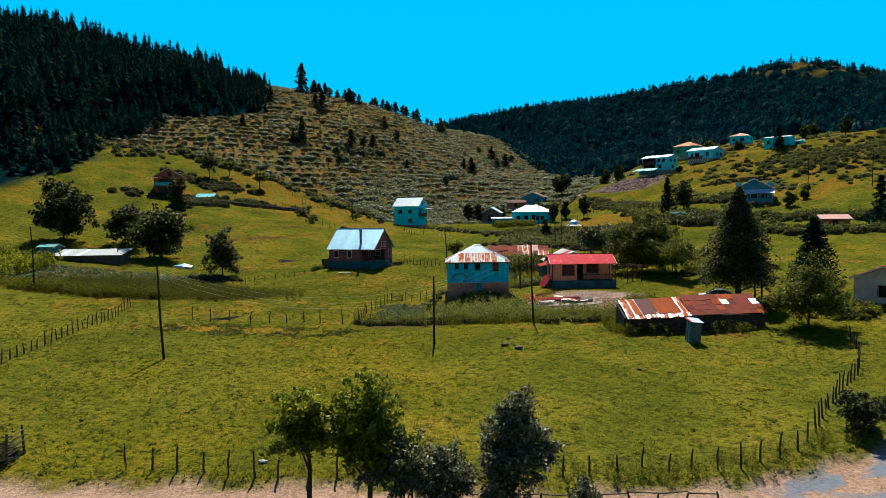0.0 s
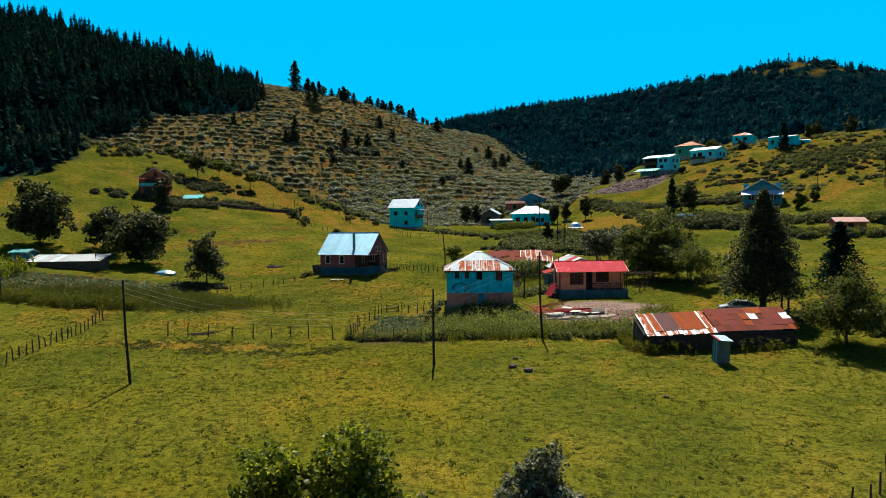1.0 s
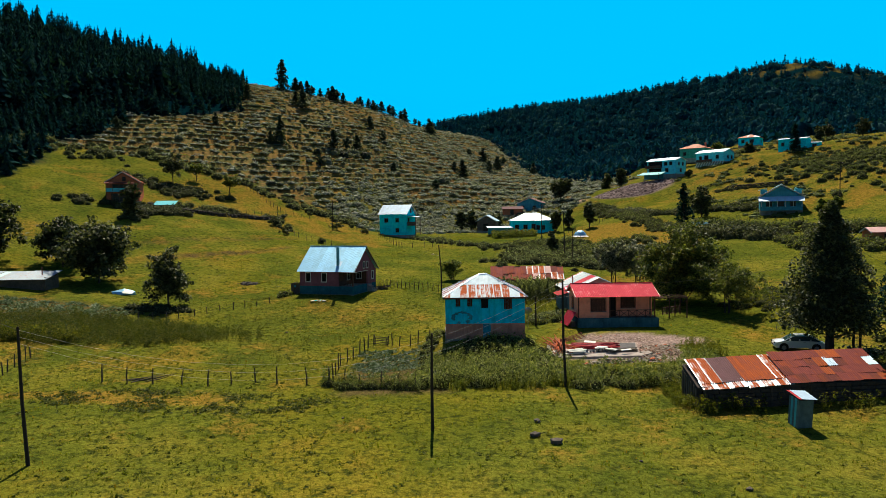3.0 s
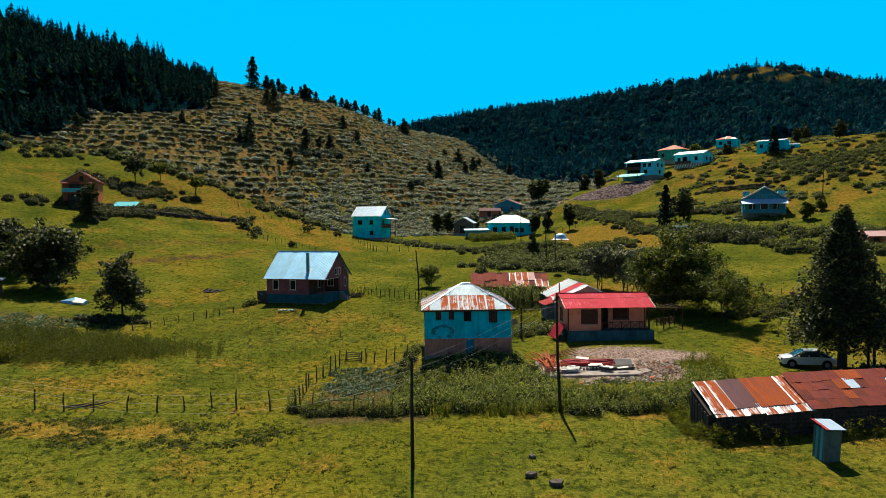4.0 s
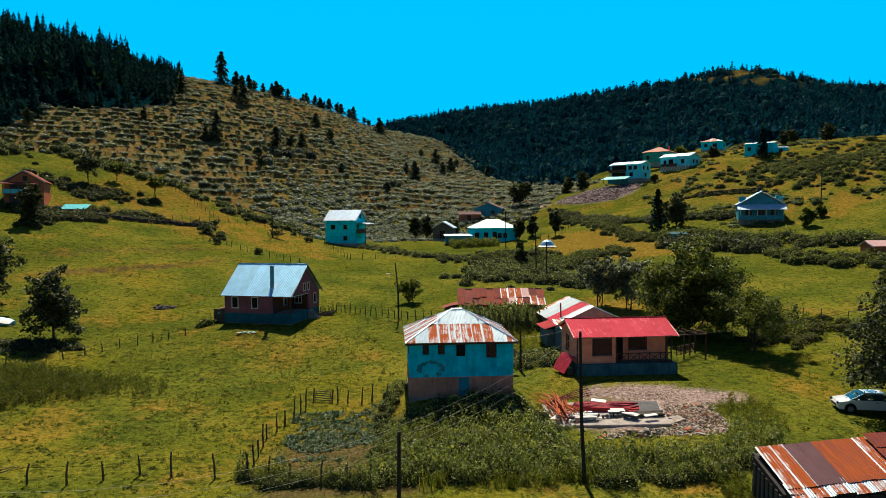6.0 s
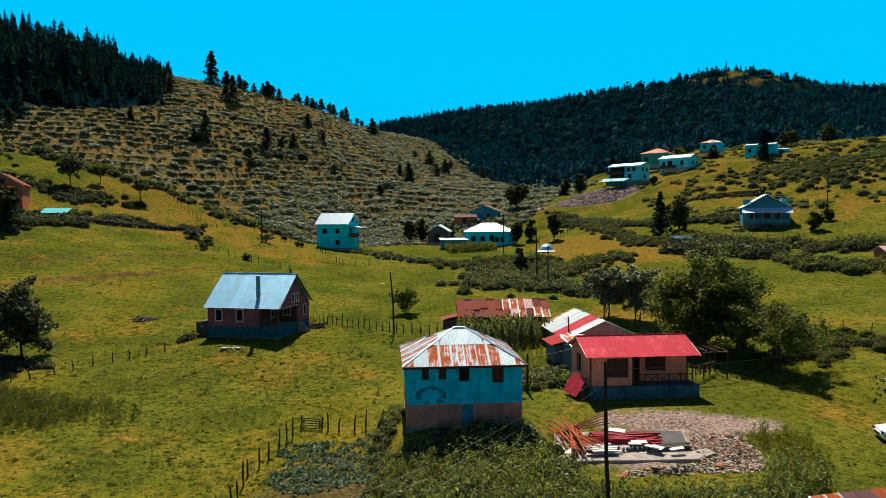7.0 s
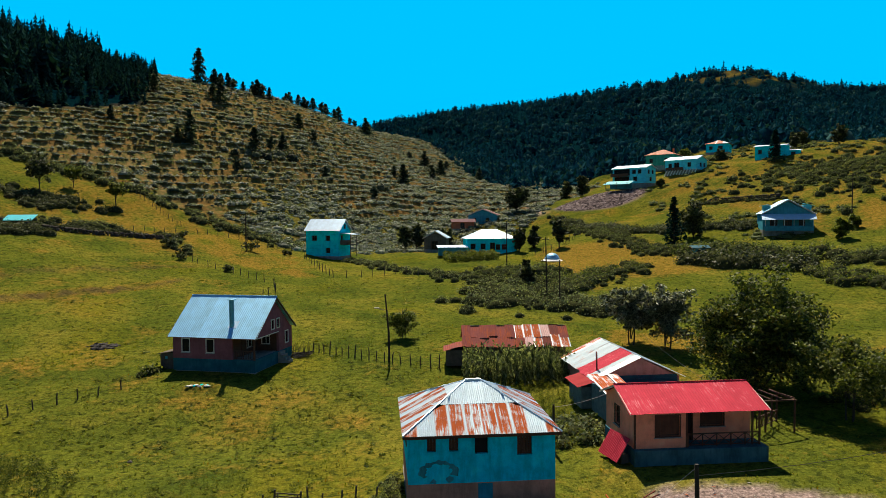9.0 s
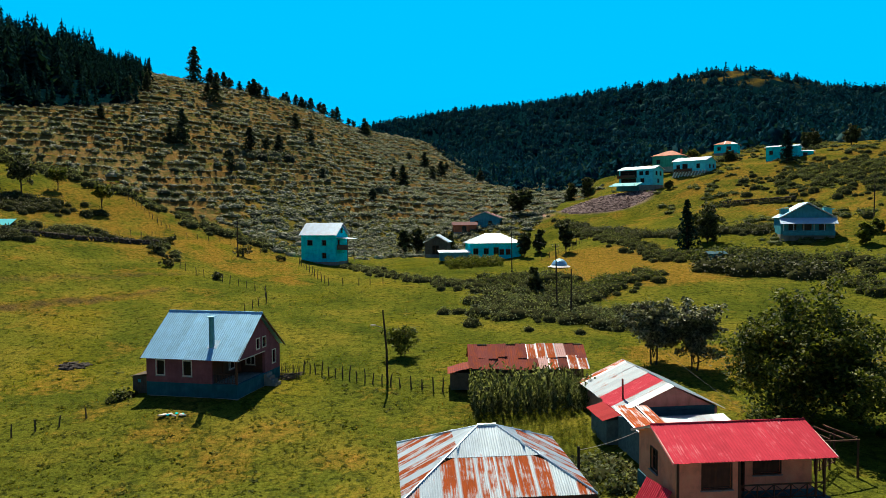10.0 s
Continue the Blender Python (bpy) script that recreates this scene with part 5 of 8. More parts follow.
    o = thing("outhouse", "narrow leaning board outhouse with white tin roof", "outhouse", pose(22.95, 67.5, 5.0, 2, 2, 10))
    for k in range(5):
        part("board", boxes(((0.2, 0.03, 2.0 - 0.03 * (k % 2)), (-0.42 + k * 0.208, -0.5, 1.0))), M["pale_board"], o)
        part("board", boxes(((0.2, 0.03, 2.25), (-0.42 + k * 0.208, 0.5, 1.12))), M["plank"], o)
    for x in (-0.54, 0.54):
        for k in range(5):
            part("board", boxes(((0.03, 0.19, 2.05 + 0.04 * k), (x, -0.4 + k * 0.2, 1.03))), M["teal_sheet"] if x < 0 and k % 2 else M["pale_board"], o)
    part("tin_roof", boxes(((1.15, 1.4, 0.03), (0.12, 0, 2.24), (10, 3, 0))), M["white_sheet"], o)
    part("tin_edge", boxes(((0.26, 1.42, 0.03), (-0.55, 0, 2.27), (10, 3, 0))), M["red_old"], o, "faded red tin strip")


for build in (turquoise_house, mauve_house, orange_house, patched_barn, ragged_barn, cow_shed):
    build()


# ---- the clear sky beyond the mountains ----
def far_sky():
    m, n, l, b = shader("deep_cyan_sky", 1.0, 0, 0)
    e = n.new("ShaderNodeEmission")
    z = n.new("ShaderNodeSeparateXYZ")
    l.new(n.new("ShaderNodeNewGeometry").outputs["Position"], z.inputs[0])
    k = n.new("ShaderNodeMapRange")
    k.inputs["From Min"].default_value, k.inputs["From Max"].default_value = 200.0, 1300.0
    l.new(z.outputs[2], k.inputs["Value"])
    l.new(ramp(n, l, k.outputs[0], (0.0, (0.0, 0.37, 0.66)), (0.5, (0.0, 0.385, 0.73)), (1.0, (0.0, 0.375, 0.74))), e.inputs["Color"])
    l.new(e.outputs[0], n["Material Output"].inputs["Surface"])
    v, f = [], []
    for i in range(49):
        a = radians(-75 + 150 * i / 48)
        for z_ in (-300, 1900):
            v.append((math.sin(a) * 4100, math.cos(a) * 4100, z_))
    for i in range(48):
        f.append((2 * i, 2 * i + 2, 2 * i + 3, 2 * i + 1))
    me = bpy.data.meshes.new("backdrop")
    me.from_pydata(v, [], f)
    tagged(part("backdrop", me, m), "cloudless deep cyan summer sky behind the mountains", "sky", kind="structure")


far_sky()


# ---- houses farther up the valley ----
def far_house(name, label, x, y, z, W, D, H, rise, turn, wall, roof_mat, hip=False, rows=(), over=0.4, holes=None, group="", pitch=0.35, width=1.2):
    """A house with real walls, openings and a sheet roof. rows: windows as (side, x, z, w, h)."""
    h = thing(name, label, "house", pose(x, y, z, 0, 0, turn), group)
    by = {}
    for s, *hole in rows:
        by.setdefault(s, []).append(tuple(hole))
    shell(h, W, D, H, wall, gable=0 if hip else rise * (D - 0.44) / (D + 2 * over) * 0.98, holes=by)
    part("footing", boxes(((W + 0.06, D + 0.06, 1.6), (0, 0, -0.78))), M["concrete"], h)
    for s, holes_ in by.items():
        fill(h, W, D, s, holes_, M["brown"], sill=False)
    roof = thing_part("roof", h, pose(0, 0, H))
    ow, od = W + 2 * over, D + 2 * over
    mats = roof_mat if isinstance(roof_mat, list) else [roof_mat]
    if hip:
        ridge = max(0.6, ow - od)
        hx = (ow - ridge) / 2
        sl, ss = math.hypot(od / 2, rise), math.hypot(hx, rise)
        A, B, C, E = (-ow / 2, -od / 2, 0), (ow / 2, -od / 2, 0), (ow / 2, od / 2, 0), (-ow / 2, od / 2, 0)
        roof_plane(roof, A, B, (0, 0, rise), sl, mats, width, 1, 3, (hx, hx), pitch)
        roof_plane(roof, C, E, (0, 0, rise), sl, mats, width, 1, 4, (hx, hx), pitch)
        roof_plane(roof, B, C, (ridge / 2, 0, rise), ss, mats, width, 1, 5, (od / 2, od / 2), pitch)
        roof_plane(roof, E, A, (-ridge / 2, 0, rise), ss, mats, width, 1, 6, (od / 2, od / 2), pitch)
        part("soffit", boxes(((ow - 0.1, od - 0.1, 0.06), (0, 0, -0.05))), M["plank"], roof)
    else:
        sl = math.hypot(od / 2, rise)
        roof_plane(roof, (-ow / 2, -od / 2, 0), (ow / 2, -od / 2, 0), (0, 0, rise), sl, mats, width, 1, 3, pitch=pitch)
        roof_plane(roof, (ow / 2, od / 2, 0), (-ow / 2, od / 2, 0), (0, 0, rise), sl, mats, width, 1, 4, pitch=pitch)
        a = math.degrees(math.atan2(rise, od / 2))
        for e in (-1, 1):
            for s in (-1, 1):
                part("barge_board", boxes(((0.06, sl, 0.18), (e * (ow / 2 - 0.05), s * od / 4, rise / 2 - 0.13), (-s * a, 0, 0))), M["frame"], roof)
    return h


def lean_roof(parent, name, size, at, turn, mat):
    part(name, boxes((size, at, turn)), mat, parent)


def upper_houses():
    h = far_house("house", "pale blue two-storey house with white tin roof", -15.3, 213.3, 15.0, 8.0, 6.0, 5.6, 2.6, -22, M["bluewall"], M["white_sheet"],
                  rows=[("f", 1.5, 3.5, 1.1, 1.0), ("f", 4.9, 3.5, 0.9, 1.0), ("f", 4.9, 0.8, 0.9, 1.0), ("r", 1.0, 3.4, 0.8, 1.1), ("r", 2.4, 6.1, 0.8, 0.9)])
    part("balcony", boxes(((2.6, 3.4, 0.15), (5.3, -0.6, 2.6)), ((2.6, 0.06, 0.9), (5.3, -2.3, 3.1))), M["plank"], h)
    for y in (-2.2, 1.0):
        part("post", boxes(((0.12, 0.12, 5.0), (6.4, y, 2.4))), M["plank"], h)
    lean_roof(h, "balcony_roof", (3.2, 3.9, 0.06), (5.5, -0.6, 4.95), (0, 6, 0), M["white_sheet"])
    far_house("house", "pale blue bungalow with broad white hipped roof", 21.7, 217.5, 15.0, 11.4, 8.0, 3.5, 2.1, 0, M["bluewall"], M["white_sheet"], True,
              rows=[("f", 0.9, 1.1, 1.0, 1.2), ("f", 3.2, 1.1, 1.0, 1.2), ("f", 5.4, 0.5, 1.0, 2.0), ("f", 6.7, 1.0, 0.9, 1.1), ("f", 8.1, 1.0, 0.9, 1.1)])
    s = thing("shed", "low blue-grey shed with a pale flat tin roof", "shed", pose(12.6, 213.4, 14.8))
    part("body", boxes(((6.2, 3.4, 1.9), (0, 0, 0.95))), M["greywall"], s)
    part("tin_roof", boxes(((7.0, 4.2, 0.08), (0, 0, 2.0), (5, 0, 0))), M["white_sheet"], s)
    far_house("barn", "dark wooden barn with grey tin gable roof", 10.2, 229, 15.6, 6.2, 5.4, 2.8, 1.8, 78, M["plank"], M["zinc"], rows=[("l", 1.6, 0.0, 1.5, 2.0)])
    far_house("house", "dark teal gabled house with faded pink tin roof near a lane", 27.5, 268, 21.2, 7.0, 8.6, 3.0, 1.9, 74, M["greywall"], [M["mauve_sheet"], M["pink_sheet"]],
              rows=[("l", 1.2, 1.0, 0.9, 1.1), ("l", 5.2, 1.0, 0.9, 1.1)])
    far_house("shed", "low brown shed with dull mauve tin roof near a lane", 20.3, 262, 20.2, 6.5, 4.0, 2.0, 0.9, 0, M["brickred"], M["mauve_sheet"], rows=[("f", 2.4, 0.0, 1.1, 1.7)])
    # the upper village
    # the two panes over 4 m wide are dark for the shaded open balcony
    h = far_house("house", "long two-storey pale house with open brown balcony", 74.6, 268.2, 33.6, 11.4, 6.0, 4.7, 1.1, -50, M["pale"], M["white_sheet"],
                  rows=[("f", 6.8, 3.0, 1.2, 1.1), ("f", 8.8, 3.0, 1.1, 1.1), ("f", 7.2, 0.8, 1.2, 1.2), ("f", 0.5, 2.6, 5.4, 1.8), ("f", 0.7, 0.3, 5.0, 1.8), ("r", 1.2, 2.9, 0.9, 1.1), ("r", 3.6, 2.9, 0.9, 1.1), ("r", 2.2, 0.7, 1.0, 1.1)])
    part("balcony", boxes(((6.2, 1.3, 0.16), (-2.6, -3.65, 2.3)), ((6.2, 0.06, 0.75), (-2.6, -4.25, 2.75))), M["brown"], h)
    t = thing("canopy", "turquoise tin canopy on posts below the long house", "canopy", pose(68.0, 263.0, 31.9, 0, 0, -42))
    part("tin_roof", boxes(((8.5, 4.6, 0.08), (0, 0, 1.8), (14, 0, 0))), M["teal_bright"], t)
    for x in (-3.4, 0, 3.4):
        part("post", boxes(((0.12, 0.12, 1.9), (x, -1.8, 0.9))), M["post"], t)
    part("back_wall", boxes(((7.0, 0.15, 2.0), (0, 1.7, 1.0))), M["greywall"], t)
    h = far_house("house", "white bungalow raised on a striped timber substructure", 93.0, 272.3, 38.0, 10.5, 7.0, 3.2, 1.3, -50, M["pale"], M["white_sheet"],
                  rows=[("f", 1.2, 0.9, 1.0, 1.2), ("f", 3.1, 0.9, 1.6, 1.4), ("f", 7.6, 1.0, 1.0, 1.2), ("r", 2.2, 1.0, 1.0, 1.1), ("r", 4.6, 1.0, 1.0, 1.1)])
    for k in range(11):
        part("strut", boxes(((0.28, 0.1, 2.4), (-4.9 + k * 0.98, -3.75, -0.75), (0, 28, 0))), M["whitewash"], h)
    part("undercroft", boxes(((9.6, 0.2, 1.8), (0, -3.3, -0.85))), M["brown"], h)
    part("veranda_rail", boxes(((6.0, 0.08, 0.8), (-1.9, -3.95, 0.5)), ((6.2, 0.9, 0.12), (-1.9, -3.6, 0.0))), M["brown"], h)
    h = far_house("house", "pale green house with terracotta hipped roof", 91, 286, 40.4, 9.2, 8.0, 3.6, 1.9, -40, M["greenwall"], M["tile"], True,
                  rows=[("f", 1.4, 1.1, 1.0, 1.2), ("f", 6.4, 1.1, 1.0, 1.2), ("r", 2.5, 1.1, 1.0, 1.2)])
    part("chimney", boxes(((0.5, 0.5, 2.2), (3.2, 1.0, 4.8))), M["brickred"], h)
    far_house("house", "small pale blue house with pinkish hipped roof", 117.2, 300, 46.2, 7.6, 7.0, 3.0, 1.5, -35, M["bluewall"], [M["tile"], M["white_sheet"], M["tile"]], True,
              rows=[("f", 1.2, 1.0, 1.0, 1.1), ("f", 4.2, 1.0, 1.4, 1.2), ("r", 3.0, 1.0, 1.0, 1.1)])
    far_house("house", "narrow pale blue house with nearly flat white roof", 117.5, 265, 40.6, 8.6, 7.0, 4.2, 0.7, -40, M["bluewall"], M["white_sheet"],
              rows=[("f", 1.0, 2.0, 0.9, 1.1), ("f", 6.0, 2.3, 1.0, 1.1), ("f", 6.0, 0.5, 1.0, 1.2)])
    far_house("shed", "small pale blue annex with flat tin roof", 124.5, 266, 41.6, 4.2, 4.0, 2.1, 0.4, -15, M["bluewall"], M["white_sheet"], rows=[("f", 1.3, 0.7, 1.2, 0.9)])
    far_house("shed", "low brown stone shed on the ridge", 158, 277, 43.0, 11, 5, 2.0, 1.2, -6, M["stone"], M["dark_rust"], rows=[("f", 4, 0.0, 1.3, 1.7)])
    h = far_house("house", "grey-blue gabled house with white veranda roof and turquoise dormers", 78.9, 191.8, 20.4, 9.0, 9.2, 3.2, 2.9, 68, M["greywall"], [M["white_sheet"], M["zinc_new"]],
                  rows=[("l", 1.2, 0.9, 1.2, 1.2), ("l", 3.6, 0.9, 1.4, 1.2), ("l", 6.4, 0.9, 1.0, 1.2), ("f", 2.0, 0.9, 1.0, 1.2), ("f", 5.0, 0.9, 1.0, 1.2)])
    lean_roof(h, "veranda_roof", (2.3, 9.8, 0.07), (-5.4, 0, 2.62), (0, -30, 0), M["white_sheet"])
    part("veranda_wall", boxes(((0.12, 8.8, 0.9), (-6.0, 0, 0.3))), M["greywall"], h)
    for k in range(6):
        part("post", boxes(((0.1, 0.1, 2.2), (-6.0, -4.3 + k * 1.72, 1.35))), M["whitewash"], h)
    for s in (-1, 1):
        part("dormer", boxes(((2.0, 1.4, 1.1), (-2.2, s * 3.7, 4.4)), ((2.3, 1.9, 0.08), (-2.2, s * 4.0, 5.0), (-s * 12, 0, 0))), M["teal_sheet"], h)
    # the low 5 m wide pane is dark for the shaded recess
    h = far_house("house", "brown boarded house with glazed turquoise balcony", -77.6, 186.5, 24.2, 8.0, 7.0, 4.5, 2.4, 107, M["brickred"], [M["dark_rust"], M["brickred"]],
                  rows=[("l", 1.1, 2.4, 4.8, 1.5), ("l", 0.8, 0.0, 5.0, 1.8), ("l", 3.2, 4.75, 0.7, 0.9)])
    part("balcony", boxes(((1.2, 5.6, 0.14), (-5.1, 0.6, 2.25)), ((0.06, 5.6, 0.75), (-5.6, 0.6, 2.65))), M["teal_bright"], h)
    lean_roof(h, "balcony_roof", (1.7, 6.2, 0.07), (-5.2, 0.6, 4.25), (0, -15, 0), M["dark_rust"])
    for k in range(5):
        part("post", boxes(((0.1, 0.1, 4.2), (-5.6, -2.1 + k * 1.35, 2.1))), M["brown"], h)
    t = thing("canopy", "green tarpaulin canopy on wooden posts in a yard", "canopy", pose(-67.8, 185.5, 21.9, 0, 0, 4))
    part("tarpaulin", boxes(((5.0, 3.0, 0.07), (0, 0, 1.9), (20, 0, 0), 0.02)), M["teal_bright"], t)
    for x in (-2.3, 2.3):
        for y in (-1.3, 1.3):
            part("post", boxes(((0.09, 0.09, 1.8), (x, y, 0.9))), M["post"], t)
    # long tin-roofed shed under the walnut trees
    h = thing("shed", "long low plank shed with streaked tin roof under trees", "shed", pose(-62.6, 120.2, 9.7, 0, 0, 2))
    for k in range(46):
        part("board", boxes(((0.235, 0.04, 1.75), (-6.75 + k * 0.2455, -1.9, 0.87))), M["plank"], h)
    part("back_wall", boxes(((11.2, 0.15, 2.6), (-1.2, 1.9, 1.3))), M["plank"], h)
    for x in (-6.85, 4.5):
        part("end_wall", boxes(((0.12, 3.7, 2.1), (x, 0, 1.05))), M["plank"], h)
    roof_plane(h, (-7.3, -2.4, 1.85), (4.9, -2.4, 1.85), (0, 2.3, 2.75), 4.8, [M["zinc_old"], M["zinc_old"], M["zinc_teal"]], 1.0, 1, 41, rough_edge=0.1, droop=0.5, pitch=0.25)
    part("stovepipe", rod(bmesh.new(), [(3.2, 0, 2.2), (3.2, 0, 3.4)], (0.08, 0.08), 8), M["dark_rust"], h)
    far_house("shed", "small turquoise-roofed hut at the end of a long shed", -72.0, 121.5, 11.0, 2.4, 3.0, 2.0, 0.5, 0, M["greywall"], M["teal_sheet"], rows=[("f", 0.8, 0.0, 0.8, 1.6)])
    far_house("house", "pale rendered house with red tin gable roof", 50.3, 81.0, 6.9, 8.0, 6.2, 3.1, 1.5, 42, M["cream"], M["red"], rows=[("l", 2.3, 1.1, 1.0, 1.2), ("f", 3.0, 1.1, 1.0, 1.2)])
    far_house("shed", "low dark shed with pink tin roof in a meadow", 77.5, 148.5, 14.2, 5.4, 4.0, 1.8, 0.9, -6, M["brickred"], M["pink_sheet"], rows=[("f", 2.0, 0.0, 1.0, 1.5)])
    far_house("shed", "tiny dark hut half hidden in a hedge", 54.6, 178, 15.6, 2.6, 2.2, 1.9, 0.4, -4, M["greywall"], M["tealboard"], rows=[("f", 0.7, 0.0, 0.9, 1.5)])


upper_houses()


# ---- poles and wires ----
def pole(x, y, high, lean=(0, 0), bend=0.0, arms=1, lamp=False):
    z = ground(x, y)
    t = thing("utility_pole", "dark tarred wooden utility pole standing in the meadow", "pole", pose(x, y, z), "utility poles")
    tip = (lean[0], lean[1], high)
    mid = (lean[0] * 0.4 + bend, lean[1] * 0.4, high * 0.45)
    part("shaft", rod(bmesh.new(), [(0, 0, -0.3), mid, tip], (0.12, 0.1, 0.075), 8), M["pole"], t)
    for k in range(arms):
        bm = boxes(((1.0, 0.08, 0.08), (tip[0], tip[1], high - 0.35 - 0.5 * k)))
        part("crossarm", bm, M["pole"], t)
        for s in (-0.42, 0.42):
            part("insulator", rod(bmesh.new(), [(tip[0] + s, tip[1], high - 0.3 - 0.5 * k), (tip[0] + s, tip[1], high - 0.14 - 0.5 * k)], (0.035, 0.03), 6), M["frame"], t)
    if lamp:
        part("lamp_arm", rod(bmesh.new(), [(tip[0], tip[1], high - 1.6), (tip[0] - 0.7, tip[1] - 0.2, high - 1.35)], (0.03, 0.03), 6), M["steel"], t)
        part("lamp_head", boxes(((0.5, 0.18, 0.12), (tip[0] - 0.85, tip[1] - 0.25, high - 1.33), (0, 0, 0), 0.03)), M["frame"], t)
    return (x + tip[0], y + tip[1], z + high - 0.2)


def cable(a, b, sag, thick=0.011, mat="wire"):
    a, b = Vector(a), Vector(b)
    ps = []
    for i in range(13):
        u = i / 12
        p = a.lerp(b, u)
        p.z -= sag * 4 * u * (1 - u)
        ps.append(p)
    tagged(part("cable", rod(bmesh.new(), ps, [thick] * 13, 4), M[mat]), "thin black overhead cable hanging between poles" if mat == "wire" else "thin bare metal overhead cable hanging between poles", "cable", "overhead cables")


pole(-1.97, 67.0, 6.6, (0.02, 0.1), -0.02, 0)
pole_b = pole(-25.9, 61.0, 8.3, (-0.45, 0.2), -0.1, 0)
pole_c = pole(8.5, 76.0, 8.6, (-0.2, 0.3), -0.1, 0)
pole(-2.1, 123.1, 6.7, (-0.35, 0.2), 0.1, 0, True)
pole(-30.8, 199.5, 7.6, (0, 0.1), 0, 0)
pole_r = pole(92.5, 190.5, 9.0, (0.1, 0), 0, 1)
pole_l = pole(-58.2, 94.2, 8.6, (-0.3, 0.2), 0.1, 0)
pole_s = pole(36.0, 83.2, 9.6, (0, 0.1), 0, 0)
pole(34.7, 82.0, 7.0, (0.1, 0), 0, 0)
pole_v = pole(20.8, 153.5, 9.0, (-0.2, 0), 0, 1)
pole(21.6, 149.2, 6.2, (0, 0), 0, 0)
pole_x = pole(20.9, 188.5, 8.5, (0, 0), 0, 1)
pole_y = pole(104.5, 182.0, 9.0, (0.1, 0), 0, 0)
pole_h = pole(8.9, 99.7, 3.3, (0, 0), 0, 0)
for k in range(3):
    cable((pole_b[0], pole_b[1], pole_b[2] - 0.4 * k), (pole_c[0], pole_c[1], pole_c[2] + 0.1 - 0.5 * k), 4.1 + 0.1 * k, 0.006, "wire_bright")
cable(pole_h, (13.75, 102.9, 10.25), 0.15, 0.014, "wire_bright")
cable((pole_c[0], pole_c[1], pole_c[2] - 0.2), pole_s, 0.9)
cable(pole_l, pole_b, 1.1)
cable(pole_r, pole_y, 0.9)
cable(pole_s, (48.6, 80.5, 10.6), 0.6)
cable(pole_v, pole_x, 0.7)
cable((21.6, 104, 10.6), pole_v, 1.2)


# ---- fences ----
def fence(label, line, gap=2.2, high=1.15, wires=2, seed=0, rails=0, group="field fences"):
    """Leaning hand-cut posts along a line of places, joined by wire or rails."""
    rr = random.Random(seed)
    f = thing("fence", label, "fence", pose(line[0][0], line[0][1], 0), group)
    ox, oy = line[0]
    tops = []
    for (ax, ay), (bx, by) in zip(line, line[1:]):
        d = math.hypot(bx - ax, by - ay)
        n = max(1, round(d / gap))
        for k in range(n):
            u = (k + rr.uniform(-0.12, 0.12) * (k > 0)) / n
            x_, y_ = ax + (bx - ax) * u, ay + (by - ay) * u
            z_ = ground(x_, y_)
            hh = high * rr.uniform(0.8, 1.2)
            lx, ly = rr.uniform(-0.14, 0.14), rr.uniform(-0.1, 0.1)
            bm = rod(bmesh.new(), [(0, 0, -0.15), (lx * 0.3 + rr.uniform(-0.04, 0.04), ly * 0.4, hh * 0.55), (lx, ly, hh)], (0.07, 0.062, 0.045), 5)
            part("post", bm, M["post"], f, m=pose(x_ - ox, y_ - oy, z_))
            tops.append(Vector((x_ - ox + lx * 0.7, y_ - oy + ly * 0.7, z_ + hh * 0.8)))
    for w in range(wires):
        for a, b in zip(tops, tops[1:]):
            drop = Vector((0, 0, -0.4 * w))
            part("wire", rod(bmesh.new(), [a + drop, (a + b) / 2 + drop - Vector((0, 0, 0.05)), b + drop], (0.008, 0.008, 0.008), 3), M["wire"], f)
    for w in range(rails):
        for a, b in zip(tops, tops[1:]):
            drop = Vector((0, 0, 0.12 - 0.42 * w))
            part("rail", rod(bmesh.new(), [a + drop, b + drop + Vector((0, 0, rr.uniform(-0.1, 0.1)))], (0.045, 0.035), 5), M["plank"], f)
    return f


fence("wire fence of leaning dark posts across the meadow", [(-30.1, 78.4), (-25.9, 78.6), (-21.3, 78.8), (-17.7, 80.4), (-11.3, 80.0)], 2.0, 1.4, 1, 1)
fence("garden fence of leaning posts beside tall weeds", [(-11.2, 80.2), (-11.3, 86.8), (-10.0, 90.7), (-9.1, 94.6)], 1.5, 1.35, 2, 2)
fence("garden fence of crooked posts behind a vegetable plot", [(-7.0, 94.4), (-4.2, 93.2), (-1.8, 91.5)], 1.2, 1.35, 2, 3)
fence("garden fence of posts sunk in tall weeds", [(-11.2, 80.0), (-8.4, 79.0), (-5.1, 77.9), (-1.9, 77.2)], 1.5, 1.3, 2, 4)
fence("post and wire fence climbing along a meadow edge", [(-38.4, 57.5), (-38.8, 66.4), (-39.7, 76.6), (-41.7, 88.5)], 1.15, 1.2, 2, 5)
fence("roadside fence of crooked sticks and sagging wire", [(-18.2, 37.9), (-15.1, 37.5), (-12.0, 36.9), (-9.2, 36.6), (-6.0, 36.8), (-2.0, 37.2), (2.0, 37.6)], 1.45, 1.35, 1, 6)
fence("roadside fence of crooked sticks below a grassy bank", [(6.4, 38.0), (9.4, 37.9), (12.3, 38.2), (16.4, 38.6), (20.4, 40.4), (22.6, 42.8)], 1.5, 1.4, 1, 7)
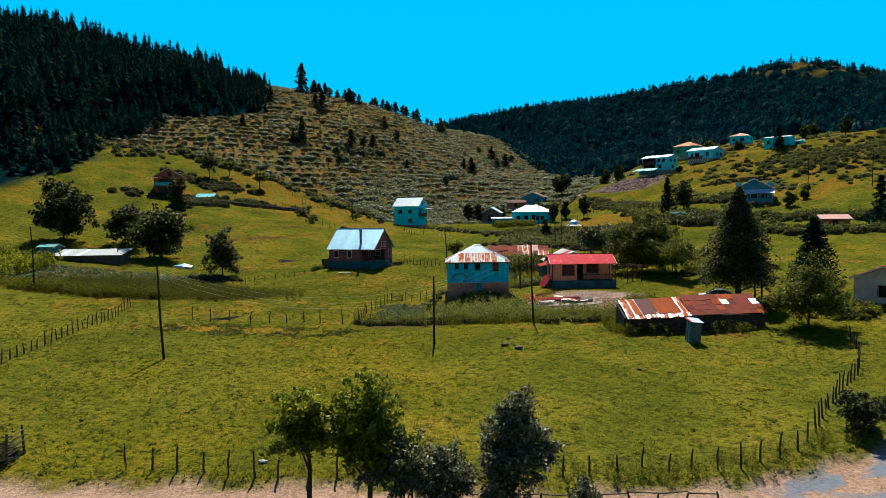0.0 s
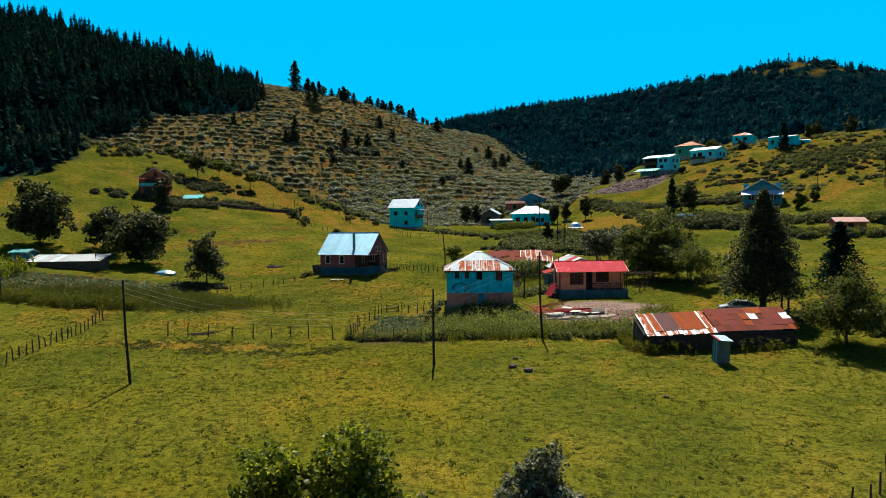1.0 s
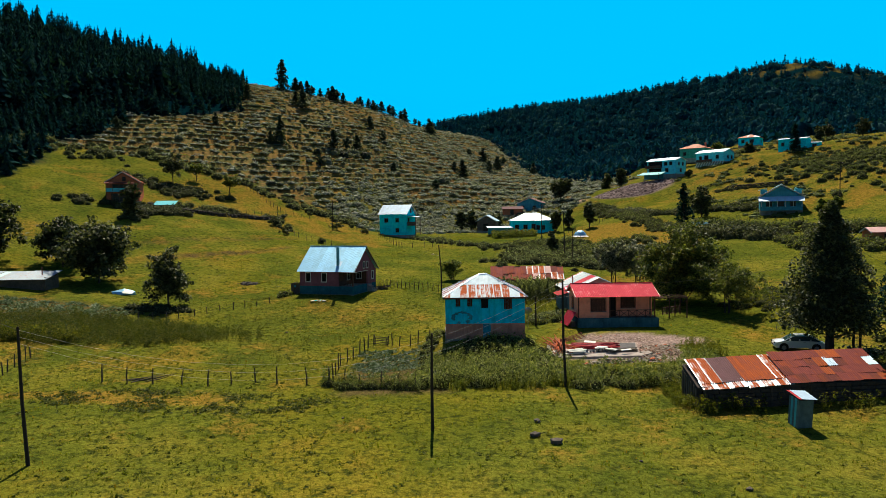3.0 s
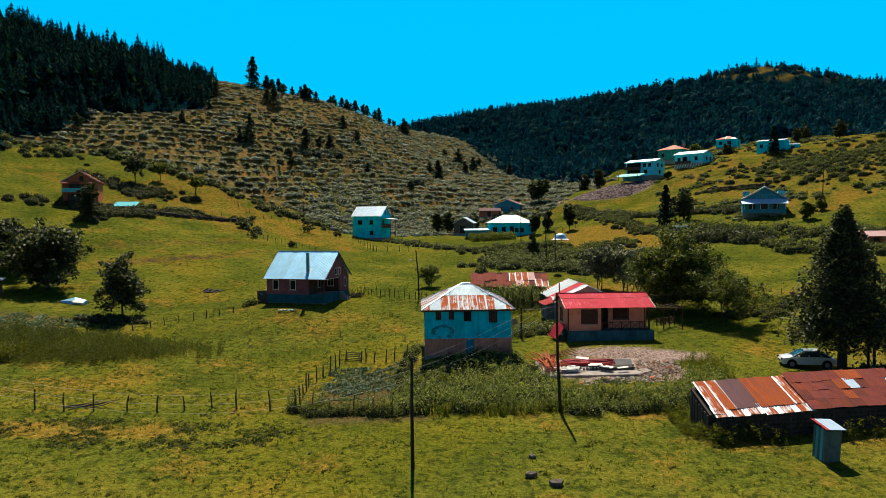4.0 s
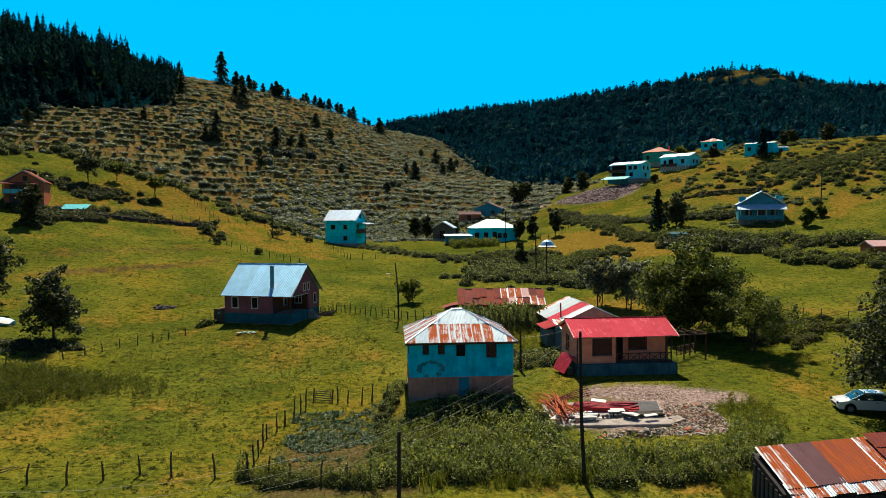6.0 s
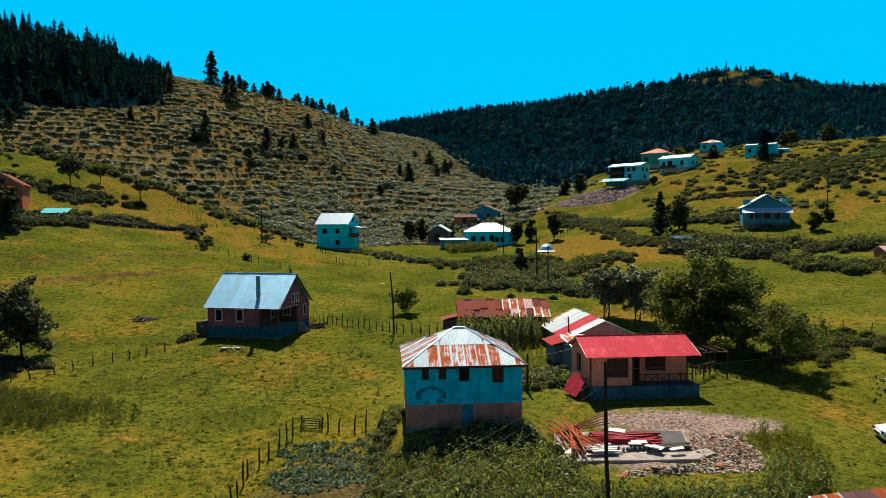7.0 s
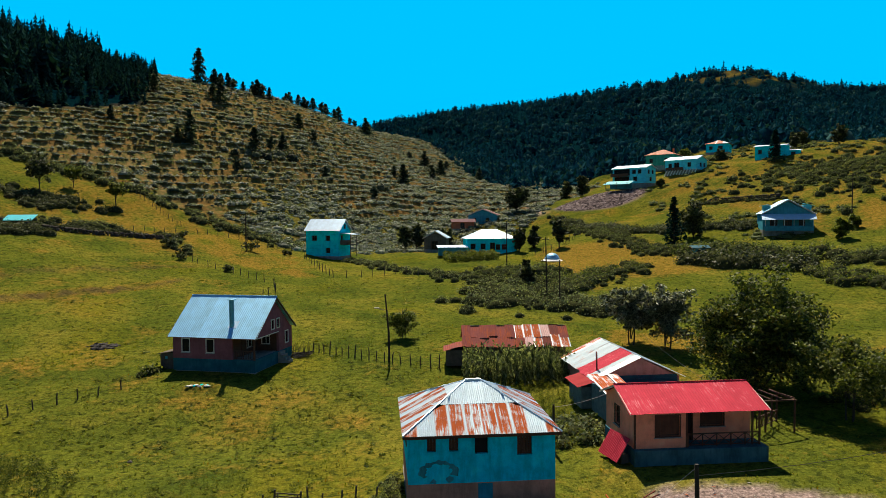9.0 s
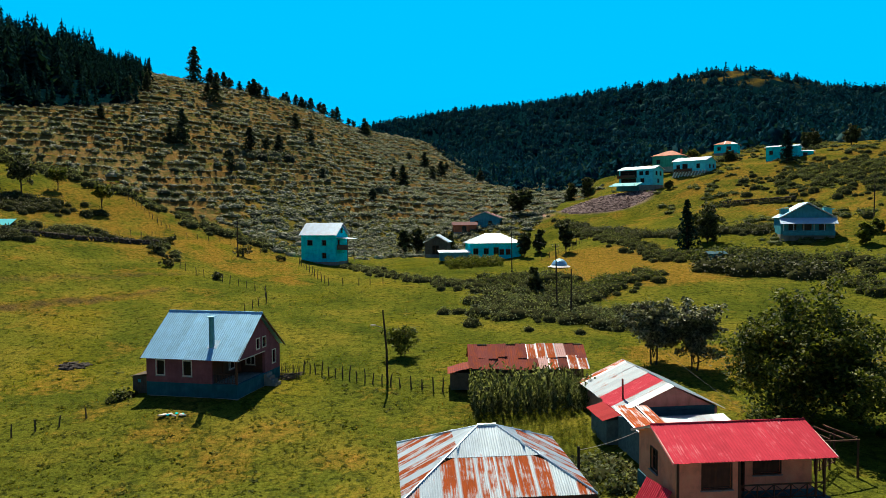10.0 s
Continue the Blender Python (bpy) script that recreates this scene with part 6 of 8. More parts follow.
fence("broken fence of dark stakes on a bank", [(22.6, 42.8), (25.5, 47.0), (28.6, 51.2), (31.8, 55.0), (35.5, 61.5), (37.4, 66.9)], 1.3, 1.3, 1, 8)
fence("rough pole rail fence along the roadside", [(-1.0, 34.2), (2.0, 34.3), (6.2, 34.4), (10.6, 34.5), (15.6, 34.6)], 1.5, 0.85, 0, 9, 2, "roadside rails")
fence("wire fence of short posts below the mauve house", [(-42.0, 104.5), (-35.6, 109.5), (-31.8, 114.0), (-27.6, 116.7), (-24.6, 119.6)], 1.7, 1.0, 2, 10)
fence("stake fence running from the house across the slope", [(-10.2, 129.0), (-7.6, 126.9), (-4.9, 124.7), (-1.8, 122.7), (3.6, 120.3)], 0.95, 1.15, 2, 11)
fence("field fence of short posts on a green slope", [(-41.2, 187.0), (-35.6, 180.9), (-30.1, 178.0), (-25.4, 173.6), (-20.5, 168.8), (-19.0, 161.0), (-21.6, 152.5)], 2.3, 1.3, 1, 12)
fence("field fence of posts below the pale blue house", [(-19.5, 203.4), (-15.0, 188.0), (-11.7, 178.4), (-6.7, 177.7), (-0.7, 180.5), (5.2, 177.0), (8.5, 170.2)], 2.6, 1.5, 1, 13)
fence("long fence between the dry field and the meadow", [(-68.1, 188.5), (-63.7, 190.0), (-54, 196), (-44.2, 205.0), (-34.4, 210.5), (-24.0, 209.0)], 2.2, 1.2, 2, 14)
fence("fence climbing across the dry upper field", [(-62.9, 226.0), (-54, 217.5), (-45.3, 208.5)], 1.8, 1.2, 1, 15)
fence("wire fence on thin posts across a far meadow", [(38.0, 121.0), (43.1, 118.6), (49.6, 115.1), (60, 111)], 2.4, 1.2, 1, 16)
fence("fence of dark posts round the dry field by the lane", [(30, 205), (36, 208), (40, 214), (46, 224)], 2.2, 1.3, 1, 17)


def gate():
    z = ground(-8.1, 94.6)
    g = thing("gate", "weathered wooden field gate between two posts", "gate", pose(-9.0, 94.7, z, 0, 4, -6) @ Matrix.Scale(0.75, 4))
    for x in (0, 2.05):
        part("gate_post", rod(bmesh.new(), [(x, 0, -0.2), (x, 0, 1.45)], (0.09, 0.08), 6), M["post"], g)
    for k in range(5):
        part("bar", boxes(((1.95, 0.04, 0.09), (1.02, 0, 0.2 + k * 0.24))), M["plank"], g)
    part("brace", boxes(((0.09, 0.035, 1.1), (0.25, -0.04, 0.65))), M["plank"], g)
    part("brace", boxes(((0.09, 0.035, 1.1), (1.8, -0.04, 0.65))), M["plank"], g)


gate()


# ---- trees ----
def crown_mesh(rng_t, radius, high, leaves, leaf, lobes=14, flat=0.9, taper=0.15):
    """Many small leaves gathered in feathery sprays that point outwards, with gaps between them."""
    lobes = int(lobes * 3.2)
    d = rng_t.normal(size=(lobes, 3))
    d /= np.linalg.norm(d, axis=1)[:, None]
    c = d * rng_t.uniform(0.15, 0.95, (lobes, 1)) ** 0.6 * rng_t.choice((0.75, 1.0, 1.0, 1.2), (lobes, 1)) * np.array([radius * 0.76, radius * 0.76, high / 2 * 0.8])
    up = np.clip(c[:, 2] / (high / 2), -1, 1)
    c[:, :2] *= (1 - taper * (up[:, None] + 0.5))
    axis = d * np.array([1, 1, 0.6]) + np.array([0, 0, 0.3]) + 0.45 * rng_t.normal(size=(lobes, 3))
    axis /= np.linalg.norm(axis, axis=1)[:, None]
    size = rng_t.uniform(0.12, 0.29, lobes) * (1 - 0.35 * taper * (up + 1)) * radius
    share = size ** 2 / (size ** 2).sum()
    pts = []
    for k in range(lobes):
        n = int(leaves * share[k])
        t = rng_t.uniform(-0.7, 1.0, (n, 1))
        width = 0.5 * size[k] * (1 - 0.6 * np.clip(t, 0, 1))
        pts.append(c[k] + axis[k] * t * size[k] * rng_t.uniform(0.9, 1.75) + rng_t.normal(size=(n, 3)) * width * np.array([1, 1, flat * 0.8]))
    return np.concatenate(pts), c


def broadleaf(label, x, y, high, radius, leaves, leaf, mat, seed, bare=0.25, lobes=16, group="", category="tree", name="tree", z=None, lean=0.0, stems=1, taper=0.15):
    """A tree with trunk, limbs that reach into the crown, and a leafy crown."""
    g = np.random.default_rng(seed)
    z = ground(x, y) if z is None else z
    t = thing(name, label, category, pose(x, y, z), group)
    ch = high * (1 - bare)
    p, c = crown_mesh(g, radius, ch, leaves, leaf, lobes, 0.9, taper)
    mid = np.array([lean, 0, high - ch / 2])
    keep = (p[:, 2] > -ch / 2 * 1.1) & (p[:, 2] + mid[2] > 0.05)
    v, f = leaf_quads(g, p[keep] + mid, leaf, 0.35)
    part("crown", quick_mesh("crown", v, f), mat, t)
    r0 = 0.018 * high + 0.03
    for s in range(stems):
        bx, by = (0, 0) if stems == 1 else (math.cos(s * 2.4) * 0.25, math.sin(s * 2.4) * 0.25)
        tip = (lean + bx * 2, by * 2, high * 0.8)
        bm = rod(bmesh.new(), [(bx, by, -0.2), (bx * 1.2 + g.uniform(-0.1, 0.1), by * 1.2, high * bare), (lean * 0.6 + bx * 1.5, by, high * 0.55), tip], (r0 / stems ** 0.5, r0 * 0.75 / stems ** 0.5, r0 * 0.45, r0 * 0.12), 7)
        part("trunk", bm, M["bark"], t)
    for k in range(min(len(c), 8)):
        e = c[k] + mid
        b0 = high * (bare + 0.08 * (k % 4))
        m_ = ((e[0]) * 0.5, e[1] * 0.5, (b0 + e[2]) / 2 - 0.1 * high * 0.2)
        part("limb", rod(bmesh.new(), [(0, 0, b0), m_, tuple(e)], (r0 * 0.4, r0 * 0.28, r0 * 0.08), 5), M["bark"], t)
    return t


def spruce_points(g, high, radius, levels, arms, per):
    pts = []
    for i in range(levels):
        u = i / levels
        zz = high * (0.06 + 0.93 * u)
        r = radius * (1 - u) ** 0.85 * (0.75 + 0.4 * g.random()) + 0.12
        for a in g.uniform(0, math.tau, arms):
            rr = r * g.uniform(0.7, 1.12)
            s = np.sort(g.uniform(0.12, 1.0, per))
            drop = rr * g.uniform(0.2, 0.42)
            side = g.normal(size=per) * 0.16 * rr * s
            pts.append(np.stack([np.cos(a) * rr * s - np.sin(a) * side, np.sin(a) * rr * s + np.cos(a) * side, zz - drop * s ** 1.5 + 0.08 * rr * g.normal(size=per)], 1))
    return np.concatenate(pts)


def spruce(label, x, y, high, radius, seed, levels=24, arms=9, per=12, leaf=0.28, mat="needle", group="", name="spruce"):
    g = np.random.default_rng(seed)
    t = thing(name, label, "tree", pose(x, y, ground(x, y)), group)
    v, f = leaf_quads(g, spruce_points(g, high, radius, levels, arms, per), leaf, 0.6, 0.45)
    part("crown", quick_mesh("crown", v, f), M[mat], t)
    part("trunk", rod(bmesh.new(), [(0, 0, -0.2), (0, 0, high * 0.5), (0, 0, high * 0.97)], (0.022 * high, 0.013 * high, 0.02), 7), M["bark"], t)
    return t


def cone_tree(label, x, y, high, radius, seed):
    """A tall leafy tree, broad below and pointed above, with drooping boughs in ragged sprays."""
    g = np.random.default_rng(seed)
    t = thing("tree", label, "tree", pose(x, y, ground(x, y)))
    pts = []
    for k in range(600):
        u = g.random() ** 1.15
        zz = high * (0.22 + 0.77 * u)
        r = radius * min(1.0, 0.85 + 1.0 * u) * (1 - u ** 1.4) ** 0.9 * g.choice((0.55, 0.75, 0.9, 1.0, 1.18)) * g.uniform(0.85, 1.1) + 0.25
        a = g.uniform(0, math.tau)
        n = int(26 + 36 * r / radius)
        s = np.sqrt(g.uniform(0.08, 1.0, n))
        side = g.normal(size=n) * (0.16 + 0.12 * s) * max(0.8, r * 0.45)
        rise = 0.25 * r * s - 0.5 * r * s ** 2.2
        pts.append(np.stack([np.cos(a) * r * s - np.sin(a) * side, np.sin(a) * r * s + np.cos(a) * side, zz + rise + g.normal(size=n) * 0.22], 1))
    p = np.concatenate(pts)
    v, f = leaf_quads(g, p[p[:, 2] > np.where(p[:, 0] > 0.6, 0.2, 2.1)], 0.15, 0.3, 0.6)
    part("crown", quick_mesh("crown", v, f), M["leaf_dark"], t)
    part("trunk", rod(bmesh.new(), [(0, 0, -0.3), (0.1, 0, high * 0.5), (0, 0, high * 0.96)], (0.42, 0.25, 0.03), 8), M["bark"], t)
    for k in range(14):
        a, z0 = k * 2.4, high * (0.12 + 0.05 * k)
        r = radius * (1 - k / 17) * 0.8
        part("limb", rod(bmesh.new(), [(0, 0, z0), (math.cos(a) * r * 0.5, math.sin(a) * r * 0.5, z0 + 0.5), (math.cos(a) * r, math.sin(a) * r, z0 + 0.3)], (0.12, 0.08, 0.02), 5), M["bark"], t)
    return t


# by the road
broadleaf("young broadleaf tree with fresh yellow-green top beside a road", -3.8, 33.6, 7.3, 2.6, 9000, 0.13, M["leaf_light"], 1, 0.2, 24, taper=0.2)
broadleaf("slender young broadleaf tree with thin trunk beside a road", -6.9, 33.9, 6.5, 2.4, 6500, 0.13, M["leaf_light"], 2, 0.3, 20, taper=0.2)
broadleaf("grey-leaved roadside shrub with dense upright twigs", -2.0, 33.3, 4.8, 2.3, 9500, 0.085, M["leaf_grey"], 3, 0.06, 12, category="shrub", name="shrub", stems=3)
broadleaf("dense silvery-dark tree with pointed top beside a road", 3.3, 33.8, 6.6, 2.8, 15000, 0.11, M["leaf_grey"], 4, 0.03, 26, taper=0.35)
broadleaf("low silvery roadside shrub under a taller tree", 0.1, 33.2, 4.2, 2.3, 8500, 0.09, M["leaf_grey"], 5, 0.05, 14, category="shrub", name="shrub", stems=3)
broadleaf("small silvery shrub growing through a rail fence", 6.8, 33.6, 2.0, 1.0, 2200, 0.07, M["leaf_grey"], 6, 0.05, 10, category="shrub", name="shrub", stems=3)
broadleaf("dark dense bush on a roadside bank", 25.4, 42.2, 2.9, 2.2, 4200, 0.12, M["leaf_dark"], 7, 0.04, 14, category="shrub", name="shrub", stems=3)
# meadow and farm trees
broadleaf("broad round dark tree with long shadow beside the shed", 35.4, 70.6, 6.8, 4.9, 17000, 0.13, M["walnut"], 8, 0.08, 20)
cone_tree("broad dense dark conical tree towering beside a parked car", 33.1, 82.9, 13.7, 4.2, 9)
spruce("pointed dark spruce behind a round tree", 49.0, 97.5, 8.8, 4.2, 10, 22, 13, 18, 0.26)
broadleaf("large spreading dark walnut tree behind the orange house", 28.6, 109.6, 10.4, 7.2, 42000, 0.16, M["walnut"], 11, -0.04, 40, taper=0.4)
broadleaf("spreading fruit tree casting a long shadow on grass", 31.2, 101.4, 6.4, 4.9, 13000, 0.13, M["leaf"], 12, 0.22, 16, stems=3, taper=0.3)
broadleaf("grey-leaved tree with dark forked trunks behind a barn", 23.9, 127.0, 7.0, 3.5, 11000, 0.17, M["leaf_grey"], 13, 0.1, 18, stems=2)
broadleaf("grey-leaved tree with several dark trunks on dry grass", 26.8, 124.2, 6.9, 3.6, 11000, 0.17, M["leaf_grey"], 14, 0.1, 18, stems=2)
broadleaf("round bushy tree on the slope below a pasture", 33.5, 122, 6.0, 3.6, 5200, 0.22, M["leaf"], 15, 0.12, 18)
broadleaf("large dark walnut tree behind a tin-roofed shed", -75.0, 131.0, 12.0, 6.6, 9500, 0.34, M["leaf_dark"], 16, 0.04, 26, taper=0.25)
broadleaf("dark walnut tree with broad crown above a shed", -64.5, 135.0, 8.8, 5.4, 6000, 0.32, M["leaf_dark"], 17, 0.06, 22)
broadleaf("very broad dark walnut tree overhanging a tin-roofed shed", -55.4, 128.5, 10.6, 7.0, 12000, 0.28, M["leaf_dark"], 18, 0.04, 30)
broadleaf("upright dark pear tree standing in its own shade", -39.4, 115.5, 8.2, 4.2, 7500, 0.2, M["leaf_dark"], 19, 0.04, 20, taper=0.35)
broadleaf("dark bushy tree beside the brown house", -69.2, 171.0, 9.4, 2.9, 3600, 0.26, M["leaf_dark"], 20, 0.02, 18, taper=0.4)
broadleaf("thin open tree with bare trunk on the upper field", -74.5, 207.5, 8.6, 3.6, 1900, 0.3, M["leaf_dark"], 21, 0.24, 14)
broadleaf("small open fruit tree on the dry field", -71.5, 216.5, 5.2, 2.6, 1000, 0.28, M["leaf"], 22, 0.22, 12)
broadleaf("small round tree with bare trunk on the dry field", -60.8, 212.0, 6.4, 2.5, 1300, 0.28, M["leaf"], 23, 0.28, 12)
broadleaf("light green bushy shrub behind a leaning pole", -0.6, 132.0, 4.2, 2.1, 3200, 0.13, M["leaf"], 24, 0.05, 12, category="shrub", name="shrub", stems=3)
broadleaf("dark round tree beside a lane", 38.2, 272, 8.6, 4.8, 2600, 0.5, M["leaf_dark"], 25, 0.1, 18)
spruce("dark spruce standing among hedges", 56.1, 193.0, 9.8, 2.7, 26, 18, 9, 9, 0.4)
broadleaf("rounded dark tree standing beside a spruce and hedges", 61.2, 195.0, 9.0, 3.7, 3800, 0.3, M["leaf_dark"], 27, 0.0, 18, taper=0.3)
spruce("dark spruce at the meadow edge", 84.5, 143.5, 10.4, 3.2, 28, 18, 9, 9, 0.4)
spruce("tall dark spruce before a pale house", 113.5, 256.5, 9.8, 3.0, 29, 16, 9, 8, 0.5)
for k, (x_, y_, h_, r_, m_) in enumerate(((12.8, 236, 6.0, 2.8, "leaf_dark"), (2.5, 233, 8.0, 2.4, "leaf_dark"), (5.5, 238, 7, 2.6, "leaf_dark"), (36.3, 209.0, 6.4, 2.6, "leaf_dark"), (27.8, 211.5, 6.2, 1.9, "leaf_dark"),
                                          (31.5, 213, 5.4, 1.8, "leaf_dark"), (19.8, 163, 5.2, 1.3, "leaf_dark"), (88.5, 184, 3.0, 1.4, "leaf"), (82.0, 178, 4.4, 2.2, "leaf"), (78.5, 257, 2.6, 1.3, "leaf_dark"), (62, 281, 7.4, 3.2, "leaf_dark"),
                                          (100.8, 291, 6.5, 2.8, "leaf"), (139, 284, 7.0, 3.2, "leaf_dark"), (150, 281, 7.2, 3.4, "leaf_dark"), (108.5, 281, 3.4, 2.4, "leaf_dark"), (58, 286, 6.5, 2.6, "leaf_dark"), (133, 279, 6, 2.5, "leaf_dark"))):
    broadleaf("dark bushy tree among houses and hedges" if m_ == "leaf_dark" else "green bushy tree among houses and hedges", x_, y_, h_, r_, 2000, 0.24 + 0.0008 * y_, M[m_], 60 + k, -0.04, 12, "village trees", taper=0.25)

# lone conifers on the terraced hillside: three shapes, set again and again
HILL = ((-88, 390, 17), (-66.3, 336, 10), (-63.3, 280.7, 11), (-66, 277, 7), (-46.7, 269, 7.5), (-37.8, 346.7, 10), (-45.5, 292, 10),
        (-41, 296, 9), (-37.9, 302.6, 8), (-22.8, 294.6, 7), (-6.3, 291, 8), (17.2, 413.6, 12), (4.8, 341.8, 10), (30.2, 437, 10), (-13.2, 441.9, 12),
        (-86.8, 280, 6), (-107.2, 245.9, 9), (18.7, 375.7, 9), (-76, 395, 9), (-73, 392, 8), (-63, 398, 10), (-58, 402, 9), (-36, 432, 11),
        (-40, 428, 10), (-30, 440, 9), (-22, 450, 8), (-70, 340, 8), (-88, 326, 9), (-92, 318, 10), (1, 350, 8), (44, 405, 9), (10, 425, 8), (24, 395, 9))
crest = random.Random(61)
CREST = [(cx + crest.uniform(-7, 7), cy + crest.uniform(-5, 5), crest.uniform(6, 12)) for cx, cy, n_ in ((-80, 399, 5), (-68, 402, 4), (-50, 431, 5), (-42, 438, 3), (-30, 450, 2), (-18, 462, 2)) for _ in range(n_)]
hill_trees = [spruce("dark spruce standing alone on the terraced hillside", x_, y_, h_, h_ * 0.36, 80 + k, 15, 8, 10, 0.05 * h_, "needle_hill", "hillside spruces") for k, (x_, y_, h_) in enumerate(HILL[:3])]
hill_bush = broadleaf("dark bushy tree standing alone on the terraced hillside", -30, 330, 6, 2.6, 1500, 0.26, M["needle_hill"], 88, -0.02, 12, "hillside trees", taper=0.3)
for k, (x_, y_, h_) in enumerate([*HILL[3:], *CREST]):
    if k % 3 == 1:
        copy_thing(hill_bush, pose(x_, y_, ground(x_, y_), 0, 0, k * 67) @ Matrix.Scale(0.62 * h_ / 6, 4))
    else:
        copy_thing(hill_trees[k % 3], pose(x_, y_, ground(x_, y_), 0, 0, k * 67) @ Matrix.Scale((0.75, 0.85, 0.65, 0.8)[k % 4] * h_ / HILL[k % 3][2], 4) @ Matrix.Diagonal(((1.35, 1.2, 1.5)[k % 3], (1.35, 1.2, 1.5)[k % 3], 1, 1)))

# ---- hedges, thickets and crops ----
bushes = [bush_shape(np.random.default_rng(70 + k), 100, 0.85, 0.115, 0.4, 0.7) for k in range(5)]
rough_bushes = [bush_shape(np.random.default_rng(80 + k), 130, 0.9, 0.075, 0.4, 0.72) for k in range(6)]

leafy_mass = [bush_shape(np.random.default_rng(95 + k), 210, 0.9, 0.07, 0.35, 0.68) for k in range(5)]


def along(g, line, n, wide):
    seg = np.array(line, float)
    d = np.hypot(*(seg[1:] - seg[:-1]).T)
    s = g.uniform(0, d.sum(), n)
    k = np.clip(np.searchsorted(np.cumsum(d), s), 0, len(d) - 1)
    u = (s - (np.cumsum(d) - d)[k]) / d[k]
    p = seg[k] + (seg[k + 1] - seg[k]) * u[:, None]
    return p + g.normal(size=(n, 2)) * wide * 0.5


def hedge(label, line, n, wide, low, high, mat, seed, shapes=None, name="hedge", slim=1.0):
    global rng
    rng = np.random.default_rng(seed)
    p = along(rng, line, n, wide)
    return plant(name, shapes or rough_bushes, p[:, 0], p[:, 1], low, high, M[mat], label, "hedge", slim)


hedge("tangled grey-green thicket between meadows below the village", [(12, 147), (14, 160), (20, 157), (22, 148), (26, 146), (31, 150)], 230, 5.0, 0.7, 1.8, "hedge_grey", 1)
hedge("overgrown hedge with climbing plants below a white house", [(-9, 206), (-4, 196), (0, 188), (8, 178), (14, 170), (20, 166)], 170, 3.0, 0.6, 1.3, "hedge_grey", 2)
hedge("bushy thicket beside a plot and a pole", [(12, 172), (20, 180), (24, 172), (25, 160), (30, 166)], 190, 5.5, 0.7, 1.8, "hedge", 3)
hedge("dense green hedge along the edge of a pasture", [(25, 160), (30.6, 168.4), (35, 169.7), (42, 173.5)], 130, 3.0, 0.8, 1.7, "leaf", 4)
hedge("tall dark green hedge above a pasture", [(51.4, 175), (54, 171), (58, 168), (62.2, 165), (64.3, 161)], 120, 2.6, 1.5, 2.9, "leaf_dark", 5)
hedge("tall grey-green bushes massed behind a dark hedge", [(55, 182), (60.3, 176), (65, 172), (69.6, 169)], 120, 4.0, 1.3, 3.0, "hedge", 35)
hedge("silvery and green bushes beside the gabled house yard", [(70, 166), (76, 163), (84, 158), (92, 150)], 90, 4.0, 1.2, 2.6, "hedge", 36)
hedge("long dark hedge running along a pasture", [(64.3, 159), (65, 153), (68, 148), (80, 140), (95, 133)], 190, 2.8, 1.0, 1.9, "leaf", 6)
hedge("low hedge rows below the upper houses", [(46, 249), (49.3, 226), (50, 199), (49.6, 188), (55, 185)], 190, 3.2, 0.8, 1.7, "hedge", 7)
hedge("hedge row along a terrace under the upper houses", [(46, 246), (52, 226), (55, 213), (59.6, 208), (66, 202), (76, 197)], 210, 2.2, 1.0, 2.0, "leaf_dark", 8)
hedge("light-topped bushes along a dark hedge", [(53, 222), (56, 215), (60.6, 210), (67, 204), (76, 199)], 150, 2.2, 0.8, 1.7, "hedge", 38)
hedge("dark hedge bank beside the dry field", [(78, 229), (81, 227), (87, 220), (94.5, 216)], 70, 1.2, 0.5, 1.0, "leaf_dark", 9)
hedge("scattered hawthorn bushes on the slope beside the houses", [(101, 240), (110, 226), (118, 214), (128, 200)], 330, 19, 0.7, 1.8, "hedge", 10)
hedge("dense hawthorn and bramble below the ridge", [(112, 244), (124, 238), (138, 240), (156, 250)], 260, 14, 0.7, 1.8, "hedge", 37)
hedge("bushes along the ridge beside pale houses", [(104, 286), (125, 277), (140, 275)], 80, 5, 0.7, 1.6, "hedge_grey", 11)
hedge("bushes along the foot of the terraced hill", [(-92, 229), (-70, 226), (-52, 224), (-40, 219), (-30, 216), (-22, 220)], 190, 3.2, 0.8, 1.9, "hedge_grey", 12)
hedge("silvery bushes below the spruce wood", [(-150, 190), (-128, 205), (-110, 218), (-95, 226)], 150, 9, 0.9, 2.2, "hedge_grey", 13)
hedge("bushes round the yard of the brown house", [(-88, 176), (-80, 179), (-72, 181), (-64, 184)], 70, 3.5, 0.8, 1.8, "leaf_dark", 14)
hedge("dark overgrown bank below the upper field", [(-72, 186), (-62, 188.5), (-52, 194), (-46, 199)], 100, 1.6, 0.6, 1.2, "leaf_dark", 15)
hedge("bushes along a field edge and stone wall", [(-46, 200), (-43, 193), (-40, 189)], 36, 2.0, 0.7, 1.3, "hedge_grey", 16)
hedge("dark dense bushes below the brown house", [(-69, 170.5), (-69.5, 178), (-66.7, 181.4), (-63, 184)], 60, 2.4, 0.9, 2.0, "leaf_dark", 45)
hedge("dark bushes under thin trees on the upper field", [(-76, 202.5), (-72, 199.6), (-69.5, 201)], 34, 2.0, 0.9, 1.8, "leaf_dark", 46)
hedge("grey-green garden growth behind a terrace wall", [(-66, 191), (-62, 192.2), (-57, 196.6)], 50, 2.4, 0.7, 1.5, "hedge_grey", 47)
hedge("bushes around the thin trees of the upper field", [(-84, 205), (-76, 203), (-66, 207), (-60, 210)], 70, 3.5, 0.9, 2.0, "leaf_dark", 17)
